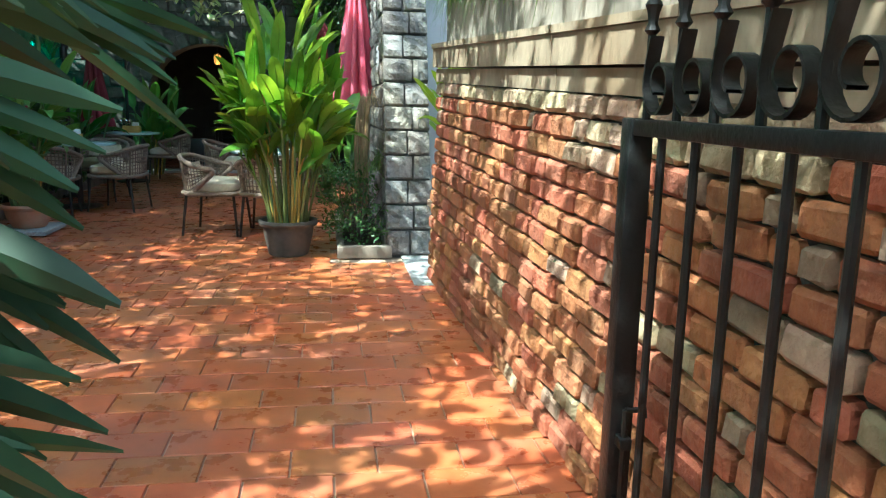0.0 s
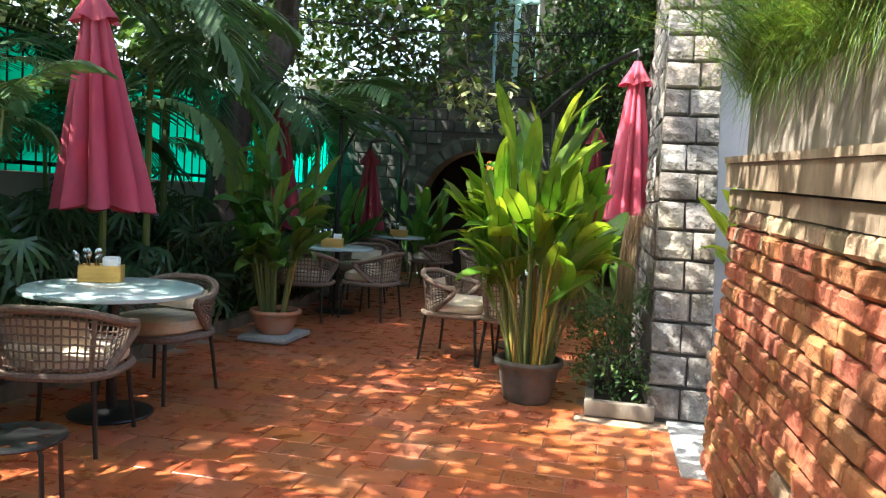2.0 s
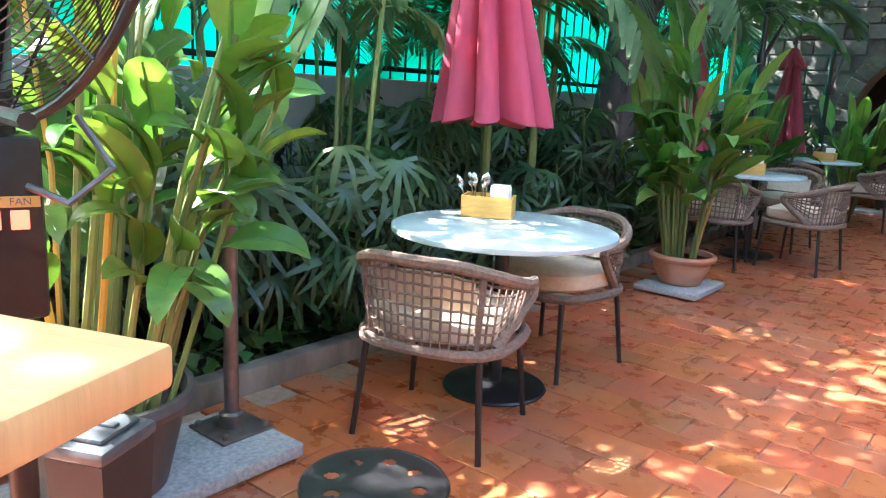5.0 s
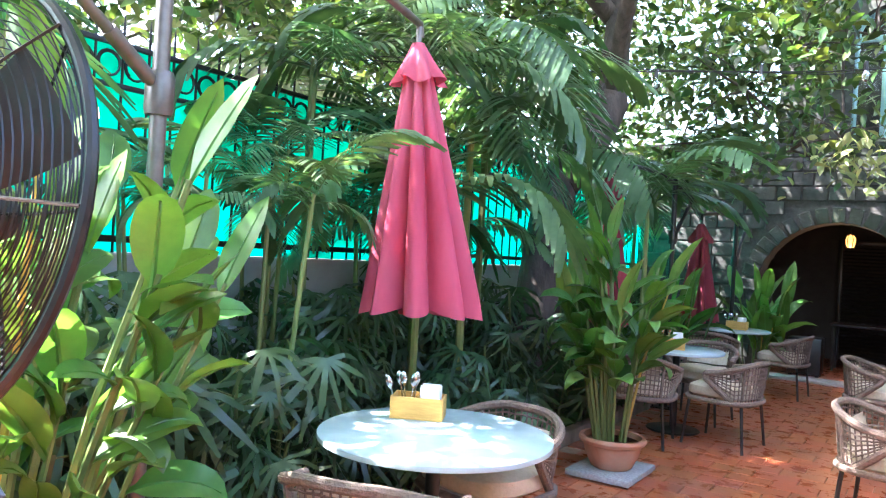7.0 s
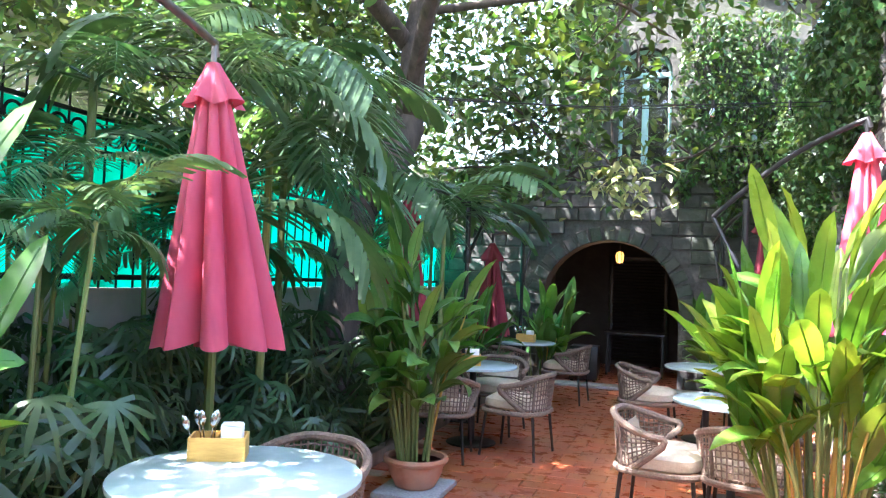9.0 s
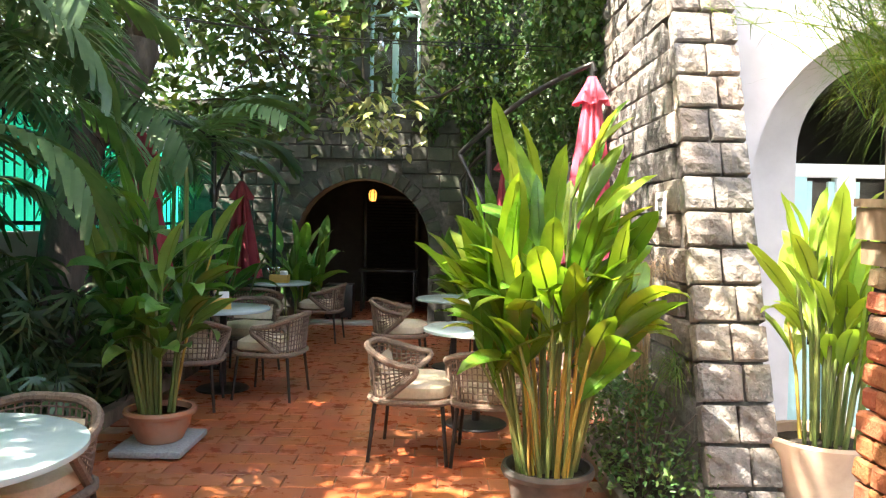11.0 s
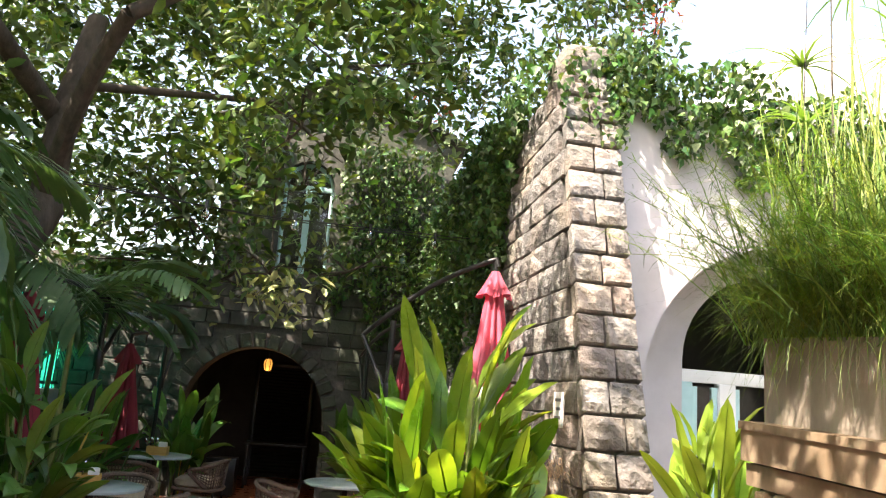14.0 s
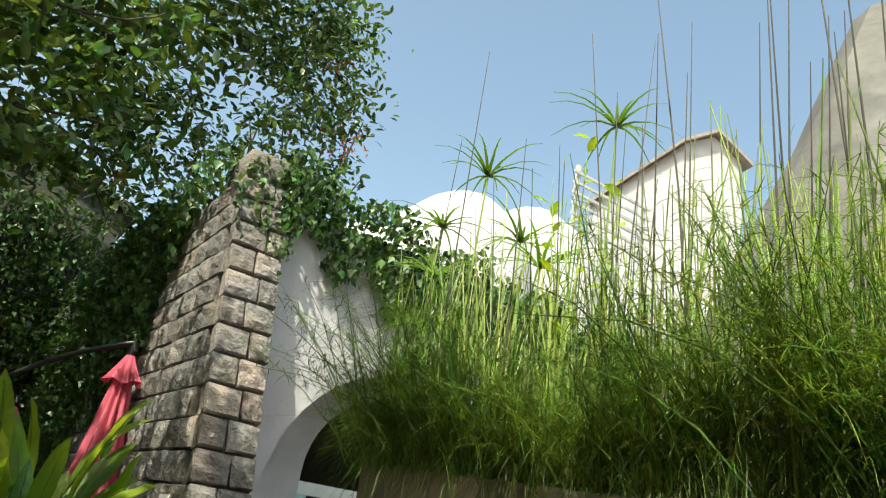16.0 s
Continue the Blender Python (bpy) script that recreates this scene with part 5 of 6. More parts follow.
rng = np.random.default_rng(8)
tree = thing("shade_tree", "large shade tree with dark trunk and dense broad leaves", "tree", pose(0, 0, 0))
tr = Shape()
limb(tr, (-3.75, 11.75, -0.1), (-3.70, 12.1, 2.3), 0.24, 0.19, 0.03, seed=1)
limb(tr, (-3.70, 12.1, 2.2), (-3.45, 12.7, 3.1), 0.20, 0.17, 0.03, seed=2)
limb(tr, (-3.45, 12.7, 3.0), (-3.5, 13.3, 5.2), 0.15, 0.10, 0.05, seed=3)
limb(tr, (-3.45, 12.7, 3.2), (-2.6, 11.4, 4.4), 0.085, 0.065, 0.04, seed=4)
limb(tr, (-2.6, 11.4, 4.4), (-0.7, 11.7, 5.8), 0.065, 0.03, 0.05, seed=5)
limb(tr, (-3.48, 13.1, 4.4), (-1.5, 14.2, 4.9), 0.05, 0.025, 0.08, seed=6)
limb(tr, (-3.6, 13.0, 4.0), (-4.6, 9.5, 5.6), 0.10, 0.04, 0.08, seed=7)
limb(tr, (-1.5, 14.2, 4.9), (-1.45, 13.9, 2.5), 0.025, 0.008, 0.1, seed=8)
part("trunk", tr, BARK, tree)
blobs = [((-2.0, 14.0, 4.0), (0.8, 0.9, 0.6)), ((-2.4, 13.6, 3.5), (0.8, 0.9, 0.6)), ((-2.9, 14.8, 3.2), (0.9, 1.0, 0.8)), ((-1.55, 13.9, 2.95), (0.36, 0.36, 0.36)), ((-1.3, 12.7, 4.3), (0.7, 0.7, 0.6)),
         ((-1.0, 12.5, 4.9), (1.2, 1.2, 0.7)), ((-2.4, 10.6, 5.0), (1.2, 1.2, 0.6)), ((-1.0, 11.9, 5.6), (1.2, 1.1, 0.6)), ((-4.4, 11.3, 5.4), (1.2, 1.3, 0.8)), ((-2.5, 15.3, 4.2), (0.7, 0.6, 0.6)),
         ((-0.3, 13.2, 6.1), (1.3, 1.2, 0.8)), ((-1.8, 12.6, 6.6), (1.6, 1.5, 0.9)), ((-3.6, 14.2, 6.2), (1.4, 1.4, 1.0)), ((-5.2, 12.5, 4.6), (1.2, 1.8, 1.2)), ((-4.8, 15.5, 4.6), (1.3, 1.5, 1.4)), ((0.1, 14.6, 5.2), (0.8, 1.0, 0.7)), ((-4.0, 15.2, 6.3), (1.6, 1.6, 0.8)), ((-2.6, 14.9, 6.4), (1.3, 1.3, 0.8)), ((-5.5, 11.0, 6.4), (1.2, 1.2, 0.6)), ((-5.2, 12.2, 6.5), (1.5, 1.6, 0.8)), ((-3.0, 16.6, 5.6), (1.3, 1.0, 0.7)), ((-5.6, 10.6, 4.3), (1.0, 2.2, 1.2)), ((-4.9, 13.6, 4.3), (1.1, 1.5, 1.0)), ((-5.4, 7.6, 4.6), (0.9, 1.5, 1.0)), ((-2.6, 9.3, 6.5), (1.2, 1.2, 0.6)), ((-5.3, 5.6, 5.9), (1.0, 1.0, 0.4)), ((-2.1, 14.6, 2.95), (0.7, 0.5, 0.35)), ((-6.2, 9.2, 3.4), (0.8, 2.4, 1.1)), ((-6.0, 12.6, 3.6), (0.8, 2.0, 1.2)), ((-6.0, 6.0, 3.6), (0.7, 1.6, 1.1)),
         ((-2.7, 15.8, 4.9), (0.6, 0.7, 0.6)), ((0.2, 12.0, 7.4), (1.2, 1.2, 0.8)), ((-1.3, 15.4, 7.3), (1.8, 1.4, 0.6)), ((-4.6, 11.8, 2.9), (0.4, 1.3, 0.8)), ((-4.7, 14.2, 3.1), (0.5, 1.5, 1.0)), ((-3.9, 16.6, 3.6), (1.2, 0.6, 1.2)), ((-0.7, 15.6, 3.35), (0.8, 0.5, 0.45)),
         ((-4.7, 8.7, 6.7), (1.3, 1.2, 0.5)), ((-4.5, 10.3, 6.9), (1.2, 1.1, 0.5)), ((-5.2, 11.2, 6.9), (1.3, 1.2, 0.5)), ((-5.0, 13.2, 7.0), (1.3, 1.2, 0.5)), ((-1.35, 14.5, 4.15), (0.5, 0.4, 0.5)), ((-5.7, 6.6, 3.3), (0.45, 1.1, 0.75)), ((-5.7, 8.4, 3.3), (0.45, 1.1, 0.75)), ((-5.7, 10.3, 3.3), (0.45, 1.1, 0.75)), ((-5.5, 7.5, 3.6), (0.5, 1.1, 0.9)), ((-5.5, 9.5, 3.7), (0.5, 1.1, 0.9)), ((-5.4, 11.3, 3.7), (0.5, 1.1, 0.9))]
part("crown", leaf_cloud(rng, blobs, 900, 0.165, OVAL, LEAF_TREE, "crown"), None, tree)
part("young_leaves", leaf_cloud(rng, [((-1.46, 13.85, 2.55), (0.26, 0.24, 0.36))], 5200, 0.15, OVAL, LEAF_SUNLIT, "young_leaves", 0.7, 0.5, 0.2), None, tree, "leaf sprig with sunlight painted into its pale colour")
tw = Shape()
for c, rad in blobs:
    for j in range(5):
        d = Vector((rng.normal(), rng.normal(), rng.normal())).normalized()
        limb(tw, Vector(c) - Vector((0, 0, rad[2] * 0.3)), Vector(c) + Vector((d.x * rad[0], d.y * rad[1], d.z * rad[2])), 0.016, 0.004, 0.12, 4, seed=j)
tagged(part("twig", tw, BARK, tree), kind="stuff")

# unseen tree added behind the entrance; its crown lets the sun through in flecks
tree2 = thing("shade_tree", "unseen tree added to shade the entrance, with gaps between its leaves", "tree", pose(0, 0, 0))
t2 = Shape()
limb(t2, (-3.9, 1.6, -0.1), (-3.6, 1.9, 2.6), 0.2, 0.15, 0.03, seed=11)
for i, e in enumerate([(-2.5, 4.2, 3.8), (-2.8, 6.2, 4.2), (-1.8, 2.2, 3.6), (-4.1, 5.2, 4.0)]):
    limb(t2, (-3.6, 1.9, 2.5), e, 0.1, 0.03, 0.08, seed=12 + i)
part("trunk", t2, BARK, tree2)
# Leaf clumps kept out of view, each placed to shade a chosen spot.
FLECK = [((-3.96, 7.49, 5.8), (0.9, 0.8, 0.25)), ((-3.81, 6.57, 5.4), (0.9, 0.8, 0.25)), ((-3.34, 6.15, 5.0), (0.9, 0.8, 0.25)), ((-4.0, 8.8, 6.2), (0.9, 0.9, 0.35)), ((-3.8, 7.0, 5.8), (1.2, 1.0, 0.35)), ((-4.4, 9.9, 7.1), (1.1, 1.1, 0.35)), ((-2.45, 4.25, 3.9), (1.3, 1.4, 0.4)), ((-2.4, 6.6, 4.7), (1.3, 1.2, 0.4)), ((-1.9, 7.5, 5.1), (1.0, 1.0, 0.35)), ((-0.3, 6.2, 4.7), (1.0, 0.8, 0.3)), ((-3.2, 8.8, 5.7), (1.2, 1.2, 0.4)), ((-2.5, 8.0, 5.6), (0.9, 0.9, 0.35)), ((-2.75, 6.45, 4.3), (1.1, 1.0, 0.4)), ((-1.75, 2.45, 3.7), (1.2, 1.2, 0.4)), ((-4.75, 7.25, 4.3), (1.3, 1.4, 0.5)), ((-0.85, 4.85, 3.9), (1.2, 1.6, 0.4)), ((-0.25, 3.15, 3.7), (0.75, 0.9, 0.3)), ((-1.45, 6.55, 4.1), (1.1, 1.0, 0.4)), ((-0.75, 5.7, 4.0), (0.9, 0.8, 0.3)), ((-0.65, 7.1, 5.1), (1.1, 0.9, 0.3)), ((-1.3, 7.7, 5.9), (1.2, 0.9, 0.3))]
FLECK += [((-4.5, 4.9, 4.3), (0.7, 0.6, 0.35)), ((-2.2, 5.1, 5.0), (1.0, 0.8, 0.28)), ((-4.05, 4.45, 4.3), (0.8, 0.6, 0.35)), ((-0.65, 5.1, 4.2), (0.6, 0.7, 0.25)), ((-0.65, 6.1, 4.3), (0.6, 0.7, 0.25)), ((-0.6, 6.8, 4.3), (0.6, 0.7, 0.25)), ((-0.2, 7.6, 4.6), (0.6, 0.7, 0.2))]
FLECK = [((c[0] - 0.12 * c[2], c[1] + 0.12 * c[2], c[2]), rad) for c, rad in FLECK]
part("crown", leaf_cloud(rng, FLECK, 960, 0.165, OVAL, LEAF_TREE, "crown"), None, tree2)

# ---- ivy and shrubs ----
rng = np.random.default_rng(21)


def ivy_sheet(name, count, place, size, label):
    at = np.array([place() for _ in range(count)])
    return tagged(new(name, many(name, IVYLEAF, poses(turns(rng, count, 1.0, 0.9), at, rng.uniform(0.6, 1.3, count) * size), LEAF_IVY)), label, "ivy", kind="stuff")


def ivy_side():
    while True:
        y, z = rng.uniform(11.2, 17.4), rng.uniform(0.9, 4.4)
        edge = 2.9 - 0.26 * (y - 12.4) + 0.35 * math.sin(y * 5.1) + 0.2 * math.sin(y * 13) + (1.1 if y < 12.2 else 0)
        if z > edge:
            return (BX0 - 0.04 - abs(rng.normal(0, 0.10)) * min(1, (z - edge) + 0.4), y, z)


def ivy_top():
    y = rng.uniform(10.9, 17.4)
    return (rng.uniform(0.45, 1.3), y, 4.05 + abs(rng.normal(0, 0.16)) + 0.12 * math.sin(y * 3))


def ivy_far():
    while True:
        x, z = rng.uniform(-2.4, 0.7), rng.uniform(2.2, 5.6)
        if z > 3.2 - 0.7 * (x + 1.0) + 0.3 * math.sin(x * 9) and not (abs(x - WX) < 0.5 and 3.45 < z < 5.6):
            return (x, FY - 0.02 - abs(rng.normal(0, 0.14)), z)


def ivy_white():
    while True:
        x, z = rng.uniform(1.0, 5.2), rng.uniform(2.6, 4.5)
        if z > 3.72 - 0.30 * (x - 1.25) + 0.12 * math.sin(x * 11) and z < 4.35 - 0.12 * (x - 1.2) + 0.08 * math.sin(x * 7):
            return (x, WY - 0.03 - abs(rng.normal(0, 0.10)), z)


def ivy_end():
    while True:
        x, z = rng.uniform(0.62, 1.16), rng.uniform(3.2, 4.3)
        if z > 3.55 + 0.55 * math.sin(x * 9 + 1.2) * rng.random() and rng.random() < 0.35 + 0.5 * (z - 3.2):
            return (x, front_y(z) - 0.03 - abs(rng.normal(0, 0.04)), z)


ivy_sheet("ivy", 210, ivy_end, 0.065, "thin ivy trailing over the top of the buttress")
ivy_sheet("ivy", 16000, ivy_side, 0.075, "dense green ivy hanging over the stone wall")
ivy_sheet("ivy", 4500, ivy_top, 0.08, "ivy heaped along the top of the stone wall")
ivy_sheet("ivy", 5200, ivy_far, 0.085, "ivy climbing the dark far wall round the window")
ivy_sheet("ivy", 7000, ivy_white, 0.07, "sunlit ivy covering the top of the white wall")
bush = thing("flowering_bush", "leafy bush with orange flowers above the buttress", "bush", pose(0, 0, 0))
bw = Shape()
for i in range(9):
    limb(bw, (1.2 + 0.1 * i, 12.2, 3.9), (1.0 + 0.18 * i, 12.3 + 0.1 * (i % 3), 5.4 + 0.2 * (i % 4)), 0.02, 0.006, 0.1, seed=i)
tagged(part("stem", bw, BARK, bush), kind="stuff")
part("foliage", leaf_cloud(rng, [((1.5, 12.3, 5.2), (0.7, 0.6, 0.8)), ((1.7, 12.3, 6.2), (0.6, 0.6, 0.7)), ((0.9, 12.6, 6.9), (1.0, 0.8, 0.8)), ((0.4, 13.4, 5.4), (0.7, 0.8, 0.5)), ((1.45, 12.4, 6.9), (0.7, 0.6, 0.7))], 4000, 0.10, OVAL, LEAF_TREE, "foliage"), None, bush)
part("flowers", leaf_cloud(rng, [((2.05, 12.2, 5.6), (0.22, 0.2, 0.3)), ((0.1, 13.6, 4.9), (0.25, 0.2, 0.15)), ((1.9, 12.2, 6.4), (0.2, 0.2, 0.2))], 5000, 0.06, OVAL, FLOWER, "flowers"), None, bush)

kerb2 = thing("planting_box", "low grey concrete kerb of a small bed beside the buttress", "kerb", pose(0, 0, 0))
part("kerb", Shape().box((0.27, 9.46, 0), (0.72, 9.53, 0.10), 0.008).box((0.27, 9.53, 0), (0.33, 11.4, 0.10), 0.008), CONCRETE, kerb2)
part("soil", Shape().box((0.33, 9.53, 0), (0.73, 11.4, 0.06)), SOIL, kerb2, smooth=False)
shrub = thing("small_shrub", "low grey-green shrub with fine leaves beside the buttress", "shrub", pose(0, 0, 0))
sw = Shape()
for i in range(10):
    limb(sw, (0.45, 9.9, 0.05), (0.25 + 0.05 * i, 9.7 + 0.06 * (i % 4), 0.45 + 0.06 * (i % 3)), 0.008, 0.003, 0.1, 4, seed=i)
tagged(part("stem", sw, BARK, shrub), kind="stuff")
part("foliage", leaf_cloud(rng, [((0.42, 9.75, 0.32), (0.24, 0.24, 0.22)), ((0.34, 10.1, 0.45), (0.26, 0.3, 0.28)), ((0.55, 9.66, 0.22), (0.16, 0.14, 0.15)), ((0.38, 10.5, 0.5), (0.25, 0.3, 0.3))], 36000, 0.042, OVAL, LEAF_SHRUB, "foliage"), None, shrub)
rs = random.Random(4)
roots = Shape()
for i in range(60):
    x, y = 0.50 + rs.uniform(-0.05, 0.06), 10.35 + rs.uniform(-0.06, 0.06)
    roots.tube([(x + 0.02, y, 1.32), (x + rs.uniform(-0.03, 0.03), y + rs.uniform(-0.03, 0.03), 0.9), (x + rs.uniform(-0.02, 0.02), y, 0.25 + rs.uniform(-0.1, 0.2))], 0.003, 3, cap=False)
solid("dry_roots", roots, DRY, "bundle of pale dry roots hanging beside the buttress", "roots", kind="stuff")

# ---- grasses and reeds in the trough ----
rng = np.random.default_rng(33)


def arc_tufts(name, count, base, out, length, width, material, label, seg=5):
    """Thin arching blades as ribbons."""
    vs, fs = [], []
    for i in range(count):
        p = np.array(base(), float)
        d = np.array(out(), float)
        L = length * rng.uniform(0.5, 1.25)
        side = np.cross(d, (0, 0, 1.0))
        side = side / (np.linalg.norm(side) + 1e-6) * width * rng.uniform(0.6, 1.3)
        k0 = len(vs)
        g = rng.uniform(0.5, 1.3)
        for k in range(seg + 1):
            u = k / seg
            c = p + d * L * u + np.array((0, 0, -g * L * u * u * 0.75))
            w = side * (1 - 0.85 * u)
            vs += [tuple(c + w), tuple(c - w)]
        fs += [(k0 + 2 * k, k0 + 2 * k + 1, k0 + 2 * k + 3, k0 + 2 * k + 2) for k in range(seg)]
    s = Shape()
    s.v, s.f = vs, fs
    return tagged(new(name, s.mesh(name, material)), label, "grass", kind="stuff")


def trough_base(z0=2.0, z1=2.05, near=0.05, far=0.55):
    u = rng.uniform(-0.02, 5.8)
    p = wall_point(u, 1.0, 0)
    zz = rng.uniform(z0, z1)
    return (p.x + rng.uniform(near, far), p.y, zz * (1 - 0.02 * u))


def clump_base():
    u = rng.uniform(-0.05, 5.8)
    p = wall_point(u, 1.0, 0)
    z = 2.03 + abs(rng.normal(0, 0.33)) * (0.75 + 0.35 * math.sin(u * 4.0))
    return (p.x + rng.uniform(0.0, 0.5), p.y, z)


def feathery_stems(name, count, whorls, material, label):
    """Thin leaning stems with whorls of short fine branchlets, like horsetail."""
    heads, dirs, lens = [], [], []
    stems = Shape()
    for i in range(count):
        u = rng.uniform(-0.15, 5.8)
        p = wall_point(u, 1.0, 0)
        b = np.array((p.x + rng.uniform(0.02, 0.6), p.y, 2.0 * (1 - 0.012 * u)))
        L = rng.uniform(0.35, 1.2) * (0.85 + 0.2 * math.sin(u * 3.3 + 1))
        d = np.array((rng.normal(-0.22, 0.30), rng.normal(0.0, 0.30), 1.0))
        d /= np.linalg.norm(d)
        g = rng.uniform(0.1, 0.75)
        pts = [b + d * L * q + np.array((-0.25 * g, 0, -0.75 * g)) * L * q * q for q in (0, 0.25, 0.5, 0.75, 1.0)]
        stems.tube([tuple(q) for q in pts], [0.0032, 0.003, 0.0026, 0.002, 0.001], 3, cap=False)
        for k in range(whorls):
            q = 0.12 + 0.88 * (k + rng.random()) / whorls
            j = min(3, int(q * 4))
            c = pts[j] + (pts[j + 1] - pts[j]) * (q * 4 - j)
            for m in range(4):
                heads.append(c)
                dirs.append(np.array((rng.normal(0, 0.7), rng.normal(0, 0.7), rng.uniform(-0.25, 0.85))))
                lens.append(rng.uniform(0.5, 1.2))
    n = len(heads)
    c, d, l = np.array(heads), np.array(dirs), np.array(lens)[:, None] * 0.105
    d /= np.linalg.norm(d, axis=1)[:, None]
    side = np.cross(d, (0, 0, 1.0)) * 0.0017
    fall = np.array((0, 0, -0.35)) * l
    v = np.stack([c + side, c - side, c + d * l * 0.55 + fall * 0.25 + side * 0.8, c + d * l * 0.55 + fall * 0.25 - side * 0.8, c + d * l + fall], 1).reshape(-1, 3)
    blades = Shape()
    blades.v = [tuple(q) for q in v]
    for i in range(n):
        k = i * 5
        blades.f += [(k, k + 1, k + 3), (k, k + 3, k + 2), (k + 2, k + 3, k + 4)]
    blades.add(stems.v, stems.f)
    return tagged(new(name, blades.mesh(name, material)), label, "grass", kind="stuff")


feathery_stems("feathery_grass", 1900, 16, GRASS, "mass of fine feathery green grass standing in the trough")
arc_tufts("feathery_grass", 5500, clump_base, lambda: (rng.normal(-0.2, 0.6), rng.normal(0.05, 0.6), rng.normal(0.45, 0.5)), 0.24, 0.0024, GRASS, "fine arching grass blades in the trough")
arc_tufts("feathery_grass", 3900, lambda: trough_base(1.98, 2.16, 0.0, 0.2), lambda: (rng.normal(-0.26, 0.2), rng.normal(0.0, 0.5), rng.uniform(-0.3, 0.7)), 0.27, 0.0020, GRASS, "fine grass hanging over the trough's edge")
arc_tufts("feathery_grass", 1500, lambda: (wall_point(rng.uniform(-0.02, 0.5), 1.0, 0).x + rng.uniform(0.0, 0.4), wall_point(rng.uniform(-0.02, 0.4), 1.0, 0).y, 2.1 + abs(rng.normal(0, 0.25))), lambda: (rng.normal(-0.75, 0.4), rng.normal(0.35, 0.5), rng.uniform(-0.2, 0.75)), 0.27, 0.0019, GRASS, "fine grass spilling past the trough's end")
arc_tufts("grass_tuft", 160, lambda: (0.64 + rng.normal(0, 0.015), 10.05 + rng.normal(0, 0.05), 0.74 + rng.normal(0, 0.04)), lambda: (rng.normal(-0.35, 0.35), rng.normal(-0.2, 0.55), rng.uniform(0.1, 0.9)), 0.34, 0.003, GRASS, "tuft of thin green grass growing from the stone wall")
arc_tufts("dry_tuft", 140, lambda: (0.60 + rng.normal(0, 0.03), 10.3 + rng.normal(0, 0.06), 1.33 + rng.normal(0, 0.03)), lambda: (rng.normal(-0.2, 0.4), rng.normal(-0.1, 0.5), rng.uniform(-0.2, 0.5)), 0.2, 0.002, DRY, "tuft of dry brown grass on the stone wall")
reeds, dry = Shape(), Shape()
for i in range(950):
    u = rng.uniform(-0.3, 5.8)
    p = wall_point(u, 1.0, 0)
    x, y = p.x + rng.uniform(0.15, 0.75), p.y
    tall = rng.random()
    h = rng.uniform(0.7, 1.3)
    k = 0.11
    if tall >= 0.95:
        u = rng.normal(1.9, 0.75)
        p = wall_point(u, 1.0, 0)
        x, y = p.x + rng.uniform(0.2, 0.6), p.y
        h, k = rng.uniform(1.3, 2.3), 0.035
    dx, dy = rng.normal(0, k) * h, rng.normal(0, k) * h
    (reeds if tall < 0.92 else dry).tube([(x, y, 2.0), (x + dx * 0.4, y + dy * 0.4, 2.0 + h * 0.5), (x + dx, y + dy, 2.0 + h)], [0.0056, 0.005, 0.002], 4, cap=False)
solid("reeds", reeds, REED, "upright green reeds standing in the trough", "reeds", kind="stuff")
solid("reeds", dry, REED_DRY, "tall thin dark dry reed stems", "reeds", kind="stuff")


def papyrus(x, y, z, h, seed, n=18, size=0.32):
    r = random.Random(seed)
    p = thing("papyrus", "papyrus stalk with a spreading green umbrella of leaves", "papyrus", pose(x, y, z), group="papyrus stalks")
    part("stalk", Shape().tube([(0, 0, 0), (0.02, 0, h * 0.5), (0.05, 0, h)], [0.008, 0.007, 0.005], 6), REED, p)
    s = Shape()
    for i in range(n):
        a = 2 * math.pi * i / n + r.uniform(-0.1, 0.1)
        L = size * r.uniform(0.7, 1.15)
        e = r.uniform(0.3, 1.15)
        vs = []
        for k in range(5):
            u = k / 4
            w = 0.011 * (1 - 0.8 * u)
            c = Vector((0.05 + L * u * math.cos(a), L * u * math.sin(a), h + L * (e * u - 0.7 * u * u)))
            q = Vector((-math.sin(a), math.cos(a), 0)) * w
            vs += [c + q, c - q]
        s.add(vs, [(2 * k, 2 * k + 1, 2 * k + 3, 2 * k + 2) for k in range(4)])
    part("leaf_whorl", s, LEAF_DEEP, p)


for i, (x, y, h) in enumerate([(1.45, 8.75, 1.75), (1.35, 9.0, 1.45), (1.55, 8.5, 1.3), (1.3, 8.9, 1.1), (1.7, 8.0, 1.9), (1.25, 8.95, 0.8), (1.45, 8.2, 1.05), (1.3, 8.85, 0.55)]):
    papyrus(x, y, 2.0, h, 70 + i)

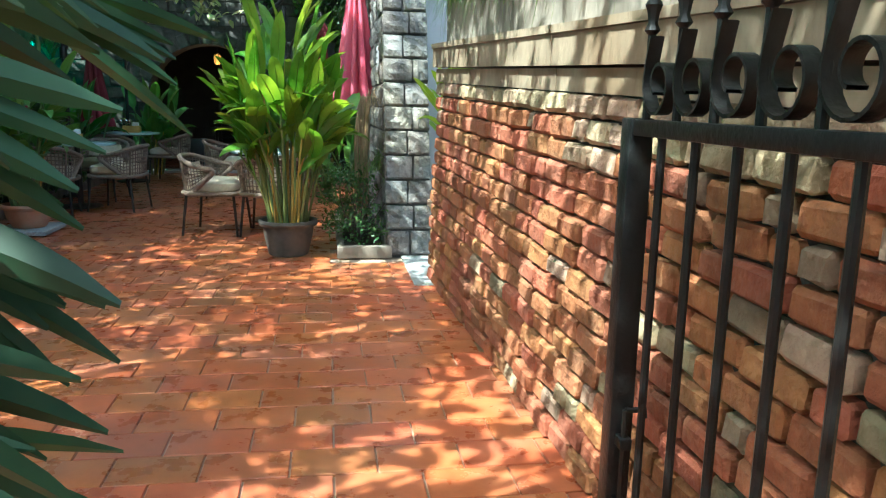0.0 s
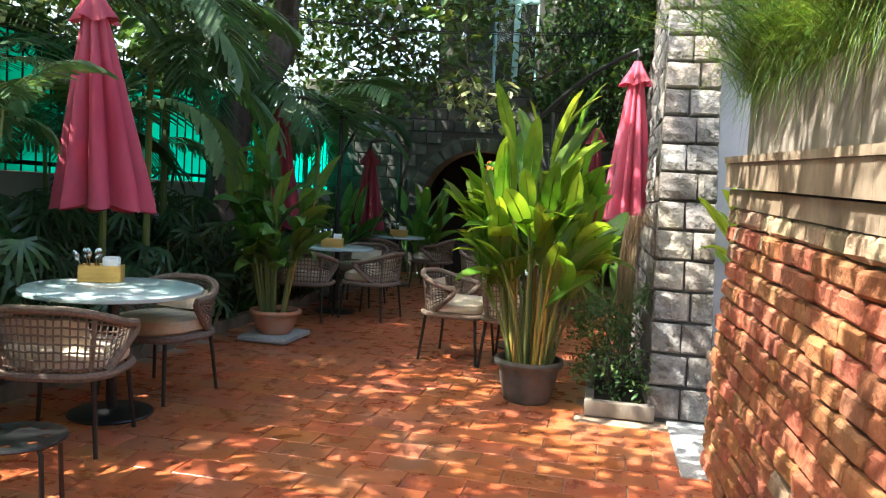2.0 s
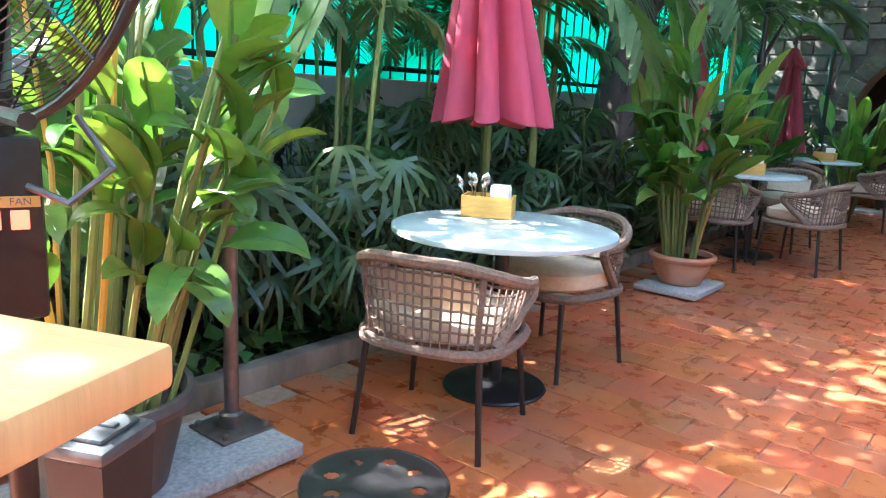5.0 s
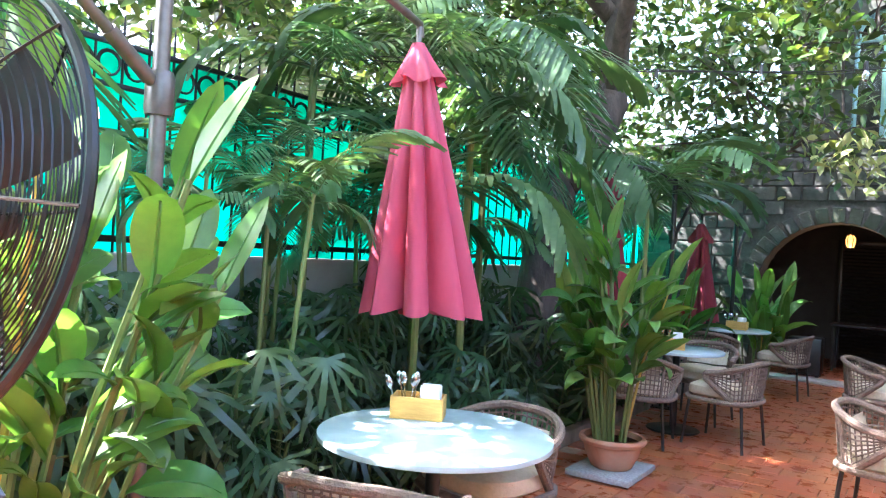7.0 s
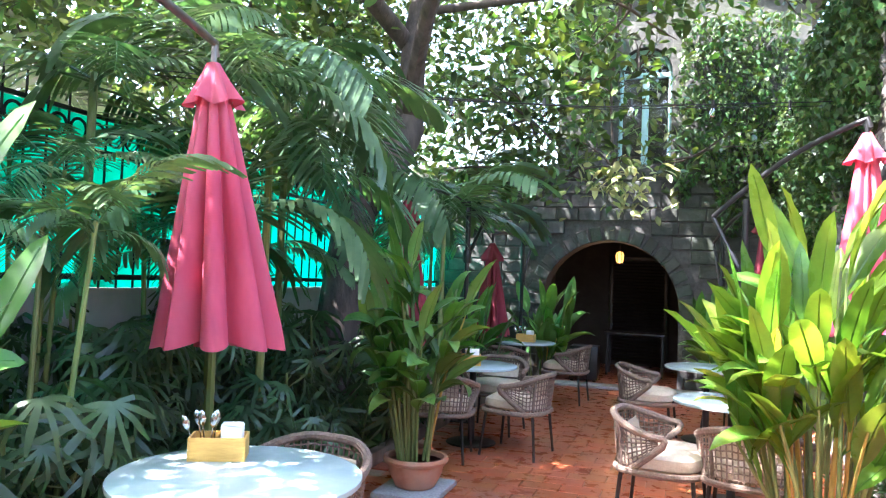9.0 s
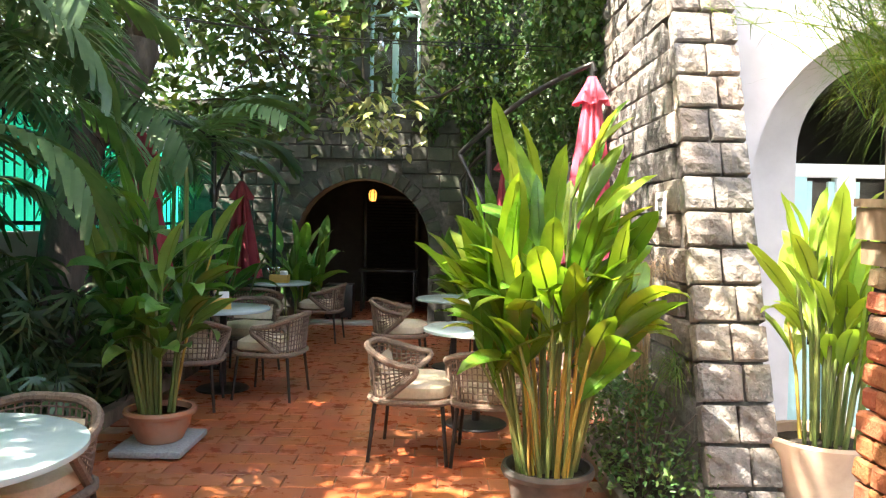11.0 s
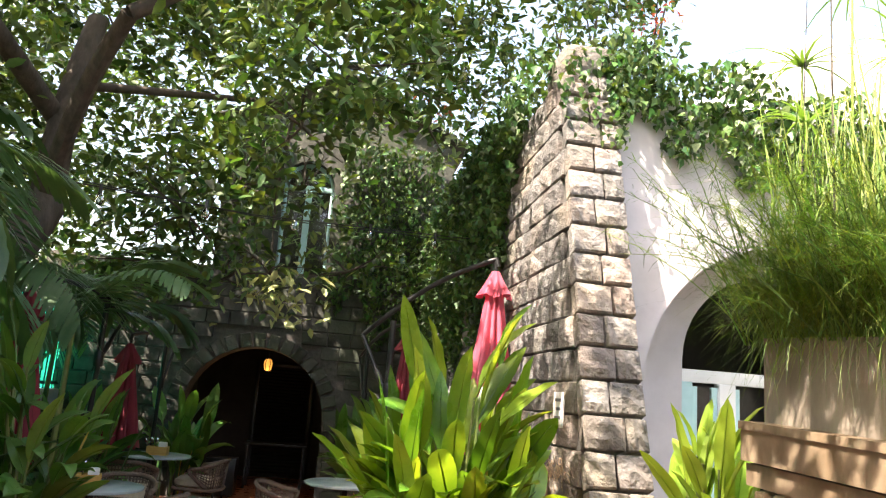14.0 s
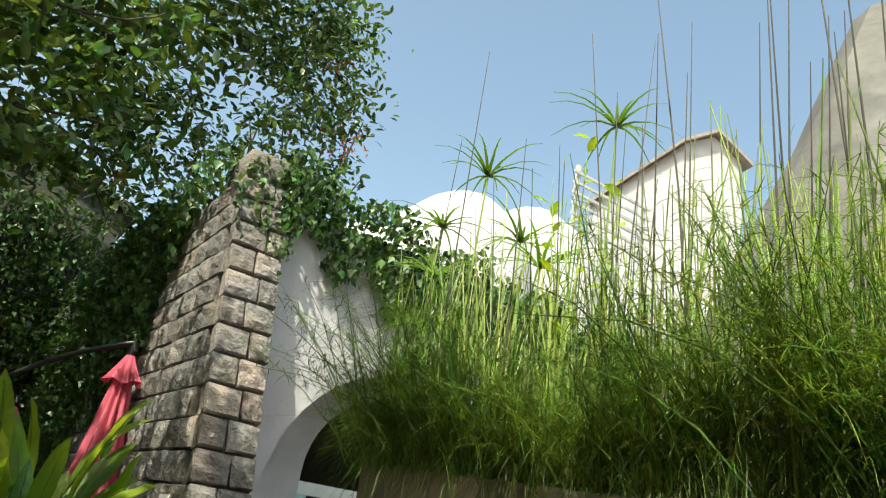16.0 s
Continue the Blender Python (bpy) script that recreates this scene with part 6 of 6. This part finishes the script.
vine = thing("climbing_vine", "thin leafy vine shoot rising above the reeds", "vine", pose(1.55, 8.0, 2.0))
rv = random.Random(12)
for i, (dx, dy, h) in enumerate([(0.0, 0.0, 1.75), (0.10, -0.14, 1.5), (-0.12, 0.1, 1.35)]):
    line = [Vector((dx * (0.3 + q * 0.7) + 0.03 * math.sin(q * 7 + i), dy * (0.3 + q * 0.7) + 0.03 * math.cos(q * 5), h * q)) for q in (0, 0.2, 0.4, 0.6, 0.8, 1.0)]
    part("stem", Shape().tube(line, [0.005, 0.0045, 0.004, 0.0035, 0.003, 0.002], 5), REED, vine)
    if i == 0:
        vine_leaf = Shape().add(*OVAL).mesh("leaf", LEAF_LIME, True)
    for k in range(11):
        q = 0.45 + 0.55 * k / 10
        j = min(4, int(q * 5))
        c = line[j].lerp(line[j + 1], q * 5 - j)
        part("leaf", vine_leaf, None, vine, at=pose(c.x, c.y, c.z, 0, 0, rv.uniform(0, 360)) @ pose(0, 0, 0, rv.uniform(-30, 30), rv.uniform(-50, 20), 0) @ Matrix.Scale(rv.uniform(0.06, 0.11), 4))

# ---- distance ----
house = thing("house", "white house with a pale brown gabled roof beyond the garden", "house", pose(25.0, 24.4, 0, 0, 0, -14) @ Matrix.Diagonal((0.82, 1, 1, 1)))
part("wall", Shape().add([(-1.95, 0, 0), (1.95, 0, 0), (1.95, 8, 0), (-1.95, 8, 0), (-1.95, 0, 20.3), (1.95, 0, 20.3), (1.95, 8, 20.3), (-1.95, 8, 20.3), (0, 0, 21.25), (0, 8, 21.25)],
                         [(0, 1, 5, 8, 4), (2, 3, 7, 9, 6), (1, 2, 6, 5), (3, 0, 4, 7), (4, 8, 9, 7), (5, 6, 9, 8)]), WHITEWASH, house, smooth=False)
for sx in (-1, 1):
    part("roof", Shape().add([(0, -0.4, 21.5), (0, 8.4, 21.5), (sx * 2.35, 8.4, 20.32), (sx * 2.35, -0.4, 20.32), (0, -0.4, 21.32), (0, 8.4, 21.32), (sx * 2.35, 8.4, 20.14), (sx * 2.35, -0.4, 20.14)],
                             [(0, 1, 2, 3), (7, 6, 5, 4), (0, 3, 7, 4), (1, 5, 6, 2), (3, 2, 6, 7), (0, 4, 5, 1)]), ROOF, house, smooth=False)
rr = random.Random(9)
for cx, cy, w, h in ((12.8, 26, 2.6, 13.6), (16.4, 26.5, 2.8, 14.5), (10.0, 27, 2.2, 11.6), (19.0, 27.5, 2.2, 13.2)):
    rock = Shape()
    rock.lathe([(w, 0), (w, h * 0.8), (w * 0.85, h * 0.9), (w * 0.5, h * 0.97), (w * 0.1, h)], 18, (cx, cy, 0), lambda q, z: 1 + 0.08 * math.sin(3 * q + z))
    solid("white_building", rock, WHITEWASH, "white rounded building top beyond the planter", "building", smooth=True)
rail_far = thing("slatted_screen", "pale slatted screen between the far white buildings", "screen", pose(18.9, 24.6, 0))
for sx in (-1.9, 1.9):
    part("post", Shape().box((sx - 0.08, 0.041, -0.12), (sx + 0.08, 0.2, 16.3), 0.01), LOWWALL, rail_far)
for i in range(6):
    part("slat", Shape().box((-2.2, -0.04, 13.6 + i * 0.45), (2.2, 0.04, 13.72 + i * 0.45)), LOWWALL, rail_far, smooth=False)
boulder = Shape()
n, rows = 22, 14
for j in range(rows + 1):
    u = j / rows
    for k in range(n):
        a = 2 * math.pi * k / n
        rad = (1.35 - 1.0 * max(0, (u - 0.5)) / 0.5) * (1 + 0.10 * math.sin(3 * a + 5 * u) + 0.07 * math.sin(7 * a - 9 * u))
        boulder.v.append((4.75 + 0.75 * u * u + rad * math.cos(a), 8.2 + rad * math.sin(a), 7.0 * u - 0.1))
for j in range(rows):
    for k in range(n):
        boulder.f.append((j * n + k, j * n + (k + 1) % n, (j + 1) * n + (k + 1) % n, (j + 1) * n + k))
boulder.f.append(tuple(rows * n + k for k in range(n)))
solid("rock_pillar", boulder, ROCK, "tall weathered grey rock rising behind the reeds", "rock")

# ---- gate ----
gate = thing("iron_gate", "black wrought iron gate standing open against the wall", "gate", pose(0.93, 5.12, 0, 0, 0, 178))
GL = 1.15
part("stile", Shape().box((-0.03, -0.03, 0.06), (0.03, 0.03, 1.235), 0.005), BLACK_IRON, gate)
part("stile", Shape().box((-0.024, GL - 0.024, 0.06), (0.024, GL + 0.024, 1.235), 0.004), BLACK_IRON, gate)
part("top_rail", Shape().box((-0.022, 0.025, 1.195), (0.022, GL - 0.025, 1.232), 0.004), BLACK_IRON, gate)
part("bottom_rail", Shape().box((-0.018, 0.025, 0.10), (0.018, GL - 0.025, 0.14), 0.004), BLACK_IRON, gate)
for i in range(6):
    y = 0.15 + i * 0.165
    part("bar", Shape().tube([(0, y, 0.14), (0, y, 1.196)], 0.010, 8), BLACK_IRON, gate)
for i in range(7):
    y = 0.05 + i * 0.165
    s = Shape().tube([(0, y, 1.23), (0, y, 1.42)], 0.010, 8)
    s.lathe([(0.010, 1.42), (0.019, 1.43), (0.011, 1.445), (0.015, 1.47), (0.021, 1.485), (0.012, 1.50), (0.016, 1.53), (0.008, 1.56), (0.001, 1.60)], 8, (0, y, 0))
    part("finial", s, BLACK_IRON, gate)
for i in range(7):
    yc = 0.05 + i * 0.165 + 0.080
    pts = []
    for q in range(26):
        a = math.pi * 0.95 + q * 0.30
        rad = 0.076 - 0.0021 * q
        pts.append((yc + rad * math.cos(a), 1.310 + rad * math.sin(a)))
    pts = [(yc - 0.050, 1.415), (yc - 0.068, 1.36)] + pts
    s = Shape()
    vs = []
    for k, (yy, zz) in enumerate(pts):
        a = pts[max(0, k - 1)]
        b = pts[min(len(pts) - 1, k + 1)]
        ty, tz = b[0] - a[0], b[1] - a[1]
        L = math.hypot(ty, tz)
        ny_, nz_ = -tz / L * 0.0035, ty / L * 0.0035
        vs += [(-0.016, yy + ny_, zz + nz_), (0.016, yy + ny_, zz + nz_), (0.016, yy - ny_, zz - nz_), (-0.016, yy - ny_, zz - nz_)]
    fs = []
    for k in range(len(pts) - 1):
        for e in range(4):
            fs.append((k * 4 + e, k * 4 + (e + 1) % 4, k * 4 + 4 + (e + 1) % 4, k * 4 + 4 + e))
    s.add(vs, fs)
    part("scroll", s, BLACK_IRON, gate)
bolt = part("drop_bolt", Shape().tube([(0.0, 0.05, 0.12), (0.0, 0.05, 0.52)], 0.008, 8).tube([(0, 0.05, 0.52), (-0.05, 0.05, 0.52), (-0.05, 0.05, 0.50)], 0.008, 8), BLACK_IRON, gate)
for z in (0.25, 0.42):
    part("keeper", Shape().box((-0.015, 0.02, z), (0.015, 0.07, z + 0.03), 0.003), BLACK_IRON, gate)

# ---- arch lamp, alcove things, sign ----
lamp = thing("hanging_lantern", "glowing amber lantern hanging in the dark arch", "lantern", pose(-1.74, 17.62, 1.98))
part("shade", Shape().lathe([(0.035, -0.09), (0.055, -0.06), (0.065, 0.02), (0.05, 0.07), (0.02, 0.09)], 12), LAMP_GLOW, lamp)
for i in range(6):
    a = i * math.pi / 3
    part("cage_bar", Shape().tube([(0.045 * math.cos(a), 0.045 * math.sin(a), -0.1), (0.075 * math.cos(a), 0.075 * math.sin(a), 0.02), (0.03 * math.cos(a), 0.03 * math.sin(a), 0.1)], 0.005, 4), BLACK_IRON, lamp)
part("chain", Shape().tube([(0, 0, 0.09), (0, 0, 0.30)], 0.006, 5), BLACK_IRON, lamp)
bulb = new("lantern_light", bpy.data.lights.new("lantern_light", "POINT"))
bulb.data.energy, bulb.data.color, bulb.data.shadow_soft_size = 0.7, (1.0, 0.6, 0.3), 0.06
bulb.location = (-1.74, 17.55, 1.80)
shutter = thing("louvred_door", "dark louvred wooden door at the back of the arch", "door", pose(-1.6, 20.3, 0))
part("door_frame", Shape().box((-0.55, -0.03, 0), (-0.47, 0.03, 2.1), 0.004).box((0.47, -0.03, 0), (0.55, 0.03, 2.1), 0.004).box((-0.47, -0.03, 2.02), (0.47, 0.03, 2.1), 0.004), BLACK_STEEL, shutter)
sl = Shape().box((-0.47, -0.02, -0.004), (0.47, 0.02, 0.004)).mesh("slat", DARK_PLASTIC)
for i in range(32):
    part("slat", sl, None, shutter, at=pose(0, 0, 0.1 + i * 0.06, 35))
bench = thing("side_table", "dark low side table inside the arch", "table", pose(-1.55, 18.9, 0))
part("tabletop", Shape().box((-0.5, -0.25, 0.70), (0.5, 0.25, 0.74), 0.006), DARK_PLASTIC, bench)
for sx in (-1, 1):
    for sy in (-1, 1):
        part("leg", Shape().box((sx * 0.45 - 0.02, sy * 0.2 - 0.02, 0), (sx * 0.45 + 0.02, sy * 0.2 + 0.02, 0.70), 0.003), DARK_PLASTIC, bench)
cab = thing("speaker_cabinet", "black box cabinet standing before the arch", "cabinet", pose(-2.25, 17.75, 0.012))
part("body", Shape().box((-0.22, -0.18, 0.03), (0.22, 0.18, 0.55), 0.01), BLACK_STEEL, cab)
part("feet", Shape().box((-0.2, -0.16, 0), (-0.15, -0.11, 0.03)).box((0.15, -0.16, 0), (0.2, -0.11, 0.03)).box((-0.2, 0.11, 0), (-0.15, 0.16, 0.03)).box((0.15, 0.11, 0), (0.2, 0.16, 0.03)), BLACK_STEEL, cab, smooth=False)
sign = thing("wall_sign", "small white notice plate with grey lines on the stone", "sign", pose(0.665, 10.45, 1.66))
part("plate", Shape().box((-0.012, -0.10, -0.11), (0.0, 0.10, 0.11), 0.003), PLATE, sign)
for i in range(3):
    part("text_bar", Shape().box((-0.016, -0.06, 0.05 - i * 0.055), (-0.0125, 0.06 - 0.03 * (i % 2), 0.07 - i * 0.055)), INK, sign, smooth=False)
cable = solid("overhead_cable", Shape().tube([(-4.6, 10.0, 2.95), (-3, 11.0, 2.95), (-1.5, 12.0, 3.05), (0.7, 13.4, 3.35)], 0.006, 5).tube([(-4.6, 10.3, 3.05), (-3, 11.2, 3.02), (-1.5, 12.3, 3.1), (0.7, 13.8, 3.4)], 0.005, 5), BLACK_STEEL,
              "thin dark cables strung across the courtyard", "cable")

for i, q in enumerate((0.12, 0.3, 0.48, 0.66, 0.84)):
    p = Vector((-3, 11.0, 2.95)).lerp(Vector((0.7, 13.4, 3.35)), q)
    b = thing("string_bulb", "small clear glass bulb hanging from the cable", "bulb", pose(p.x, p.y, p.z - 0.02), group="string bulbs")
    part("socket", Shape().tube([(0, 0, 0.02), (0, 0, -0.05)], 0.014, 8), BLACK_STEEL, b)
    part("glass", Shape().lathe([(0.012, -0.05), (0.028, -0.08), (0.032, -0.10), (0.024, -0.125), (0.004, -0.135)], 12), PANE, b)


# ---- pieces: bricks, stones, tiles ----
def rough_block(name, dx, dy, dz, material, seed, bev=0.012, jit=0.004, rough=0.0, axis=0):
    """A block with uneven rounded faces; axis names the outward direction that is rough."""
    r = random.Random(seed)
    bm = bmesh.new()
    bmesh.ops.create_cube(bm, size=1.0)
    for v_ in bm.verts:
        v_.co = Vector((v_.co.x * dx, v_.co.y * dy, v_.co.z * dz))
    bmesh.ops.bevel(bm, geom=bm.edges[:], offset=bev, segments=1, affect="EDGES")
    for v_ in bm.verts:
        v_.co += Vector((r.uniform(-1, 1), r.uniform(-1, 1), r.uniform(-1, 1))) * jit
    if rough:
        far = [f_ for f_ in bm.faces if f_.normal[axis] < -0.8]
        res = bmesh.ops.subdivide_edges(bm, edges=list({e for f_ in far for e in f_.edges}), cuts=3, use_grid_fill=True)
        half = (dx, dy)[axis] / 2
        for v_ in bm.verts:
            if v_.co[axis] < -half + 0.008:
                o = 1 - axis
                edge = min(1.0, (1 - abs(v_.co[o]) / ((dx, dy)[o] / 2)) * 4, (1 - abs(v_.co.z) / (dz / 2)) * 3)
                v_.co[axis] -= rough * max(0.0, edge) * r.uniform(0.1, 1.0)
    me = bpy.data.meshes.new(name)
    bm.to_mesh(me)
    bm.free()
    me.materials.append(material)
    return me


rp = random.Random(77)
BRICKS = [rough_block("brick", 0.10, L, 0.086, BRICK, i, 0.013, 0.004) for i, L in enumerate((0.215, 0.205, 0.225, 0.21, 0.10, 0.105))]
PALE = [rough_block("brick", 0.10, L, 0.082, BRICK_PALE, 30 + i, 0.014, 0.005) for i, L in enumerate((0.215, 0.205, 0.10))]
LENS, PLENS = (0.215, 0.205, 0.225, 0.21, 0.10, 0.105), (0.215, 0.205, 0.10)
rest = []
CH = 0.0943
for row in range(15):
    u = 0.0
    first = True
    while u < 6.3:
        pale = row == 14 or (row == 13 and rp.random() < 0.45) or (row == 12 and rp.random() < 0.15) or rp.random() < 0.015 + min(0.4, 0.16 * max(0.0, u - 2.4))
        i = (rp.randrange(3) if pale else rp.choice((0, 1, 2, 3, 4, 0, 1)))
        if first and row % 2:
            i = 2 if pale else 4
        first = False
        L = (PLENS if pale else LENS)[i]
        c = wall_point(u + L / 2, (row + 0.5) * CH, rp.uniform(-0.010, 0.013) - 0.045)
        k = 1 - 0.027 * (u + L / 2)
        m = Matrix.Translation(c) @ pose(0, 0, 0, 1.4 + rp.uniform(-1.6, 1.6), rp.uniform(-4, 3), 2.6 + rp.uniform(-3, 3)) @ Matrix.Diagonal((1, 1, k * rp.uniform(0.95, 1.02), 1))
        me = (PALE if pale else BRICKS)[i]
        if u < 4.55 and len(rest) < 9999:
            part("brick", me, None, wall_east, at=m)
        else:
            rest.append((me, m))
        u += L + 0.011
s = Shape()
for me, m in rest:
    s.add([m @ v_.co for v_ in me.vertices], [tuple(p.vertices) for p in me.polygons])
tagged(part("brickwork", s, BRICK_JOINED, wall_east, smooth=False), kind="stuff")

# stones of the battered end and of the side wall
SF = [rough_block("stone", 0.20 * q, 0.10, 0.196, STONE, 50 + i, 0.008, 0.005, 0.030, 1) for i, q in enumerate((1.0, 1.0, 1.15, 0.85))]
SS = [rough_block("stone", 0.10, L, 0.196, STONE, 60 + i, 0.008, 0.005, 0.026, 0) for i, L in enumerate((0.36, 0.30, 0.42, 0.26))]
SL = (0.36, 0.30, 0.42, 0.26)
far_rest = Shape()
rows = 20
SH = 0.2045
for row in range(rows):
    z = (row + 0.5) * SH
    split = BX0 + (0.23 if row % 2 else 0.17) + rp.uniform(-0.02, 0.02)
    for x0, x1 in ((BX0 - 0.02, split - 0.006), (split + 0.006, BX1)):
        me = SF[rp.randrange(4)]
        w = (0.20, 0.20, 0.23, 0.17)[SF.index(me)]
        part("stone", me, None, wall_stone, at=pose((x0 + x1) / 2, front_y(z) + 0.035, z, -19, 0, 0) @ Matrix.Diagonal(((x1 - x0) / w, 1, 1.0, 1)))
    y = front_y(z) + 0.10 + (0.12 if row % 2 else 0)
    while y < 17.3:
        i = rp.randrange(4)
        m = pose(BX0 + 0.028 + rp.uniform(-0.006, 0.006), y + SL[i] / 2, z)
        if y < 12.4 and z < 3.6:
            part("stone", SS[i], None, wall_stone, at=m)
        else:
            far_rest.add([m @ v_.co for v_ in SS[i].vertices], [tuple(p.vertices) for p in SS[i].polygons])
        y += SL[i] + 0.007
tagged(part("stonework", far_rest, STONE_JOINED, wall_stone, smooth=False), kind="stuff")
part("coping_stone", Shape().box((BX0 - 0.02, front_y(4.09) + 0.0, 4.06), (BX1 + 0.02, front_y(4.09) + 0.5, 4.36), 0.07), STONE, wall_stone)

# courses of the far wall, in stone darkened for shade
fw = Shape()
for row in range(16):
    z = (row + 0.5) * 0.21
    x = fx0 + (0.15 if row % 2 else 0)
    while x < fx1 - 0.1:
        i = rp.randrange(3)
        L = (0.34, 0.28, 0.40)[i]
        cx, dz = x + L / 2, z - CS
        inside = (abs(cx - CX) < CR + L / 2 + 0.02 and z < CS) or (z >= CS and math.hypot(max(abs(cx - CX) - L / 2, 0), max(dz - 0.10, 0)) < CR + 0.24)
        if not inside:
            fw.box((x, FY - 0.03 - rp.uniform(0, 0.02), z - 0.097), (x + L - 0.012, FY + 0.05, z + 0.097), 0.012)
        x += L
for i in range(17):
    a = math.pi * (i + 0.5) / 17
    m = pose(CX + (CR + 0.11) * math.cos(a), FY - 0.005, CS + (CR + 0.11) * math.sin(a), 0, -math.degrees(a), 0)
    fw.box((-0.11, -0.035, -0.082), (0.11, 0.05, 0.082), 0.012, m)
tagged(part("stonework", fw, STONE_SHADED, far_wall, smooth=False), kind="stuff")

# floor tiles in running bond
TW, TL, TG = 0.205, 0.305, 0.007
TILES = [rough_block("tile", TL - TG, TW - TG, 0.03, TILE, 80 + i, 0.0025, 0.0008) for i in range(5)]
far_tiles = Shape()
row = 0
y = 1.1
while y < 17.0:
    x = -3.14 + (TL / 2 if row % 2 else 0)
    while x < 1.15:
        cx, cy = x + TL / 2, y + TW / 2
        edge = 0.86 + 0.045 * max(0.0, WALL_END - cy) if cy < WALL_END else 0.80
        if cx + TL / 2 < edge + 0.34 and not (cx > 0.15 and 9.4 < cy < 11.4 and cx < 0.75 and cx - TL / 2 > 0.2) and not (cy > 9.35 and cx + TL / 2 > 0.80):
            me = TILES[rp.randrange(5)]
            m = pose(cx, cy, -0.0155 + rp.uniform(-0.001, 0.001), rp.uniform(-0.25, 0.25), rp.uniform(-0.25, 0.25), rp.uniform(-0.4, 0.4))
            if 5.6 < cy < 9.5 and -2.5 < cx:
                part("tile", me, None, floor, at=m)
            else:
                far_tiles.add([m @ v_.co for v_ in me.vertices], [tuple(p.vertices) for p in me.polygons])
        x += TL
    y += TW
    row += 1
tagged(part("tilework", far_tiles, TILE_JOINED, floor, smooth=False), kind="stuff")
